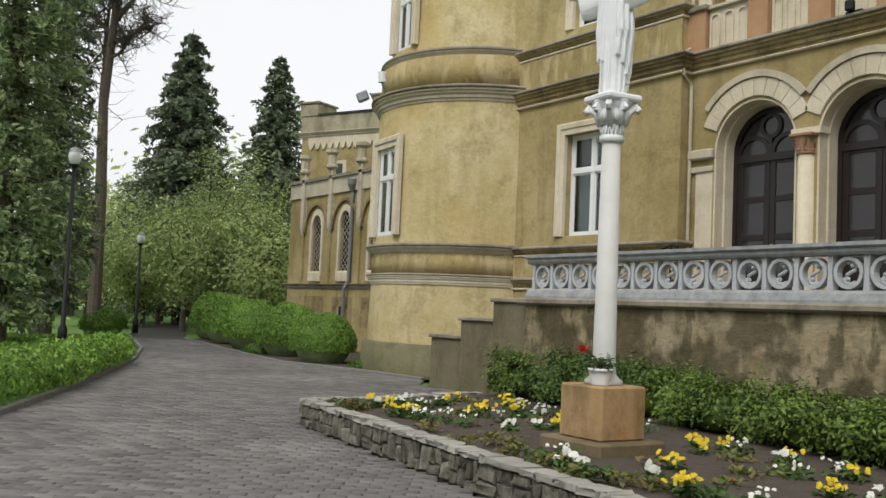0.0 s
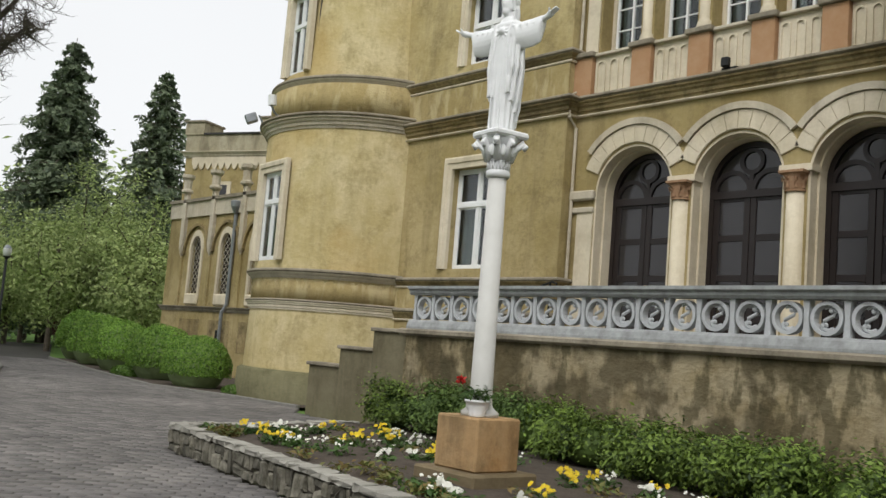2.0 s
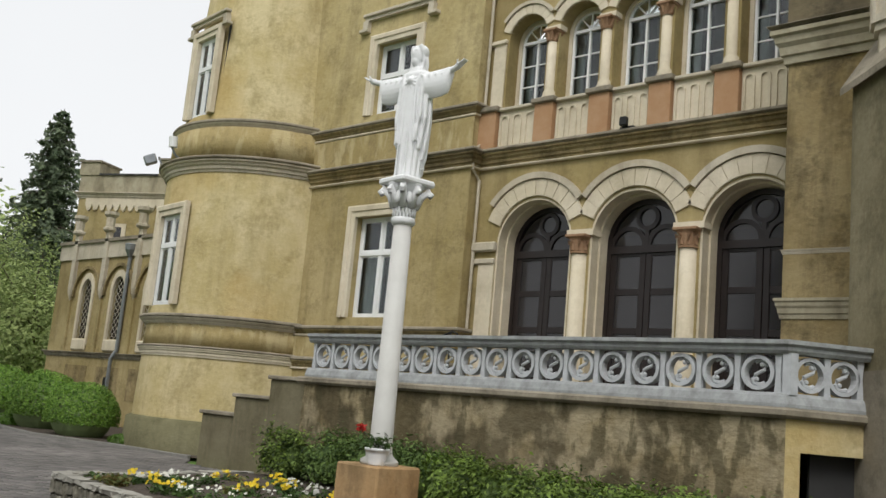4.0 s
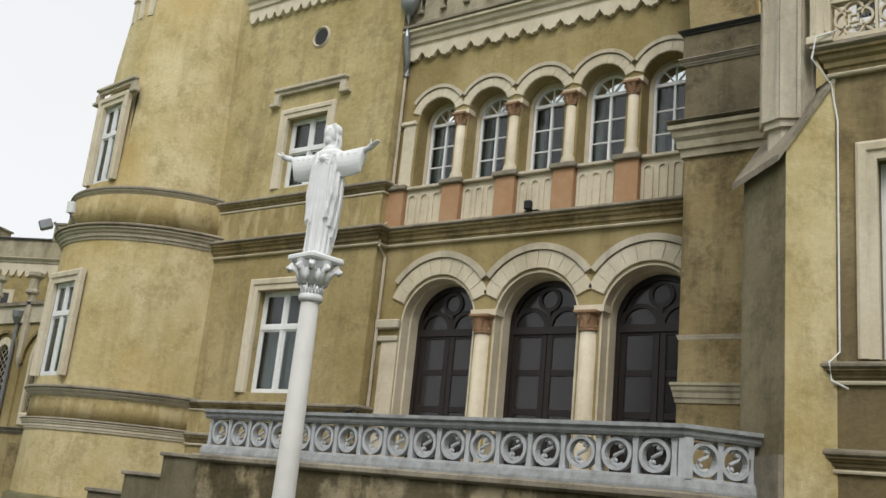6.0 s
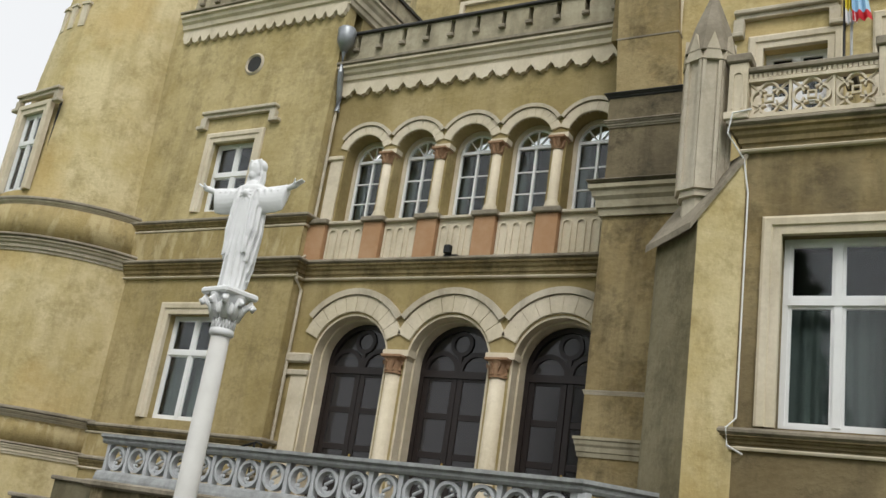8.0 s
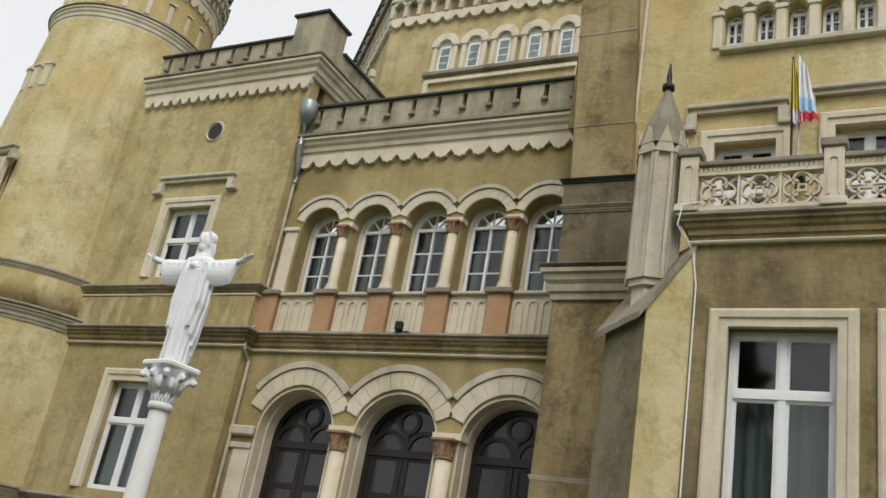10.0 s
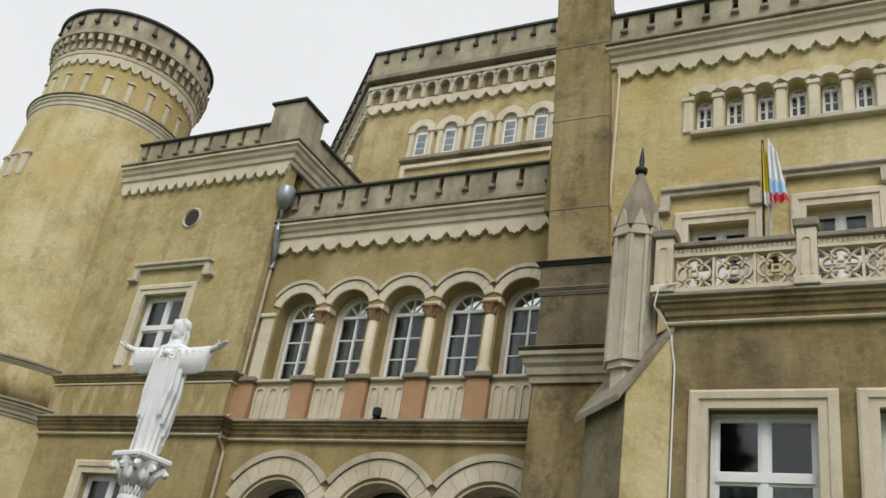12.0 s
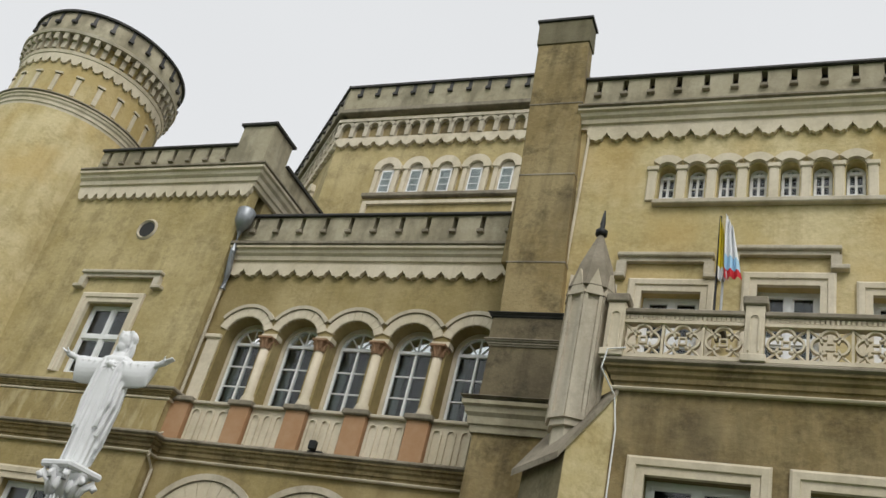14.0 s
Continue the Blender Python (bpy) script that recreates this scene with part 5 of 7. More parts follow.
part("rail", tube([(-14.6, 14.35, 2.35), (-12.6, 14.35, 2.88)], 0.015, 8), M_IRON, hr)
part("post", tube([(-12.6, 14.35, 1.9), (-12.6, 14.35, 3.1)], 0.022, 8), M_IRON, hr)

# pierced balustrade
bal = thing("balustrade", "pale grey pierced balustrade of rings with scrolls on the terrace wall", "balustrade")
RAIL = [RA + Vector((0.0, 0.05)), RB, RC]
part("base", sweep([(-0.2, 1.93), (0.06, 1.93), (0.06, 1.97), (0.03, 2.06), (0.0, 2.1), (-0.16, 2.1), (-0.2, 1.97)], RAIL), M_BALUSD, bal)
part("handrail", sweep([(-0.19, 2.56), (0.02, 2.56), (0.05, 2.60), (0.05, 2.64), (0.10, 2.67), (0.10, 2.72), (-0.26, 2.72), (-0.26, 2.67)], RAIL), M_BALUSD, bal, "moulded darker handrail")


def ring_panel():
    bm = bmesh.new()
    ring_bm(bm, 0, 2.33, 0.165, 0.212, -0.07, 0.05, 20)
    add_tube(bm, [(0.07, -0.01, 2.205), (0.01, -0.01, 2.185), (-0.06, -0.01, 2.205), (-0.085, -0.01, 2.255), (-0.055, -0.01, 2.305), (0.0, -0.01, 2.335), (0.06, -0.01, 2.365), (0.085, -0.01, 2.415), (0.06, -0.01, 2.465), (0.0, -0.01, 2.475), (-0.05, -0.01, 2.455)], 0.030, 7, 0.020)
    for x, z in ((-0.03, 2.25), (0.035, 2.425)):
        bmesh.ops.create_icosphere(bm, subdivisions=1, radius=0.034, matrix=Matrix.Translation((x, -0.02, z)))
    return bm


ring_me = mesh_of("ring", ring_panel(), M_BALUS)
bm = bmesh.new()
for z0, z1, w0, w1 in ((2.1, 2.33, 0.045, 0.028), (2.33, 2.56, 0.028, 0.045)):
    vs = [bm.verts.new((sx * w, sy * 0.06 - 0.01, z)) for z, w in ((z0, w0), (z1, w1)) for sx, sy in ((-1, -1), (1, -1), (1, 1), (-1, 1))]
    for q in ((0, 1, 5, 4), (1, 2, 6, 5), (2, 3, 7, 6), (3, 0, 4, 7)):
        bm.faces.new([vs[i] for i in q])
post_me = mesh_of("baluster", bm, M_BALUS)
for a, b, n in ((RAIL[0], RB, 17), (RB, RC, 2)):
    d = b - a
    ang = math.degrees(math.atan2(d.y, d.x))
    nrm = Vector((-d.y, d.x)).normalized() * 0.09
    m0 = 0.12 if n > 2 else 0.10
    for k in range(n):
        p = a + d * (m0 / d.length + (1 - 2 * m0 / d.length) * (k + 0.5) / n) + nrm
        shared("ring", ring_me, bal, pose(p.x, p.y, 0, 0, 0, ang))
    for k in range(n + 1):
        p = a + d * (m0 / d.length + (1 - 2 * m0 / d.length) * k / n) + nrm
        shared("baluster", post_me, bal, pose(p.x, p.y, 0, 0, 0, ang))
bm = lathe([(0.10, 2.08), (0.10, 2.57)], RB.x, RB.y + 0.08, 6)
part("corner_post", bm, M_BALUS, bal)

# ---- flower bed ----
BA, BB = Vector((-11.55, 5.93)), Vector((0.5, 4.3))
BC, BD = Vector((-12.2, 9.35)), Vector((-12.25, 11.4))
bmb = bmesh.new()
N = 60
rows = []
for i in range(N + 1):
    row = []
    for j in range(N + 1):
        s, t = i / N, j / N
        front = BA + (BB - BA) * s + Vector((0.03, 0.1))
        back = Vector((-12.2, 11.75)) + (Vector((1.2, 11.2)) - Vector((-12.2, 11.75))) * s
        p = front + (back - front) * t
        z = 0.27 + 0.05 * min(t * 6, 1) + 0.035 * noise.noise((p.x * 1.7, p.y * 1.7, 0)) + 0.02 * noise.noise((p.x * 6, p.y * 6, 3))
        row.append(bmb.verts.new((p.x, p.y, z)))
    rows.append(row)
for i in range(N):
    for j in range(N):
        bmb.faces.new((rows[i][j], rows[i + 1][j], rows[i + 1][j + 1], rows[i][j + 1]))
solo("bed_soil", bmb, M_SOIL, "dark crumbly soil of the flower bed", "soil", kind="structure")


def stone_mesh(w, h, d, seed):
    """A rough squared stone facing -y."""
    r = random.Random(seed)
    bm = box(-w / 2, w / 2, 0, d, 0, h)
    bmesh.ops.bevel(bm, geom=bm.edges[:], offset=min(w, h) * 0.14, segments=1, affect="EDGES")
    for vv in bm.verts:
        vv.co += Vector((r.uniform(-1, 1) * 0.02, r.uniform(-1, 1) * 0.02, r.uniform(-1, 1) * 0.014))
    return bm


def stone_wall(name, a, b, label):
    ob = thing(name, label, "stone wall", kind="structure")
    d = b - a
    L = d.length
    ang = math.degrees(math.atan2(d.y, d.x))
    base = pose(a.x, a.y, 0, 0, 0, ang)
    part("mortar", box(0, L, 0.03, 0.26, -0.05, 0.29), M_MORTAR, ob).matrix_basis = base
    r = random.Random(name + label)
    def put(x, w, z, h):
        me = mesh_of("stone", stone_mesh(w - 0.018, h - 0.016, 0.14, int(x * 1000) + int(z * 100)), M_STONE)
        shared("stone", me, ob, base @ pose(x + w / 2, r.uniform(-0.014, 0.014), z, 0, r.uniform(-4, 4), 0))

    x = 0.0
    while x < L - 0.05:
        w = min(r.uniform(0.13, 0.34), L - x)
        split = r.uniform(0.09, 0.19)
        if r.random() < 0.28:
            put(x, w * 0.8, 0.0, 0.28)
            w *= 0.8
        elif r.random() < 0.5:
            put(x, w, 0.0, split)
            put(x, w, split, 0.285 - split)
        else:
            cut = w * r.uniform(0.4, 0.6)
            put(x, w, 0.0, split)
            put(x, cut, split, 0.285 - split)
            put(x + cut, w - cut, split, 0.285 - split)
        x += w
    x = 0.0
    while x < L - 0.05:
        w = min(r.uniform(0.14, 0.30), L - x)
        me = mesh_of("coping_stone", stone_mesh(w - 0.012, r.uniform(0.05, 0.07), 0.22, int(x * 777)), M_COPING)
        shared("coping_stone", me, ob, base @ pose(x + w / 2, r.uniform(-0.02, 0.0), 0.283))
        x += w
    return ob


stone_wall("bed_wall", BA, BA + (BB - BA) * 0.72, "low mossy rubble stone wall edging the flower bed")
stone_wall("bed_wall", BC, BA, "low rubble stone wall at the end of the flower bed")

# plinth, column and statue
SC = Vector((-6.71, 6.80))
PR = pose(SC.x, SC.y, 0, 0, 0, -1)
plinth = thing("plinth", "orange sandstone block plinth on a stepped base in the bed", "plinth")
o = part("base_slab", box(-0.44, 0.44, -0.44, 0.44, 0.2, 0.43, 0.02), M_SANDD, plinth)
o.matrix_basis = PR
o = part("block", box(-0.298, 0.298, -0.298, 0.298, 0.43, 0.95, 0.018), M_SAND, plinth)
o.matrix_basis = PR
col = thing("statue_column", "tall slender off-white column with leafy white capital on the plinth", "column")
part("shaft", lathe([(0.19, 0.95), (0.19, 0.99), (0.15, 1.02), (0.125, 1.05), (0.115, 1.12), (0.093, 3.38)], SC.x, SC.y, 32), M_SHAFT, col, "", True)
bm = lathe([(0.105, 3.44), (0.125, 3.46), (0.125, 3.50), (0.110, 3.52), (0.105, 3.60), (0.12, 3.66), (0.15, 3.78), (0.21, 3.86)], SC.x, SC.y, 24)
for k in range(20):
    t = 2 * math.pi * k / 20
    add_tube(bm, [(SC.x + 0.112 * math.cos(t), SC.y + 0.112 * math.sin(t), 3.52), (SC.x + 0.115 * math.cos(t), SC.y + 0.115 * math.sin(t), 3.62)], 0.012, 5)
for k in range(8):
    t = 2 * math.pi * k / 8 + radians(36)
    c, s = math.cos(t), math.sin(t)
    e = 0.27 if k % 2 == 0 else 0.22
    add_tube(bm, [(SC.x + 0.11 * c, SC.y + 0.11 * s, 3.62), (SC.x + 0.16 * c, SC.y + 0.16 * s, 3.74), (SC.x + e * 0.92 * c, SC.y + e * 0.92 * s, 3.82), (SC.x + e * c, SC.y + e * s, 3.78), (SC.x + e * 0.9 * c, SC.y + e * 0.9 * s, 3.74)], 0.042, 7, 0.026)
for k in range(8):
    t = 2 * math.pi * k / 8 + radians(36)
    e = 0.25 if k % 2 == 0 else 0.20
    bmesh.ops.create_icosphere(bm, subdivisions=2, radius=0.027, matrix=Matrix.Translation((SC.x + e * math.cos(t), SC.y + e * math.sin(t), 3.765)))
    t += math.pi / 8
    bmesh.ops.create_icosphere(bm, subdivisions=2, radius=1.0, matrix=Matrix.Translation((SC.x + 0.145 * math.cos(t), SC.y + 0.145 * math.sin(t), 3.71)) @ Matrix.Diagonal((0.036, 0.036, 0.07, 1)))
part("capital", bm, M_STATUE, col, "white leafy capital", True).location.z = -0.08
o = part("abacus", box(-0.215, 0.215, -0.215, 0.215, 3.85, 3.92, 0.02), M_STATUE, col)
o.matrix_basis = pose(SC.x, SC.y, -0.08, 0, 0, -9)


def loft(bm, rings):
    """Closed tube through rings of points."""
    vs = [[bm.verts.new(p) for p in ring] for ring in rings]
    n = len(vs[0])
    for p, q in zip(vs, vs[1:]):
        for k in range(n):
            bm.faces.new((p[k], p[(k + 1) % n], q[(k + 1) % n], q[k]))
    bm.faces.new(vs[0][::-1])
    bm.faces.new(vs[-1])


def statue():
    """Robed standing figure with spread arms and wide hanging sleeves, one plain mesh; local -y is its front."""
    bm = bmesh.new()
    n = 96
    rings = []
    # robe: smooth in front, gathered into deep folds at the sides
    for z, a, b, fold in ((0.0, 0.105, 0.115, 0.09), (0.04, 0.112, 0.12, 0.09), (0.25, 0.122, 0.120, 0.09), (0.5, 0.140, 0.120, 0.08), (0.75, 0.158, 0.118, 0.05), (0.92, 0.160, 0.112, 0.03), (1.04, 0.155, 0.105, 0.0), (1.11, 0.115, 0.085, 0.0), (1.17, 0.062, 0.06, 0.0)):
        ring = []
        for k in range(n):
            t = 2 * math.pi * k / n
            front = max(0.0, -math.sin(t)) ** 3
            w = 1 + fold * (1 - front) * (math.sin(t * 13 + 0.4 * math.sin(z * 3)) + 0.3 * math.sin(t * 23 + z * 2))
            ring.append((a * w * math.cos(t), b * w * math.sin(t), z))
        rings.append(ring)
    loft(bm, rings)
    # mantle falls over both sides, its hem stepped upwards to the front
    for s, hems in ((1, (0.06, 0.12, 0.20, 0.30, 0.38)), (-1, (0.12, 0.18, 0.26, 0.32, 0.36))):
        for k, (ang, lo) in enumerate(zip((62, 35, 8, -18, -40), hems)):
            c, q = s * math.cos(radians(ang)), math.sin(radians(ang))
            add_tube(bm, [(c * 0.126, q * 0.138, lo), (c * 0.146, q * 0.148, lo + 0.10), (c * 0.176, q * 0.146, 0.62), (c * 0.165, q * 0.122, 0.96)], 0.026, 8, 0.018)
    # front edge of the mantle crossing the breast
    add_tube(bm, [(0.10, -0.075, 1.10), (0.075, -0.115, 0.95), (0.085, -0.125, 0.7), (0.105, -0.122, 0.36)], 0.017, 7, 0.012)
    add_tube(bm, [(-0.10, -0.075, 1.10), (-0.085, -0.11, 0.95), (-0.10, -0.115, 0.7), (-0.115, -0.11, 0.34)], 0.017, 7, 0.012)
    for x in (-0.055, -0.015, 0.035):
        add_tube(bm, [(x * 1.2, -0.128, 0.01), (x * 1.1, -0.128, 0.4), (x, -0.105, 0.85)], 0.012, 6, 0.004)
    for s in (-1, 1):
        lift = 0.03 if s > 0 else 0.0
        rings = []
        for x, cz, rz, ry in ((0.05, 0.985, 0.130, 0.080), (0.13, 0.965, 0.135, 0.080), (0.22, 0.955 + lift * 0.4, 0.145, 0.070), (0.31, 0.955 + lift * 0.7, 0.145, 0.060), (0.385, 0.965 + lift, 0.138, 0.052), (0.415, 1.035 + lift, 0.058, 0.045)):
            ring = []
            for k in range(20):
                t = 2 * math.pi * k / 20 * s
                pinch = 1.0 if math.sin(t) > 0 else 1 - 0.55 * math.sin(t) ** 2
                ring.append((s * x, -0.015 + ry * math.cos(t) * pinch, cz + rz * math.sin(t)))
            rings.append(ring)
        loft(bm, rings)
        for k in range(4):
            add_tube(bm, [(s * (0.12 + 0.07 * k), -0.084 + 0.008 * k, 1.05 + lift * 0.5), (s * (0.15 + 0.07 * k), -0.082 + 0.010 * k, 0.96 + lift * 0.6), (s * (0.14 + 0.06 * k), -0.05, 0.87 + 0.012 * k + lift * 0.5)], 0.016, 6, 0.010)
        # forearm and open palm
        add_tube(bm, [(s * 0.42, -0.03, 1.06 + lift), (s * 0.49, -0.045, 1.075 + lift)], 0.033, 8, 0.028)
        add_tube(bm, [(s * 0.48, -0.045, 1.075 + lift), (s * 0.53, -0.06, 1.09 + lift)], 0.036, 8, 0.030)
        for k in range(4):
            add_tube(bm, [(s * 0.52, -0.090 + 0.018 * k, 1.085 + lift), (s * 0.56, -0.098 + 0.02 * k, 1.105 + lift), (s * 0.59, -0.095 + 0.02 * k, 1.13 + lift)], 0.013, 6, 0.008)
        add_tube(bm, [(s * 0.50, -0.075, 1.09 + lift), (s * 0.525, -0.11, 1.13 + lift)], 0.013, 6, 0.009)
    # head turned a little aside, long hair to the shoulders
    add_tube(bm, [(0, 0.0, 1.13), (-0.005, -0.01, 1.25)], 0.052, 10)
    hm = Matrix.Translation((0, 0, 0)) @ Matrix.Rotation(radians(-8), 4, "Z")
    for loc, sc in (((0, -0.02, 1.305), (0.064, 0.080, 0.110)), ((0, 0.022, 1.345), (0.080, 0.085, 0.088)), ((0, 0.04, 1.23), (0.078, 0.052, 0.11)), ((0, -0.055, 1.235), (0.042, 0.042, 0.055)), ((0, -0.098, 1.315), (0.010, 0.014, 0.028)), ((0, -0.078, 1.348), (0.045, 0.018, 0.010))):
        bmesh.ops.create_icosphere(bm, subdivisions=3, radius=1.0, matrix=hm @ Matrix.Translation(loc) @ Matrix.Diagonal((*sc, 1)))
    for s in (-1, 1):
        pts = [(s * 0.045, -0.045, 1.405), (s * 0.074, -0.03, 1.34), (s * 0.080, -0.01, 1.25), (s * 0.075, -0.02, 1.16), (s * 0.065, -0.05, 1.09)]
        add_tube(bm, [tuple(hm @ Vector(p)) for p in pts], 0.024, 8, 0.016)
    # collar folds and the emblem on the breast
    bmesh.ops.create_icosphere(bm, subdivisions=3, radius=1.0, matrix=Matrix.Translation((0, -0.005, 1.075)) @ Matrix.Diagonal((0.18, 0.095, 0.07, 1)))
    bmesh.ops.create_icosphere(bm, subdivisions=3, radius=1.0, matrix=Matrix.Translation((0, 0.035, 1.21)) @ Matrix.Diagonal((0.092, 0.062, 0.17, 1)))
    bmesh.ops.create_icosphere(bm, subdivisions=2, radius=0.040, matrix=Matrix.Translation((0.0, -0.105, 1.01)))
    for k in range(9):
        t = 2 * math.pi * k / 9
        add_tube(bm, [(0.0, -0.115, 1.0), (0.075 * math.cos(t), -0.112, 1.0 + 0.07 * math.sin(t))], 0.009, 5, 0.004)
    return bm


st = solo("statue", statue(), M_STATUE, "white painted robed statue with outstretched arms on the column", "statue")
st.matrix_basis = pose(SC.x, SC.y, 3.84, 0, 0, 7) @ Matrix.Diagonal((1.10, 1.0, 1.04, 1.0))
rm = st.modifiers.new("skin", "REMESH")
rm.mode, rm.voxel_size, rm.use_smooth_shade = "VOXEL", 0.0075, True
sm = st.modifiers.new("soften", "SMOOTH")
sm.factor, sm.iterations = 0.5, 3


# ---- plants ----
def leaf_arrays(centres, normals, size, rng, aspect=1.6, jitter=0.5):
    """A four-cornered folded leaf at each centre."""
    n = len(centres)
    d = normals + rng.normal(0, jitter, (n, 3))
    d /= np.linalg.norm(d, axis=1, keepdims=True) + 1e-9
    r = rng.normal(0, 1, (n, 3))
    a = np.cross(d, r)
    a /= np.linalg.norm(a, axis=1, keepdims=True) + 1e-9
    b = np.cross(d, a)
    s = size * rng.uniform(0.6, 1.35, (n, 1))
    p = [centres - a * s * aspect, centres + b * s * 0.7 + d * s * 0.25, centres + a * s * aspect, centres - b * s * 0.7 + d * s * 0.25]
    v = np.stack(p, 1).reshape(-1, 3)
    f = np.arange(4 * n).reshape(n, 4)
    return v, f


def leaf_part(name, parent, centres, normals, size, material, seed, label="", aspect=1.6, jitter=0.5):
    r = np.random.default_rng(seed)
    v, f = leaf_arrays(np.asarray(centres), np.asarray(normals), size, r, aspect, jitter)
    ob = new(name, from_arrays(name, v, f, material))
    ob.parent = parent
    if label:
        tagged(ob, label)
    return ob


def leaf_material(name, dark, light, rough=0.6):
    m, n, l, b = node_mat(name)
    geo = n.new("ShaderNodeNewGeometry")
    big = noise_node(n, l, 0.7, 4.0, 0.6)
    col = mixed(n, l, geo.outputs["Random Per Island"], dark, light)
    hv = n.new("ShaderNodeHueSaturation")
    l.new(ranged(n, l, big, 0.3, 0.7, 0.7, 1.3), hv.inputs["Value"])
    l.new(col, hv.inputs["Color"])
    tr = n.new("ShaderNodeBsdfTranslucent")
    l.new(hv.outputs[0], tr.inputs["Color"])
    l.new(hv.outputs[0], b.inputs["Base Color"])
    b.inputs["Roughness"].default_value = rough
    b.inputs["Specular IOR Level"].default_value = 0.3
    mx = n.new("ShaderNodeMixShader")
    mx.inputs[0].default_value = 0.3
    l.new(b.outputs[0], mx.inputs[1])
    l.new(tr.outputs[0], mx.inputs[2])
    l.new(mx.outputs[0], n["Material Output"].inputs["Surface"])
    return m


M_SPRUCE = leaf_material("dark_spruce_needles", (0.12, 0.17, 0.085), (0.33, 0.42, 0.19))
M_SPRUCE2 = leaf_material("spruce_needles", (0.075, 0.105, 0.065), (0.19, 0.235, 0.14))
M_FRESH = leaf_material("fresh_spring_leaves", (0.07, 0.15, 0.02), (0.16, 0.28, 0.05))
M_OLIVE = leaf_material("olive_spring_leaves", (0.20, 0.27, 0.09), (0.46, 0.54, 0.22))
M_BOX = leaf_material("box_leaves", (0.02, 0.04, 0.012), (0.24, 0.35, 0.065))
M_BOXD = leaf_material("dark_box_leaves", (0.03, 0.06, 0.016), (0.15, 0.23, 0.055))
M_DOME = leaf_material("clipped_bush_leaves", (0.07, 0.16, 0.025), (0.30, 0.48, 0.09))
M_PURPLE = leaf_material("purple_leaves", (0.05, 0.015, 0.02), (0.09, 0.03, 0.03))
M_TWIG = plain("twigs", (0.06, 0.05, 0.04), (0.11, 0.095, 0.08), 6.0, 0.95, 0, 0)
M_YELLOW = leaf_material("yellow_petals", (0.75, 0.52, 0.02), (0.85, 0.70, 0.05))
M_PETALW = leaf_material("white_petals", (0.70, 0.70, 0.62), (0.82, 0.82, 0.76))
M_RED = leaf_material("red_petals", (0.5, 0.02, 0.02), (0.65, 0.05, 0.04))
M_PLANT = leaf_material("bedding_leaves", (0.04, 0.09, 0.02), (0.10, 0.17, 0.05))
M_RUST = leaf_material("rusty_bedding_leaves", (0.20, 0.13, 0.05), (0.15, 0.22, 0.06))


def shell_points(rng, n, c, r, depth=0.35, lump=0.18, freq=1.6, low=-0.3):
    """Points in the outer part of a lumpy ellipsoid, and their outward directions."""
    d = rng.normal(0, 1, (n * 2, 3))
    d /= np.linalg.norm(d, axis=1, keepdims=True)
    d = d[d[:, 2] > low][:n]
    k = np.array([1 + lump * noise.noise((float(p[0]) * freq + c[0], float(p[1]) * freq + c[1], float(p[2]) * freq)) for p in d])
    rad = k * (1 - depth * rng.random(len(d)) ** 1.5)
    return np.array(c) + d * np.array(r) * rad[:, None], d


def bush(name, c, r, n, size, mat, label, seed, group="", lump=0.12, low=-0.25, core=None, category="bush"):
    g = np.random.default_rng(seed)
    ob = thing(name, label, category, group)
    pts, nr = shell_points(g, n, c, r, 0.25, lump, 2.2, low)
    if category == "shrub":
        # loose growth: many small tufts with gaps between them
        tp, td = shell_points(g, 26, c, np.array(r) * 0.95, 0.35, 0.3, 2.0, -0.35)
        own = g.integers(0, len(tp), n)
        pts = tp[own] + g.normal(0, 1, (n, 3)) * np.array((0.095, 0.095, 0.085))
        nr = td[own] + (0, 0, 0.5)
    keep = pts[:, 2] > 0.02
    leaf_part("leaves", ob, pts[keep], nr[keep], size, mat, seed)
    bm = bmesh.new()
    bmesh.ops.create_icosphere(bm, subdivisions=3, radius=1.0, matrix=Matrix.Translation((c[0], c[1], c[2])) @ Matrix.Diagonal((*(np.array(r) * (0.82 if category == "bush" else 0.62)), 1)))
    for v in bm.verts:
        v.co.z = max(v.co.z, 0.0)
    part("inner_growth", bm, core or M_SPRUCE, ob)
    return ob


# clipped domes by the tower
bush("bush", (-24.2, 12.95, 0.55), (1.1, 0.95, 0.92), 9000, 0.030, M_DOME, "clipped round green bush beside the tower", 11, "clipped bushes", 0.05)
bush("bush", (-27.2, 13.35, 0.62), (1.2, 1.05, 1.05), 9000, 0.034, M_DOME, "broad clipped green bush in the border", 12, "clipped bushes", 0.07)
bush("bush", (-31.0, 13.75, 0.65), (1.25, 1.0, 1.1), 8000, 0.036, M_DOME, "spreading green bush in the border", 13, "clipped bushes", 0.09)
bush("bush", (-34.6, 14.4, 0.75), (1.35, 1.05, 1.2), 8000, 0.04, M_DOME, "spreading green bush in the border", 14, "clipped bushes", 0.1)
bush("bush", (-38.4, 15.3, 0.8), (1.4, 1.0, 1.25), 7000, 0.045, M_DOME, "large green bush at the bend of the drive", 15, "clipped bushes", 0.1)
bush("bush", (-22.6, 14.0, 0.5), (0.4, 0.4, 0.75), 1500, 0.028, M_BOXD, "small dark bush against the tower", 16)
bush("bush", (-21.9, 12.9, 0.08), (0.5, 0.3, 0.18), 700, 0.03, M_FRESH, "low pale green plant in the border", 17)
bush("bush", (-28.3, 12.75, 0.08), (0.7, 0.4, 0.25), 900, 0.035, M_FRESH, "low pale green plant in the border", 18)

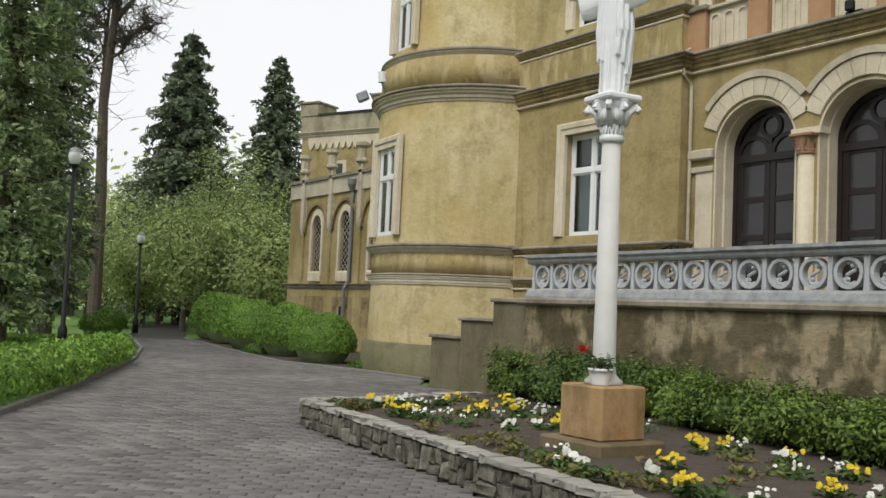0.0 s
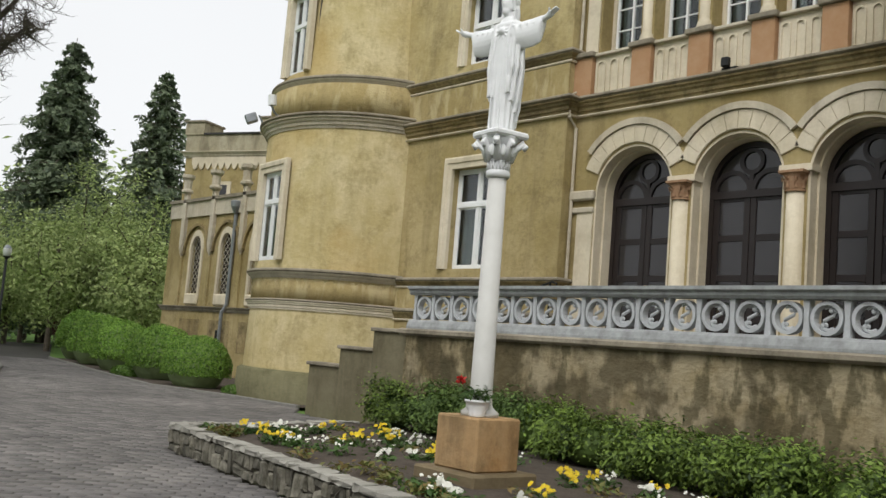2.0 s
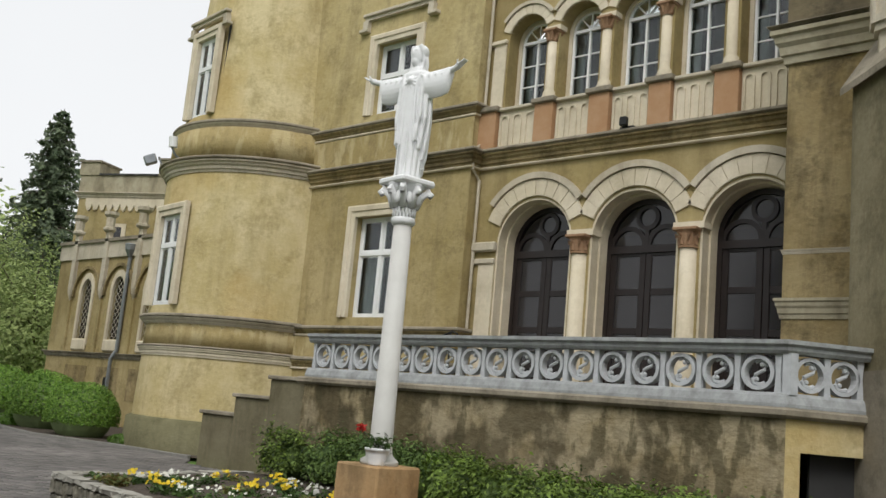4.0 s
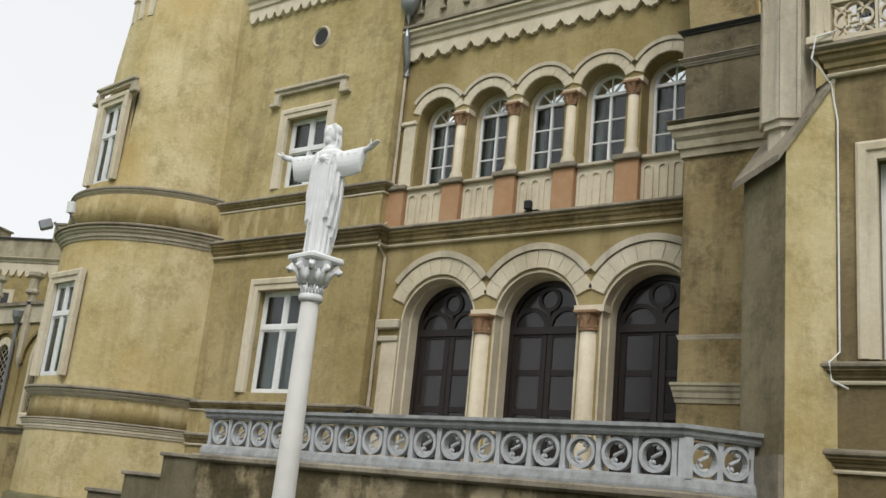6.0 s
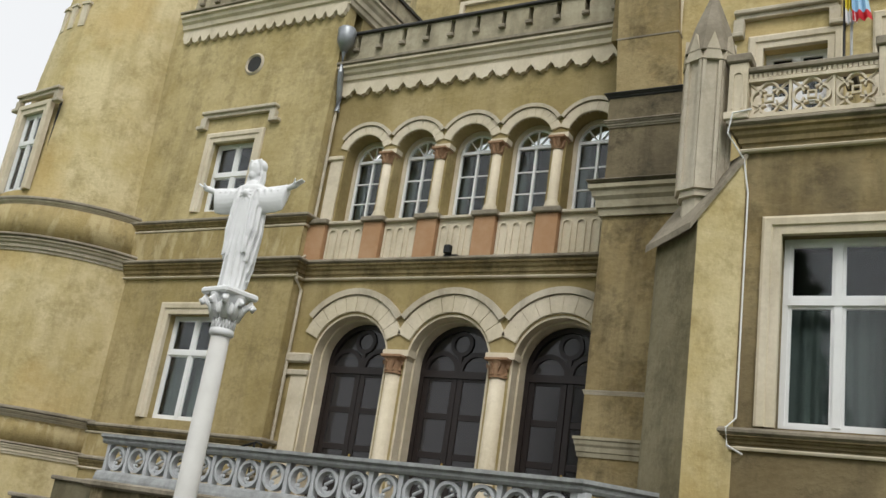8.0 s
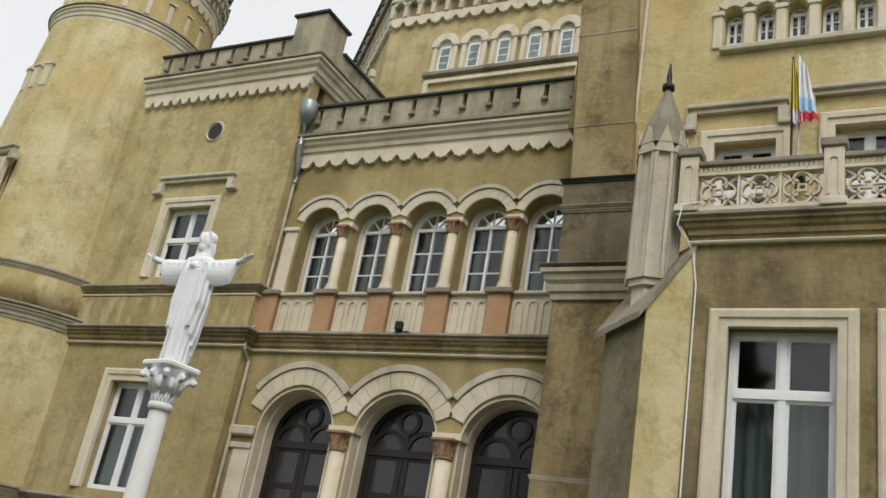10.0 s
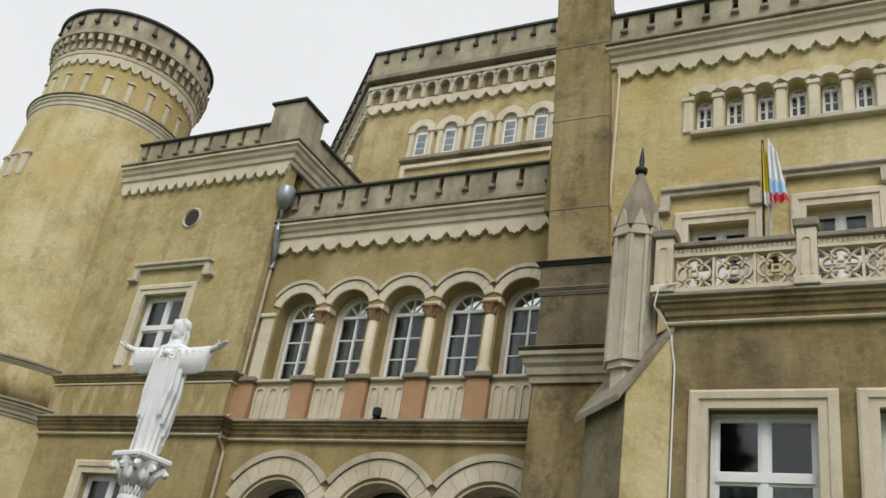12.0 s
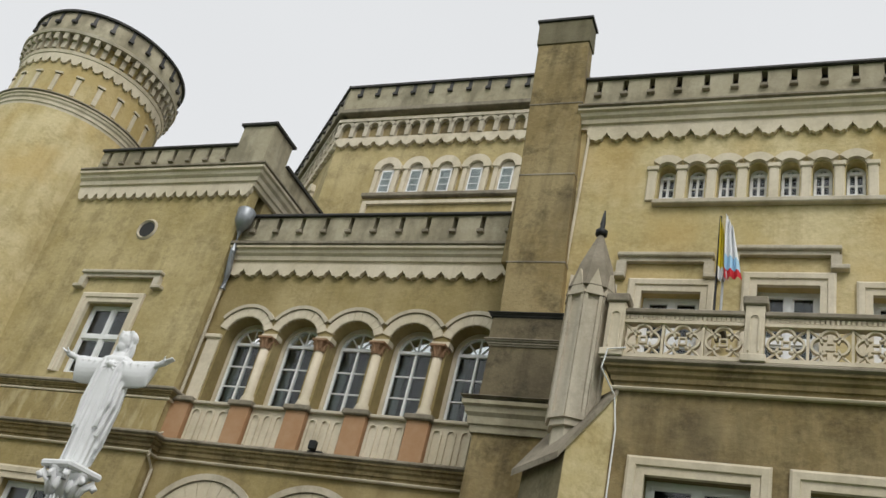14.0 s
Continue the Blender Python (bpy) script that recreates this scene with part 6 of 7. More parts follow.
# low hedge on the lawn side of the drive
hedge = thing("hedge", "low loose green hedge along the kerb of the drive", "hedge")
g = np.random.default_rng(21)
pts, nrs = [], []
for k in range(46):
    s = k / 45
    px = np.interp(s, [0, 0.33, 1], [-11.0, -16.4, -24.0])
    py = np.interp(s, [0, 0.33, 1], [1.0, 4.1, 7.5])
    p, q = shell_points(g, 520, (px + 0.1, py - 0.55, 0.3), (0.6, 0.62, 0.42 + 0.06 * math.sin(k * 1.7)), 0.3, 0.25, 2.5, -0.4)
    pts.append(p)
    nrs.append(q)
leaf_part("leaves", hedge, np.concatenate(pts), np.concatenate(nrs), 0.032, M_DOME, 22)

# box shrubs along the foot of the terrace wall
for k, (x, y, rx, h) in enumerate([(-11.3, 9.55, 0.62, 0.62), (-10.45, 9.6, 0.65, 0.70), (-9.6, 9.55, 0.62, 0.68), (-8.8, 9.6, 0.6, 0.62), (-8.0, 9.5, 0.6, 0.6), (-7.3, 9.3, 0.55, 0.55), (-6.55, 9.2, 0.55, 0.52), (-5.9, 9.0, 0.5, 0.52), (-5.25, 8.95, 0.5, 0.5), (-4.5, 8.8, 0.52, 0.55), (-3.7, 8.7, 0.5, 0.5), (-2.9, 8.6, 0.5, 0.52)]):
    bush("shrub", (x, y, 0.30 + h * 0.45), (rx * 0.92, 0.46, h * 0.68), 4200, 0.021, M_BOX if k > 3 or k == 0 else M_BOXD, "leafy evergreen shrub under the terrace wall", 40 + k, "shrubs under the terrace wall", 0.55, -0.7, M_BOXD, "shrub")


# bedding flowers
def flower(name, x, y, petals, leaf, n_p, n_l, r, h, seed, label, psize=0.028):
    g = np.random.default_rng(seed)
    ob = thing(name, label, "flower", "bedding flowers")
    p = np.array((x, y, 0.30)) + np.stack([g.normal(0, r, n_l), g.normal(0, r, n_l), g.uniform(0.0, h, n_l)], 1)
    leaf_part("leaves", ob, p, np.tile((0, 0, 1.0), (n_l, 1)), 0.026, leaf, seed)
    if n_p:
        cs, ns = [], []
        for k in range(n_p):
            c = np.array((x + g.normal(0, r * 0.9), y + g.normal(0, r * 0.9), 0.32 + h + g.uniform(-0.03, 0.05)))
            tilt = np.array((0.35, -0.5, 0.8)) + g.normal(0, 0.3, 3)
            for q in range(5):
                t = 2 * math.pi * q / 5
                off = np.cross(tilt / np.linalg.norm(tilt), (math.cos(t), math.sin(t), 0.3))
                cs.append(c + off * psize * 0.8)
                ns.append(tilt)
        leaf_part("petals", ob, np.array(cs), np.array(ns), psize, petals, seed + 1, "", 0.9, 0.15)
    return ob


fl = random.Random(9)
front_dir = (BB - BA).normalized()
for k in range(128):
    s = fl.uniform(0.25, 8.6)
    t = fl.uniform(0.28, 2.9)
    p = BA + front_dir * s + Vector((0.14, 0.99)) * t
    if (p - SC).length < 0.85:
        continue
    kind = fl.random()
    if t < 0.7:
        kind = 0.95 if kind < 0.75 else kind
    if kind < 0.42:
        flower("pansy", p.x, p.y, M_YELLOW, M_PLANT, fl.randint(6, 11), 45, 0.06, 0.09, 100 + k, "clump of yellow pansies in the bed", 0.022)
    elif kind < 0.68:
        flower("daisy", p.x, p.y, M_PETALW, M_PLANT, fl.randint(6, 10), 60, 0.075, 0.11, 100 + k, "clump of small white flowers in the bed", 0.015)
    elif kind < 0.8:
        flower("primrose", p.x, p.y, M_PETALW, M_PLANT, fl.randint(3, 5), 60, 0.07, 0.08, 100 + k, "clump of creamy white pansies in the bed", 0.03)
    else:
        flower("seedling", p.x, p.y, M_RUST, M_RUST if fl.random() < 0.7 else M_PLANT, 0, 60, 0.07, 0.10, 100 + k, "reddish green bedding plant in the bed")
pot = thing("flower_pot", "white ribbed pot with a red geranium on the plinth", "flower pot")
pd = Vector((0.62, -0.72)).normalized() * 0.19
PX, PY = SC.x + pd.x - 0.02, SC.y + pd.y
part("pot", lathe([(0.075, 0.95), (0.085, 0.96), (0.08, 0.985), (0.11, 1.05), (0.115, 1.09), (0.125, 1.09), (0.125, 1.115), (0.105, 1.115), (0.1, 1.08)], PX, PY, 24), M_STATUE, pot, "", True)
g = np.random.default_rng(77)
leaf_part("leaves", pot, np.array((PX, PY, 1.16)) + g.normal(0, 1, (170, 3)) * (0.085, 0.085, 0.035), np.tile((0, 0, 1.0), (170, 1)), 0.022, M_PLANT, 78)
leaf_part("petals", pot, np.array((PX - 0.16, PY - 0.1, 1.30)) + g.normal(0, 0.02, (40, 3)), g.normal(0, 1, (40, 3)), 0.016, M_RED, 79)
part("stem", tube([(PX - 0.02, PY, 1.12), (PX - 0.16, PY - 0.1, 1.29)], 0.005, 5), M_TWIG, pot)


# ---- trees ----
def limb_path(rng, p, d, length, steps, wander, droop=0.0):
    pts = [np.array(p, float)]
    d = np.array(d, float)
    for _ in range(steps):
        d = d + rng.normal(0, wander, 3) + np.array((0, 0, -droop))
        d /= np.linalg.norm(d)
        pts.append(pts[-1] + d * length / steps)
    return pts


def spruce(x, y, h, r, seed, mat, label, density=1.0, size=0.10, bare=0.08, tip=0.9):
    """A conifer: straight tapered trunk, whorls of drooping limbs hung with needle sprays."""
    g = np.random.default_rng(seed)
    ob = thing("spruce", label, "tree", "trees of the park")
    part("trunk", tube([(x, y, -0.1), (x, y, h * 0.5), (x, y, h)], h * 0.013 + 0.05, 8, 0.02), M_BARK, ob)
    limbs = bmesh.new()
    cs, ns = [], []
    z = h * bare
    while z < h * 0.985:
        u = (z - h * bare) / (h * (1 - bare))
        reach = r * (1 - u) ** tip * (0.9 if u > 0.06 else 0.7)
        n = 7 if u < 0.8 else 5
        a0 = g.uniform(0, 6.28)
        for k in range(n):
            a = a0 + 2 * math.pi * k / n + g.uniform(-0.3, 0.3)
            L = reach * g.uniform(0.55, 1.2) + 0.15
            pts = limb_path(g, (x, y, z + g.uniform(-0.2, 0.2)), (math.cos(a), math.sin(a), 0.05), L, 4, 0.06, 0.10)
            add_tube(limbs, pts, 0.02 + 0.010 * L, 4, 0.01)
            m = int(26 * L * density) + 6
            t = g.uniform(0.12, 1.0, m)
            seg = np.array(pts)
            q = np.stack([np.interp(t * 4, range(5), seg[:, i]) for i in range(3)], 1)
            wide = 0.30 * L * (1 - t * 0.6)
            side = np.array((-math.sin(a), math.cos(a), 0))
            q = q + side * (g.normal(0, 0.45, m) * wide)[:, None]
            q[:, 2] -= np.abs(g.normal(0, 0.10 * L + 0.05, m))
            cs.append(q)
            ns.append(np.tile((math.cos(a) * 0.4, math.sin(a) * 0.4, 0.7), (m, 1)))
        z += max(h * 0.021, 0.22) * (1 - 0.35 * u)
    part("branchwork", limbs, M_BARK, ob)
    leaf_part("crown", ob, np.concatenate(cs), np.concatenate(ns), size, mat, seed, "", 1.9, 0.6)
    return ob


def broadleaf(x, y, h, r, seed, mat, label, leaves=9000, size=0.09, trunk_r=0.18, lean=(0, 0), low=0.25, name="tree"):
    """A tree with forking limbs and loose leaf clumps round their ends."""
    g = np.random.default_rng(seed)
    ob = thing(name, label, "tree", "trees of the park")
    wood = bmesh.new()
    top = (x + lean[0], y + lean[1], h * 0.55)
    trunk = [(x, y, -0.1), (x + lean[0] * 0.4, y + lean[1] * 0.4, h * 0.28), top]
    part("trunk", tube(trunk, trunk_r, 9, trunk_r * 0.55), M_BARK, ob)
    ends = []
    for k in range(11):
        t = g.uniform(low, 1.0)
        p = (x + lean[0] * t, y + lean[1] * t, h * 0.55 * t)
        a = g.uniform(0, 6.28)
        up = g.uniform(0.5, 1.6)
        pts = limb_path(g, p, (math.cos(a), math.sin(a), up), r * g.uniform(0.8, 1.3), 5, 0.18)
        add_tube(wood, pts, trunk_r * 0.42, 5, 0.02)
        ends += pts[2:]
        for q in pts[2:]:
            sub = limb_path(g, q, g.normal(0, 1, 3) + (0, 0, 0.5), r * 0.45, 3, 0.25)
            add_tube(wood, sub, trunk_r * 0.15, 4, 0.01)
            ends += sub[1:]
    part("branchwork", wood, M_BARK, ob)
    ends = np.array(ends)
    ends[:, 2] = np.clip(ends[:, 2], h * 0.12, h)
    pick = ends[g.integers(0, len(ends), leaves)]
    cs = pick + g.normal(0, r * 0.16, (leaves, 3))
    nr = cs - np.array((x + lean[0], y + lean[1], h * 0.5))
    nr /= np.linalg.norm(nr, axis=1, keepdims=True)
    leaf_part("crown", ob, cs, nr + (0, 0, 0.6), size, mat, seed, "", 1.5, 0.6)
    return ob


def bare_tree(x, y, h, seed, label):
    """A leafless tree with a forked trunk and fine twigs."""
    g = np.random.default_rng(seed)
    ob = thing("bare_tree", label, "tree", "trees of the park")
    part("trunk", tube([(x, y, -0.1), (x + 0.15, y - 0.1, h * 0.25), (x + 0.25, y - 0.3, h * 0.42), (x + 1.0, y - 0.2, h * 0.60), (x + 0.6, y - 0.3, h * 0.78)], 0.33, 10, 0.12), M_BARK, ob)
    wood = bmesh.new()
    starts = [((x + 0.25, y - 0.3, h * 0.42), (-0.5, -0.3, 1.0), h * 0.27, 0.22), ((x + 0.8, y - 0.2, h * 0.57), (0.4, 0.3, 0.9), h * 0.17, 0.15)]
    for k in range(12):
        t = g.uniform(0.5, 0.8)
        a = g.uniform(0, 6.28)
        starts.append(((x + 0.75, y - 0.25, h * t), (math.cos(a), math.sin(a), g.uniform(0.3, 1.0)), h * g.uniform(0.09, 0.15), 0.09))
    twigs = bmesh.new()
    for p, d, L, r in starts:
        pts = limb_path(g, p, d, L, 7, 0.16)
        add_tube(wood, pts, r, 6, 0.03)
        for q in pts[1:]:
            for _ in range(3):
                s1 = limb_path(g, q, g.normal(0, 1, 3) + (0, 0, 0.5), L * 0.40, 5, 0.22)
                add_tube(wood, s1, 0.04, 4, 0.012)
                for q2 in s1[1:]:
                    for _ in range(3):
                        s2 = limb_path(g, q2, g.normal(0, 1, 3) + (0, 0, 0.4), L * 0.24, 3, 0.3)
                        add_tube(twigs, s2, 0.016, 3, 0.006)
    part("branchwork", wood, M_BARK, ob)
    part("twig_crown", twigs, M_TWIG, ob)
    return ob


spruce(-33.5, 5.9, 26, 3.1, 201, M_SPRUCE, "huge dark spruce with drooping boughs beside the drive", 2.0, 0.072, 0.05, 0.5)
spruce(-40.5, 8.9, 25, 2.0, 206, M_SPRUCE2, "dark spruce standing behind the lamp post", 1.9, 0.08, 0.06, 0.5)
spruce(-64.0, 22.6, 20.6, 6.6, 202, M_SPRUCE2, "tall dark conifer with ragged outline", 1.2, 0.13, 0.08, 0.72)
spruce(-56.0, 25.7, 17.8, 4.6, 203, M_SPRUCE2, "tall conifer with sparse drooping boughs", 0.75, 0.12, 0.1, 0.7)
bare_tree(-47.0, 12.6, 26, 204, "leafless tall tree with a crooked forked trunk")
broadleaf(-25.0, 2.0, 17, 2.6, 205, M_FRESH, "tree with fresh bright green foliage over the lawn", 6000, 0.09, 0.2, (0.3, 0.7), 0.93)
for k, (x, y, h, r, m) in enumerate([(-50, 19.5, 11.5, 3.0, M_OLIVE), (-47, 17.0, 9.5, 3.0, M_OLIVE), (-53, 22.5, 8.0, 3.4, M_OLIVE), (-46, 20.5, 7.6, 2.9, M_OLIVE), (-55, 17.5, 7.0, 3.0, M_OLIVE), (-42.5, 20.0, 7.0, 2.6, M_OLIVE), (-60, 20.0, 8.0, 3.5, M_OLIVE), (-52, 13.5, 8.0, 2.8, M_OLIVE)]):
    broadleaf(x, y, h, r, 300 + k, m, "loose olive-green spring tree at the edge of the wood", 8000, 0.075, 0.16, (0, 0), 0.2)
bush("bush", (-49.0, 19.0, 1.0), (1.6, 1.2, 1.2), 3000, 0.06, M_PURPLE, "purple-leaved bush under the trees", 330, "", 0.25)
bush("bush", (-43.0, 12.2, 0.4), (1.0, 0.8, 0.7), 2500, 0.05, M_FRESH, "small light green shrub by the drive", 331, "", 0.2)
bush("bush", (-41.2, 11.2, 0.35), (0.8, 0.7, 0.6), 2000, 0.05, M_DOME, "small green shrub by the drive", 332, "", 0.2)
bush("bush", (-52.0, 9.5, 0.5), (3.0, 1.2, 0.7), 4000, 0.06, M_FRESH, "bright yellow-green shrubs across the lawn", 333, "", 0.25)

# park trees at the back of the drive, seen in the window panes
for k, (x, y, h, r) in enumerate([(-9, -19, 19, 5), (-1, -21, 21, 5.5), (7, -18, 20, 5), (16, -15, 18, 5), (-19, -19, 18, 5), (24, -5, 16, 5)]):
    spruce(x, y, h, r, 350 + k, M_SPRUCE2, "dark conifer of the park across the drive", 0.8, 0.22, 0.06, 0.6)

# the wood beyond
wood_ob = thing("far_wood", "distant spring wood behind the lawn", "wood", kind="stuff")
g = np.random.default_rng(400)
trunks = bmesh.new()
cs, ns = [], []
for k in range(130):
    ang = radians(g.uniform(55, 100))
    dist = g.uniform(72, 130)
    x, y = -dist * math.sin(ang), dist * math.cos(ang)
    h = g.uniform(9, 15)
    add_tube(trunks, [(x, y, -0.1), (x + g.normal(0, 0.3), y, h * 0.8)], 0.22, 5, 0.08)
    n = 500
    c = np.array((x, y, h * 0.62)) + g.normal(0, 1, (n, 3)) * (2.6, 2.6, h * 0.17)
    cs.append(c)
    ns.append(np.tile((0.3, -0.3, 0.8), (n, 1)))
part("trunks", trunks, M_BARK, wood_ob)
leaf_part("foliage", wood_ob, np.concatenate(cs), np.concatenate(ns), 0.24, M_OLIVE, 401)
# lawn blades near the hedge
g = np.random.default_rng(410)
n = 26000
px, py = g.uniform(-40, -12, n), g.uniform(-1, 11, n)
lim = np.interp(px, [-39.2, -30, -24.2, -16.5, -13.1], [12.0, 9.6, 7.56, 4.1, 2.4])
ok = py < lim - 0.8
grass = leaf_part("grass", None, np.stack([px[ok], py[ok], np.full(ok.sum(), 0.0)], 1), np.tile((0.7, 0.5, 0.2), (ok.sum(), 1)), 0.045, M_BLADE, 411, "", 2.0, 0.6)
tagged(grass, "long fresh lawn grass behind the hedge", "grass", "", "stuff")


# ---- wing, lamps and small things ----
wing = thing("wing", "low ochre side wing with pointed windows and a battlemented end tower", "building")
YW = 17.5
w_open = [dict(x=-33.75, w=0.86, zb=3.0, zs=4.65, rise=0.62), dict(x=-31.45, w=0.86, zb=3.0, zs=4.7, rise=0.62), dict(x=-29.2, w=0.86, zb=3.0, zs=4.7, rise=0.62)]
part("wall", wall_sheet(-36.2, -22.5, 0, 6.0, YW, 0.3, w_open), M_OCHRE, wing)
for o in w_open:
    f = part("window", arch_band(o["x"], o["zs"], 0.40, 0.56, YW - 0.05, YW + 0.04, seg=14, rise=1.45), M_CREAM, wing)
    fb = bmesh.new()
    for s in (-1, 1):
        add_box(fb, min(o["x"] + s * 0.40, o["x"] + s * 0.54), max(o["x"] + s * 0.40, o["x"] + s * 0.54), YW - 0.05, YW + 0.04, 2.75, o["zs"])
    add_box(fb, o["x"] - 0.5, o["x"] + 0.5, YW - 0.1, YW + 0.04, 2.55, 2.98, 0.05)
    part("jamb", fb, M_CREAM, f)
    lat = bmesh.new()
    for k in range(-3, 10):
        for s in (-1, 1):
            z0 = 2.9 + k * 0.25
            add_tube(lat, [(o["x"] - s * 0.4, YW + 0.05, z0), (o["x"] + s * 0.4, YW + 0.05, z0 + 0.75)], 0.010, 4)
    part("lattice", lat, M_TRIM, f, "pale diamond lattice")
    part("pane", box(o["x"] - 0.42, o["x"] + 0.42, YW + 0.15, YW + 0.17, 3.0, 5.4), M_DARKGLASS, f)
    # near-black sheet behind the glass, coloured for the shade inside
    part("room", box(o["x"] - 0.45, o["x"] + 0.45, YW + 0.2, YW + 0.24, 2.9, 5.5), M_UNLIT, f)
    part("arch", arch_band(o["x"], o["zs"] - 0.1, 0.92, 1.02, YW - 0.10, YW + 0.02, seg=16, rise=1.15), M_OCHRE_DARK, wing)
for x in (-34.9, -32.6, -30.3, -28.0):
    p = part("pilaster", box(x - 0.13, x + 0.13, YW - 0.16, YW + 0.02, 4.9, 7.0, 0.02), M_TRIM, wing)
    part("turret", lathe([(0.16, 6.95), (0.24, 7.02), (0.24, 7.1), (0.17, 7.14), (0.17, 7.5), (0.27, 7.6), (0.27, 7.72)], x, YW - 0.1, 8), M_TRIM, p, "grey stone turret pinnacle")
    part("pendant", lathe([(0.02, 4.4), (0.1, 4.6), (0.14, 4.8), (0.14, 4.95)], x, YW - 0.06, 8), M_TRIM, p)
    part("pilaster_shaft", box(x - 0.09, x + 0.09, YW - 0.07, YW + 0.02, 2.5, 4.45), M_OCHRE, p)
part("parapet", box(-36.2, -22.5, YW - 0.08, YW + 0.3, 6.0, 6.6), M_TRIM, wing, "pale stone parapet band")
part("capping", box(-36.2, -22.5, YW - 0.16, YW + 0.36, 6.6, 6.72), M_LEDGE, wing)
part("string_course", sweep(mould_profile(2.3, 2.5, 0.15), [(-36.25, YW + 1), (-36.25, YW), (-22.5, YW)]), M_LEDGE, wing)
for x in (-33.75, -31.45, -29.2):
    part("blind_panel", box(x - 0.8, x + 0.8, YW - 0.02, YW + 0.01, 0.9, 2.0), M_OCHRE_DARK, wing)
part("vent", box(-31.6, -31.25, YW - 0.05, YW + 0.01, 1.25, 1.65, 0.02), M_IRON, wing, "small dark vent grille")
part("downpipe", tube([(-30.85, YW - 0.1, 6.1), (-30.85, YW - 0.1, 2.6), (-30.95, YW - 0.22, 2.3), (-30.95, YW - 0.22, 0.1)], 0.07, 8), M_ZINC, wing, "zinc downpipe with hopper")
part("hopper", lathe([(0.08, 5.95), (0.2, 6.2), (0.22, 6.4), (0.2, 6.42)], -30.85, YW - 0.12, 10), M_ZINC, wing)
# end tower, turned towards the drive; local x runs along its front
TM = pose(-38.0, 18.7, 0, 0, 0, 24)
TW = 4.9
for nm, b2, mt, lb in (("tower", box(0, TW, 0, 4.5, 0, 9.1), M_OCHRE, "square battlemented end tower"), ("frieze", frieze(0.4, TW - 0.35, 9.0, 8.45, -0.07, 0.02, 12), M_CREAM, "pale scalloped frieze"),
                       ("cornice", sweep(mould_profile(9.0, 9.25, 0.2), [(0, 4.5), (0, 0), (TW, 0), (TW, 4.5)]), M_TRIM, ""), ("parapet", box(-0.05, TW + 0.05, -0.05, 4.5, 9.2, 10.0), M_PARAPET, ""),
                       ("merlon", box(-0.1, 0.9, -0.1, 1.2, 10.0, 10.55), M_PARAPET, ""), ("capping", box(-0.16, 0.96, -0.16, 1.26, 10.55, 10.63), M_LEDGE, ""),
                       ("merlon", box(TW - 1.1, TW + 0.1, -0.1, 1.6, 10.0, 10.65), M_PARAPET, ""), ("capping", box(TW - 1.16, TW + 0.16, -0.16, 1.66, 10.65, 10.73), M_LEDGE, ""),
                       ("capping", box(0.9, TW - 1.1, -0.12, 0.3, 10.0, 10.07), M_CAP_SLOT, ""), ("window", box(1.75, 2.55, -0.04, 0.02, 6.9, 7.95), M_CREAM, "")):
    o = part(nm, b2, mt, wing, lb)
    o.matrix_basis = TM
    if nm == "window":
        part("pane", box(1.95, 2.35, -0.05, -0.041, 7.02, 7.8), M_DARKGLASS, o)


def street_lamp(x, y, h, label):
    ob = thing("street_lamp", label, "street lamp", "street lamps")
    part("pole", lathe([(0.14, 0.0), (0.14, 0.6), (0.07, 0.75), (0.055, h - 0.35)], x, y, 12), M_IRON, ob, "", True)
    part("collar", lathe([(0.055, h - 0.37), (0.13, h - 0.3), (0.15, h - 0.25)], x, y, 12), M_IRON, ob)
    part("globe", lathe([(0.12, h - 0.26), (0.17, h - 0.12), (0.19, h), (0.16, h + 0.13), (0.1, h + 0.2), (0.01, h + 0.22)], x, y, 16), M_WHITE, ob, "white opal globe", True)
    part("lid", lathe([(0.18, h + 0.1), (0.13, h + 0.2), (0.02, h + 0.27)], x, y, 14), M_ZINC, ob)


street_lamp(-29.0, 6.95, 5.7, "tall black street lamp with white globe on the lawn")
street_lamp(-44.0, 13.7, 4.4, "black street lamp with white globe at the bend")


for a, z, kind in ((-96.0, 7.25, 0), (-122.0, 7.1, 1)):
    p = pose(TC[0] + 3.05 * math.cos(radians(a)), TC[1] + 3.05 * math.sin(radians(a)), 7.21, 0, 0, a + 90)
    ob = thing("security_camera" if not kind else "floodlight", "white dome camera on the tower ledge" if not kind else "grey floodlight on the tower ledge", "camera" if not kind else "floodlight")
    ob.matrix_world = p
    part("bracket", tube([(0, 0.1, 0.02), (0, -0.05, 0.12), (0, -0.15, 0.3)], 0.03, 6), M_ZINC, ob)
    if kind:
        b2 = box(-0.12, 0.12, -0.42, -0.1, 0.15, 0.40, 0.03)
        part("housing", b2, M_ZINC, ob).matrix_basis = pose(0, 0, 0.05, 25, 0, 0)
    else:
        part("housing", tube([(0, -0.12, 0.28), (0, -0.14, 0.55)], 0.11, 12), M_WHITE, ob)
lamp = thing("floodlight", "small black floodlight on the loggia ledge", "floodlight")
part("base", box(-9.2, -8.9, Y_LOG - 0.24, Y_LOG - 0.1, 7.035, 7.065), M_IRON, lamp)
part("housing", box(-9.17, -9.02, Y_LOG - 0.34, Y_LOG - 0.22, 7.06, 7.24, 0.02), M_IRON, lamp)

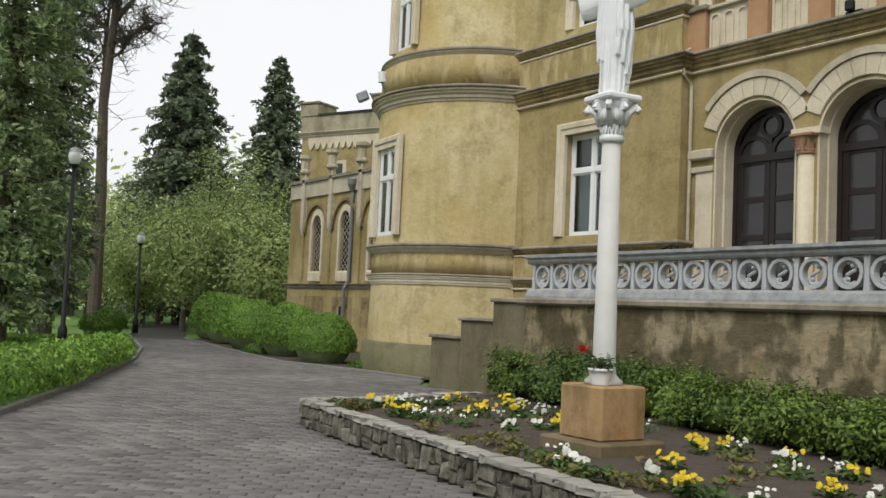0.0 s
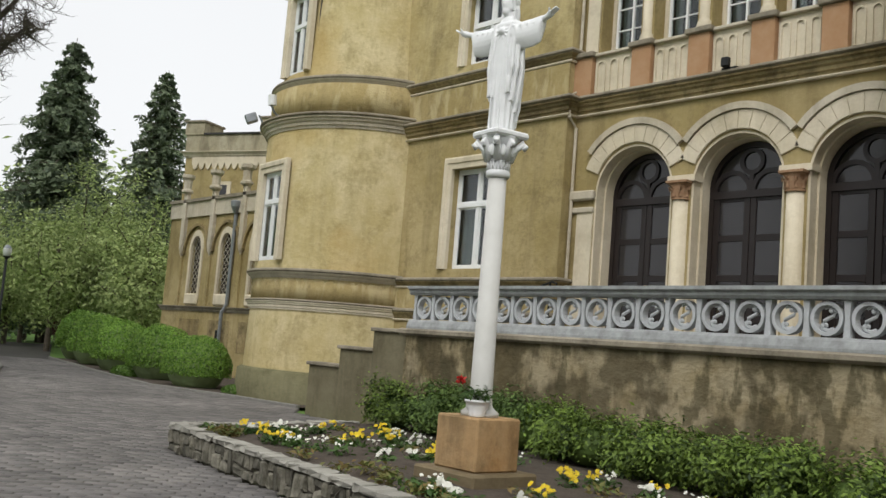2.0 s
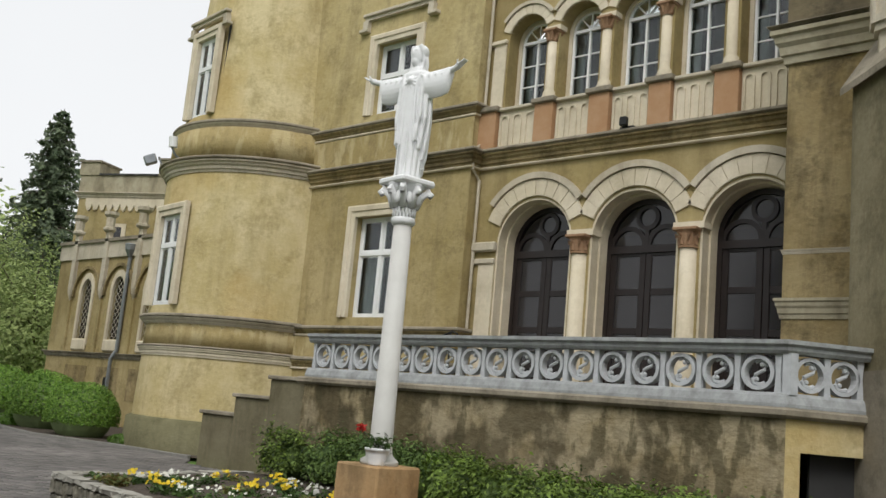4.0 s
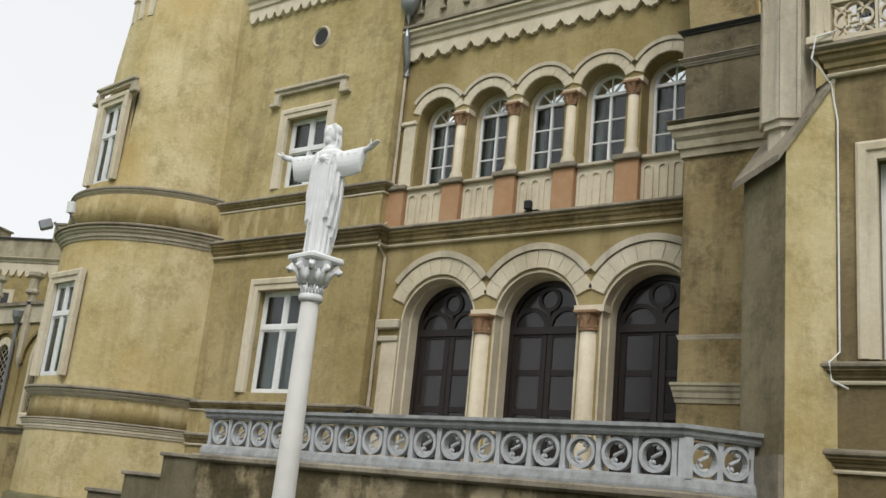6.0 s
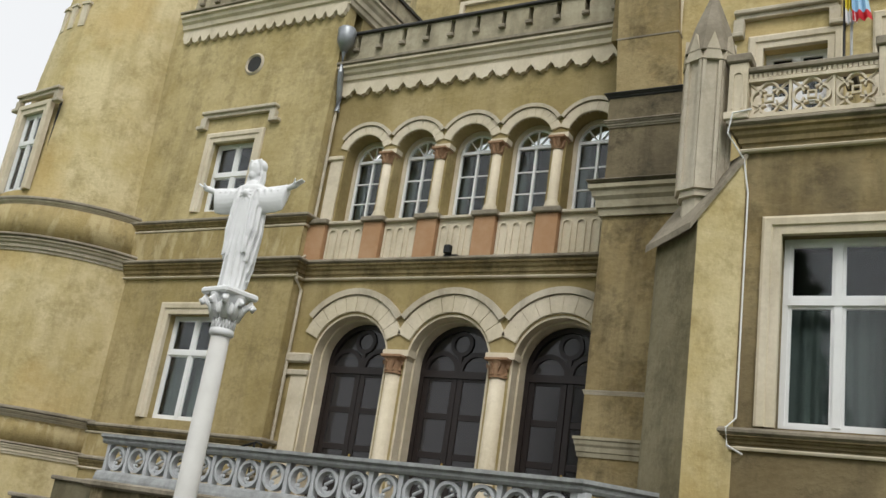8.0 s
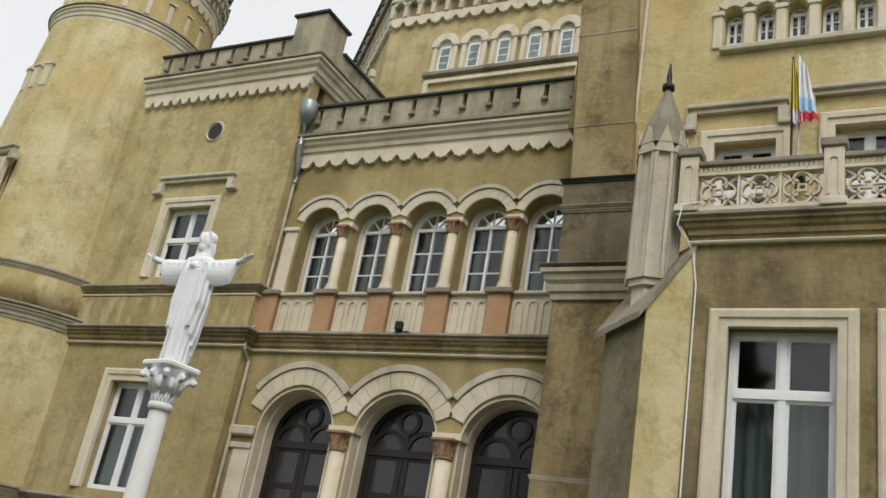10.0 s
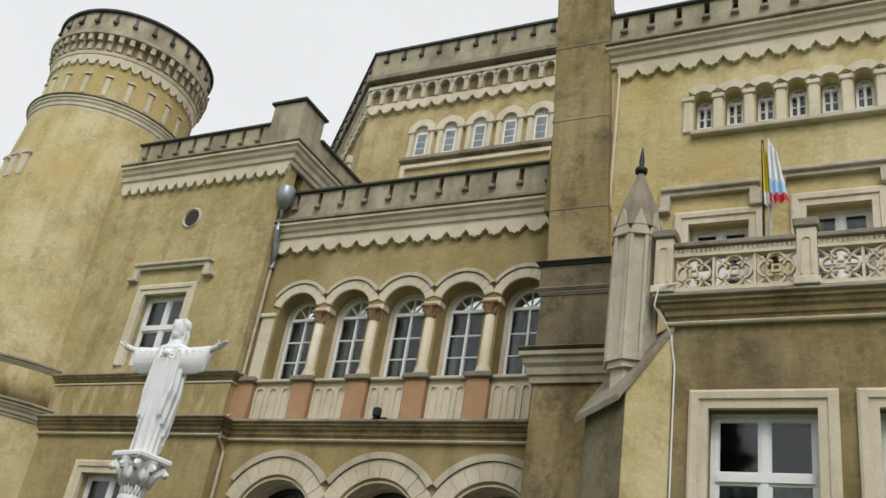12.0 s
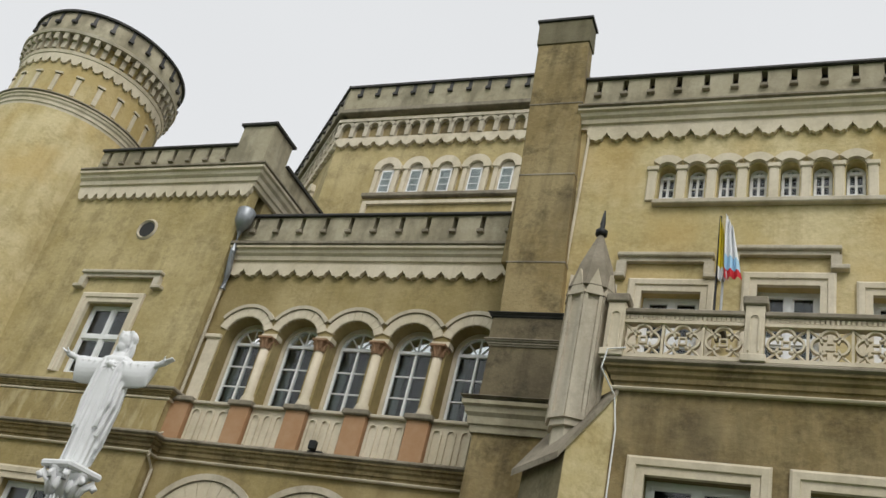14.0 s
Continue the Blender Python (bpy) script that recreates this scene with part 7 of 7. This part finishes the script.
# rainwater hopper and pipe between bay and loggia
pipe = thing("rainwater_pipe", "grey zinc rainwater hopper and pipe on the facade", "downpipe")
part("hopper", lathe([(0.07, 12.0), (0.2, 12.25), (0.22, 12.55), (0.18, 12.6)], -12.62, Y_LOG - 0.32, 12), M_ZINC, pipe, "", True)
part("elbow", tube([(-12.62, Y_LOG - 0.32, 12.05), (-12.62, Y_LOG - 0.28, 11.5), (-12.66, Y_LOG - 0.12, 10.95), (-12.66, Y_LOG - 0.1, 10.6)], 0.07, 8), M_ZINC, pipe)
part("pipe", tube([(-12.68, Y_LOG - 0.10, 10.6), (-12.68, Y_LOG - 0.10, 7.2), (-12.68, Y_LOG - 0.32, 7.05), (-12.68, Y_LOG - 0.32, 6.6), (-12.68, Y_LOG - 0.08, 6.4), (-12.68, Y_LOG - 0.08, 1.95)], 0.035, 8), M_TRIM, pipe)
# cable down the buttress
cab = thing("cable", "white cable clipped along the cornice and down the wall", "cable")
part("wire", tube([(-2.75, Y_ANX - 0.27, 7.95), (-3.0, Y_ANX - 0.3, 7.9), (-3.05, Y_ANX - 0.3, 7.6), (-2.87, Y_ANX - 0.06, 7.3), (-2.80, Y_ANX - 0.03, 6.8), (-2.80, Y_ANX - 0.03, 3.75), (-2.88, Y_ANX - 0.2, 3.6), (-2.86, Y_ANX - 0.18, 3.38), (-2.7, Y_ANX - 0.05, 3.3)], 0.013, 6), M_WHITE, cab)

# flags on the balcony
def flag_cloth(w, h, cols, x, y, z, seed):
    """A cloth hanging in folds from a leaning pole; cols: (share of the height, material)."""
    out = []
    z0 = 0.0
    for share, m in cols:
        bm = bmesh.new()
        n = 14
        grid = []
        for i in range(9):
            v = z0 + share * i / 8
            row = []
            for k in range(n + 1):
                u = k / n
                row.append(bm.verts.new((x + u * w * (0.55 + 0.55 * v) + 0.05 * v, y + 0.05 * math.sin(u * 15 + seed + v * 2) - 0.04 * v, z - v * h - u * 0.22 * h * (1 - v))))
            grid.append(row)
        for r0, r1 in zip(grid, grid[1:]):
            for k in range(n):
                bm.faces.new((r0[k], r0[k + 1], r1[k + 1], r1[k]))
        out.append((bm, m))
        z0 += share
    return out


M_FY = plain("yellow_flag_cloth", (0.75, 0.62, 0.05), (0.65, 0.50, 0.04), 8.0, 0.85, 0, 0)
M_FW = plain("white_flag_cloth", (0.80, 0.81, 0.82), (0.70, 0.72, 0.75), 8.0, 0.85, 0, 0)
M_FB = plain("blue_flag_cloth", (0.35, 0.58, 0.78), (0.45, 0.66, 0.82), 8.0, 0.85, 0, 0)
M_FR = plain("red_flag_cloth", (0.60, 0.03, 0.04), (0.45, 0.02, 0.03), 8.0, 0.85, 0, 0)
FY = Y_MAIN - 0.9
for nm, lab, x, cols, w in (("flag", "yellow and white flag drooping on a pole", -1.80, [(0.8, M_FY), (0.2, M_FW)], 0.14), ("flag", "white and pale blue flag with red drooping on a pole", -1.70, [(0.64, M_FW), (0.22, M_FB), (0.14, M_FR)], 0.24)):
    ob = thing(nm, lab, "flag", "flags on the balcony")
    for bm, m in flag_cloth(w, 1.25, cols, x, FY - (0.0 if w < 0.2 else 0.06), 11.1, x * 9):
        part("cloth", bm, m, ob, "", True)
    part("pole", tube([(x + 0.02, FY + 0.05, 9.2), (x + 0.01, FY, 11.1)], 0.02, 8), M_IRON if w < 0.2 else M_BALUS, ob)
    part("holder", box(x - 0.03, x + 0.05, FY + 0.02, Y_MAIN - 0.1, 9.18, 9.3), M_IRON, ob)

# paving blocks nearest the walk, each a piece of the road
me = from_arrays("paving_block", tmpl, tf, M_PAVER1)
ang = math.degrees(PA)
for k in order:
    shared("paving_block", me, road, pose(gx[k], gy[k], rng.normal(0, 0.0022), rng.normal(0, 0.5), rng.normal(0, 0.5), ang))
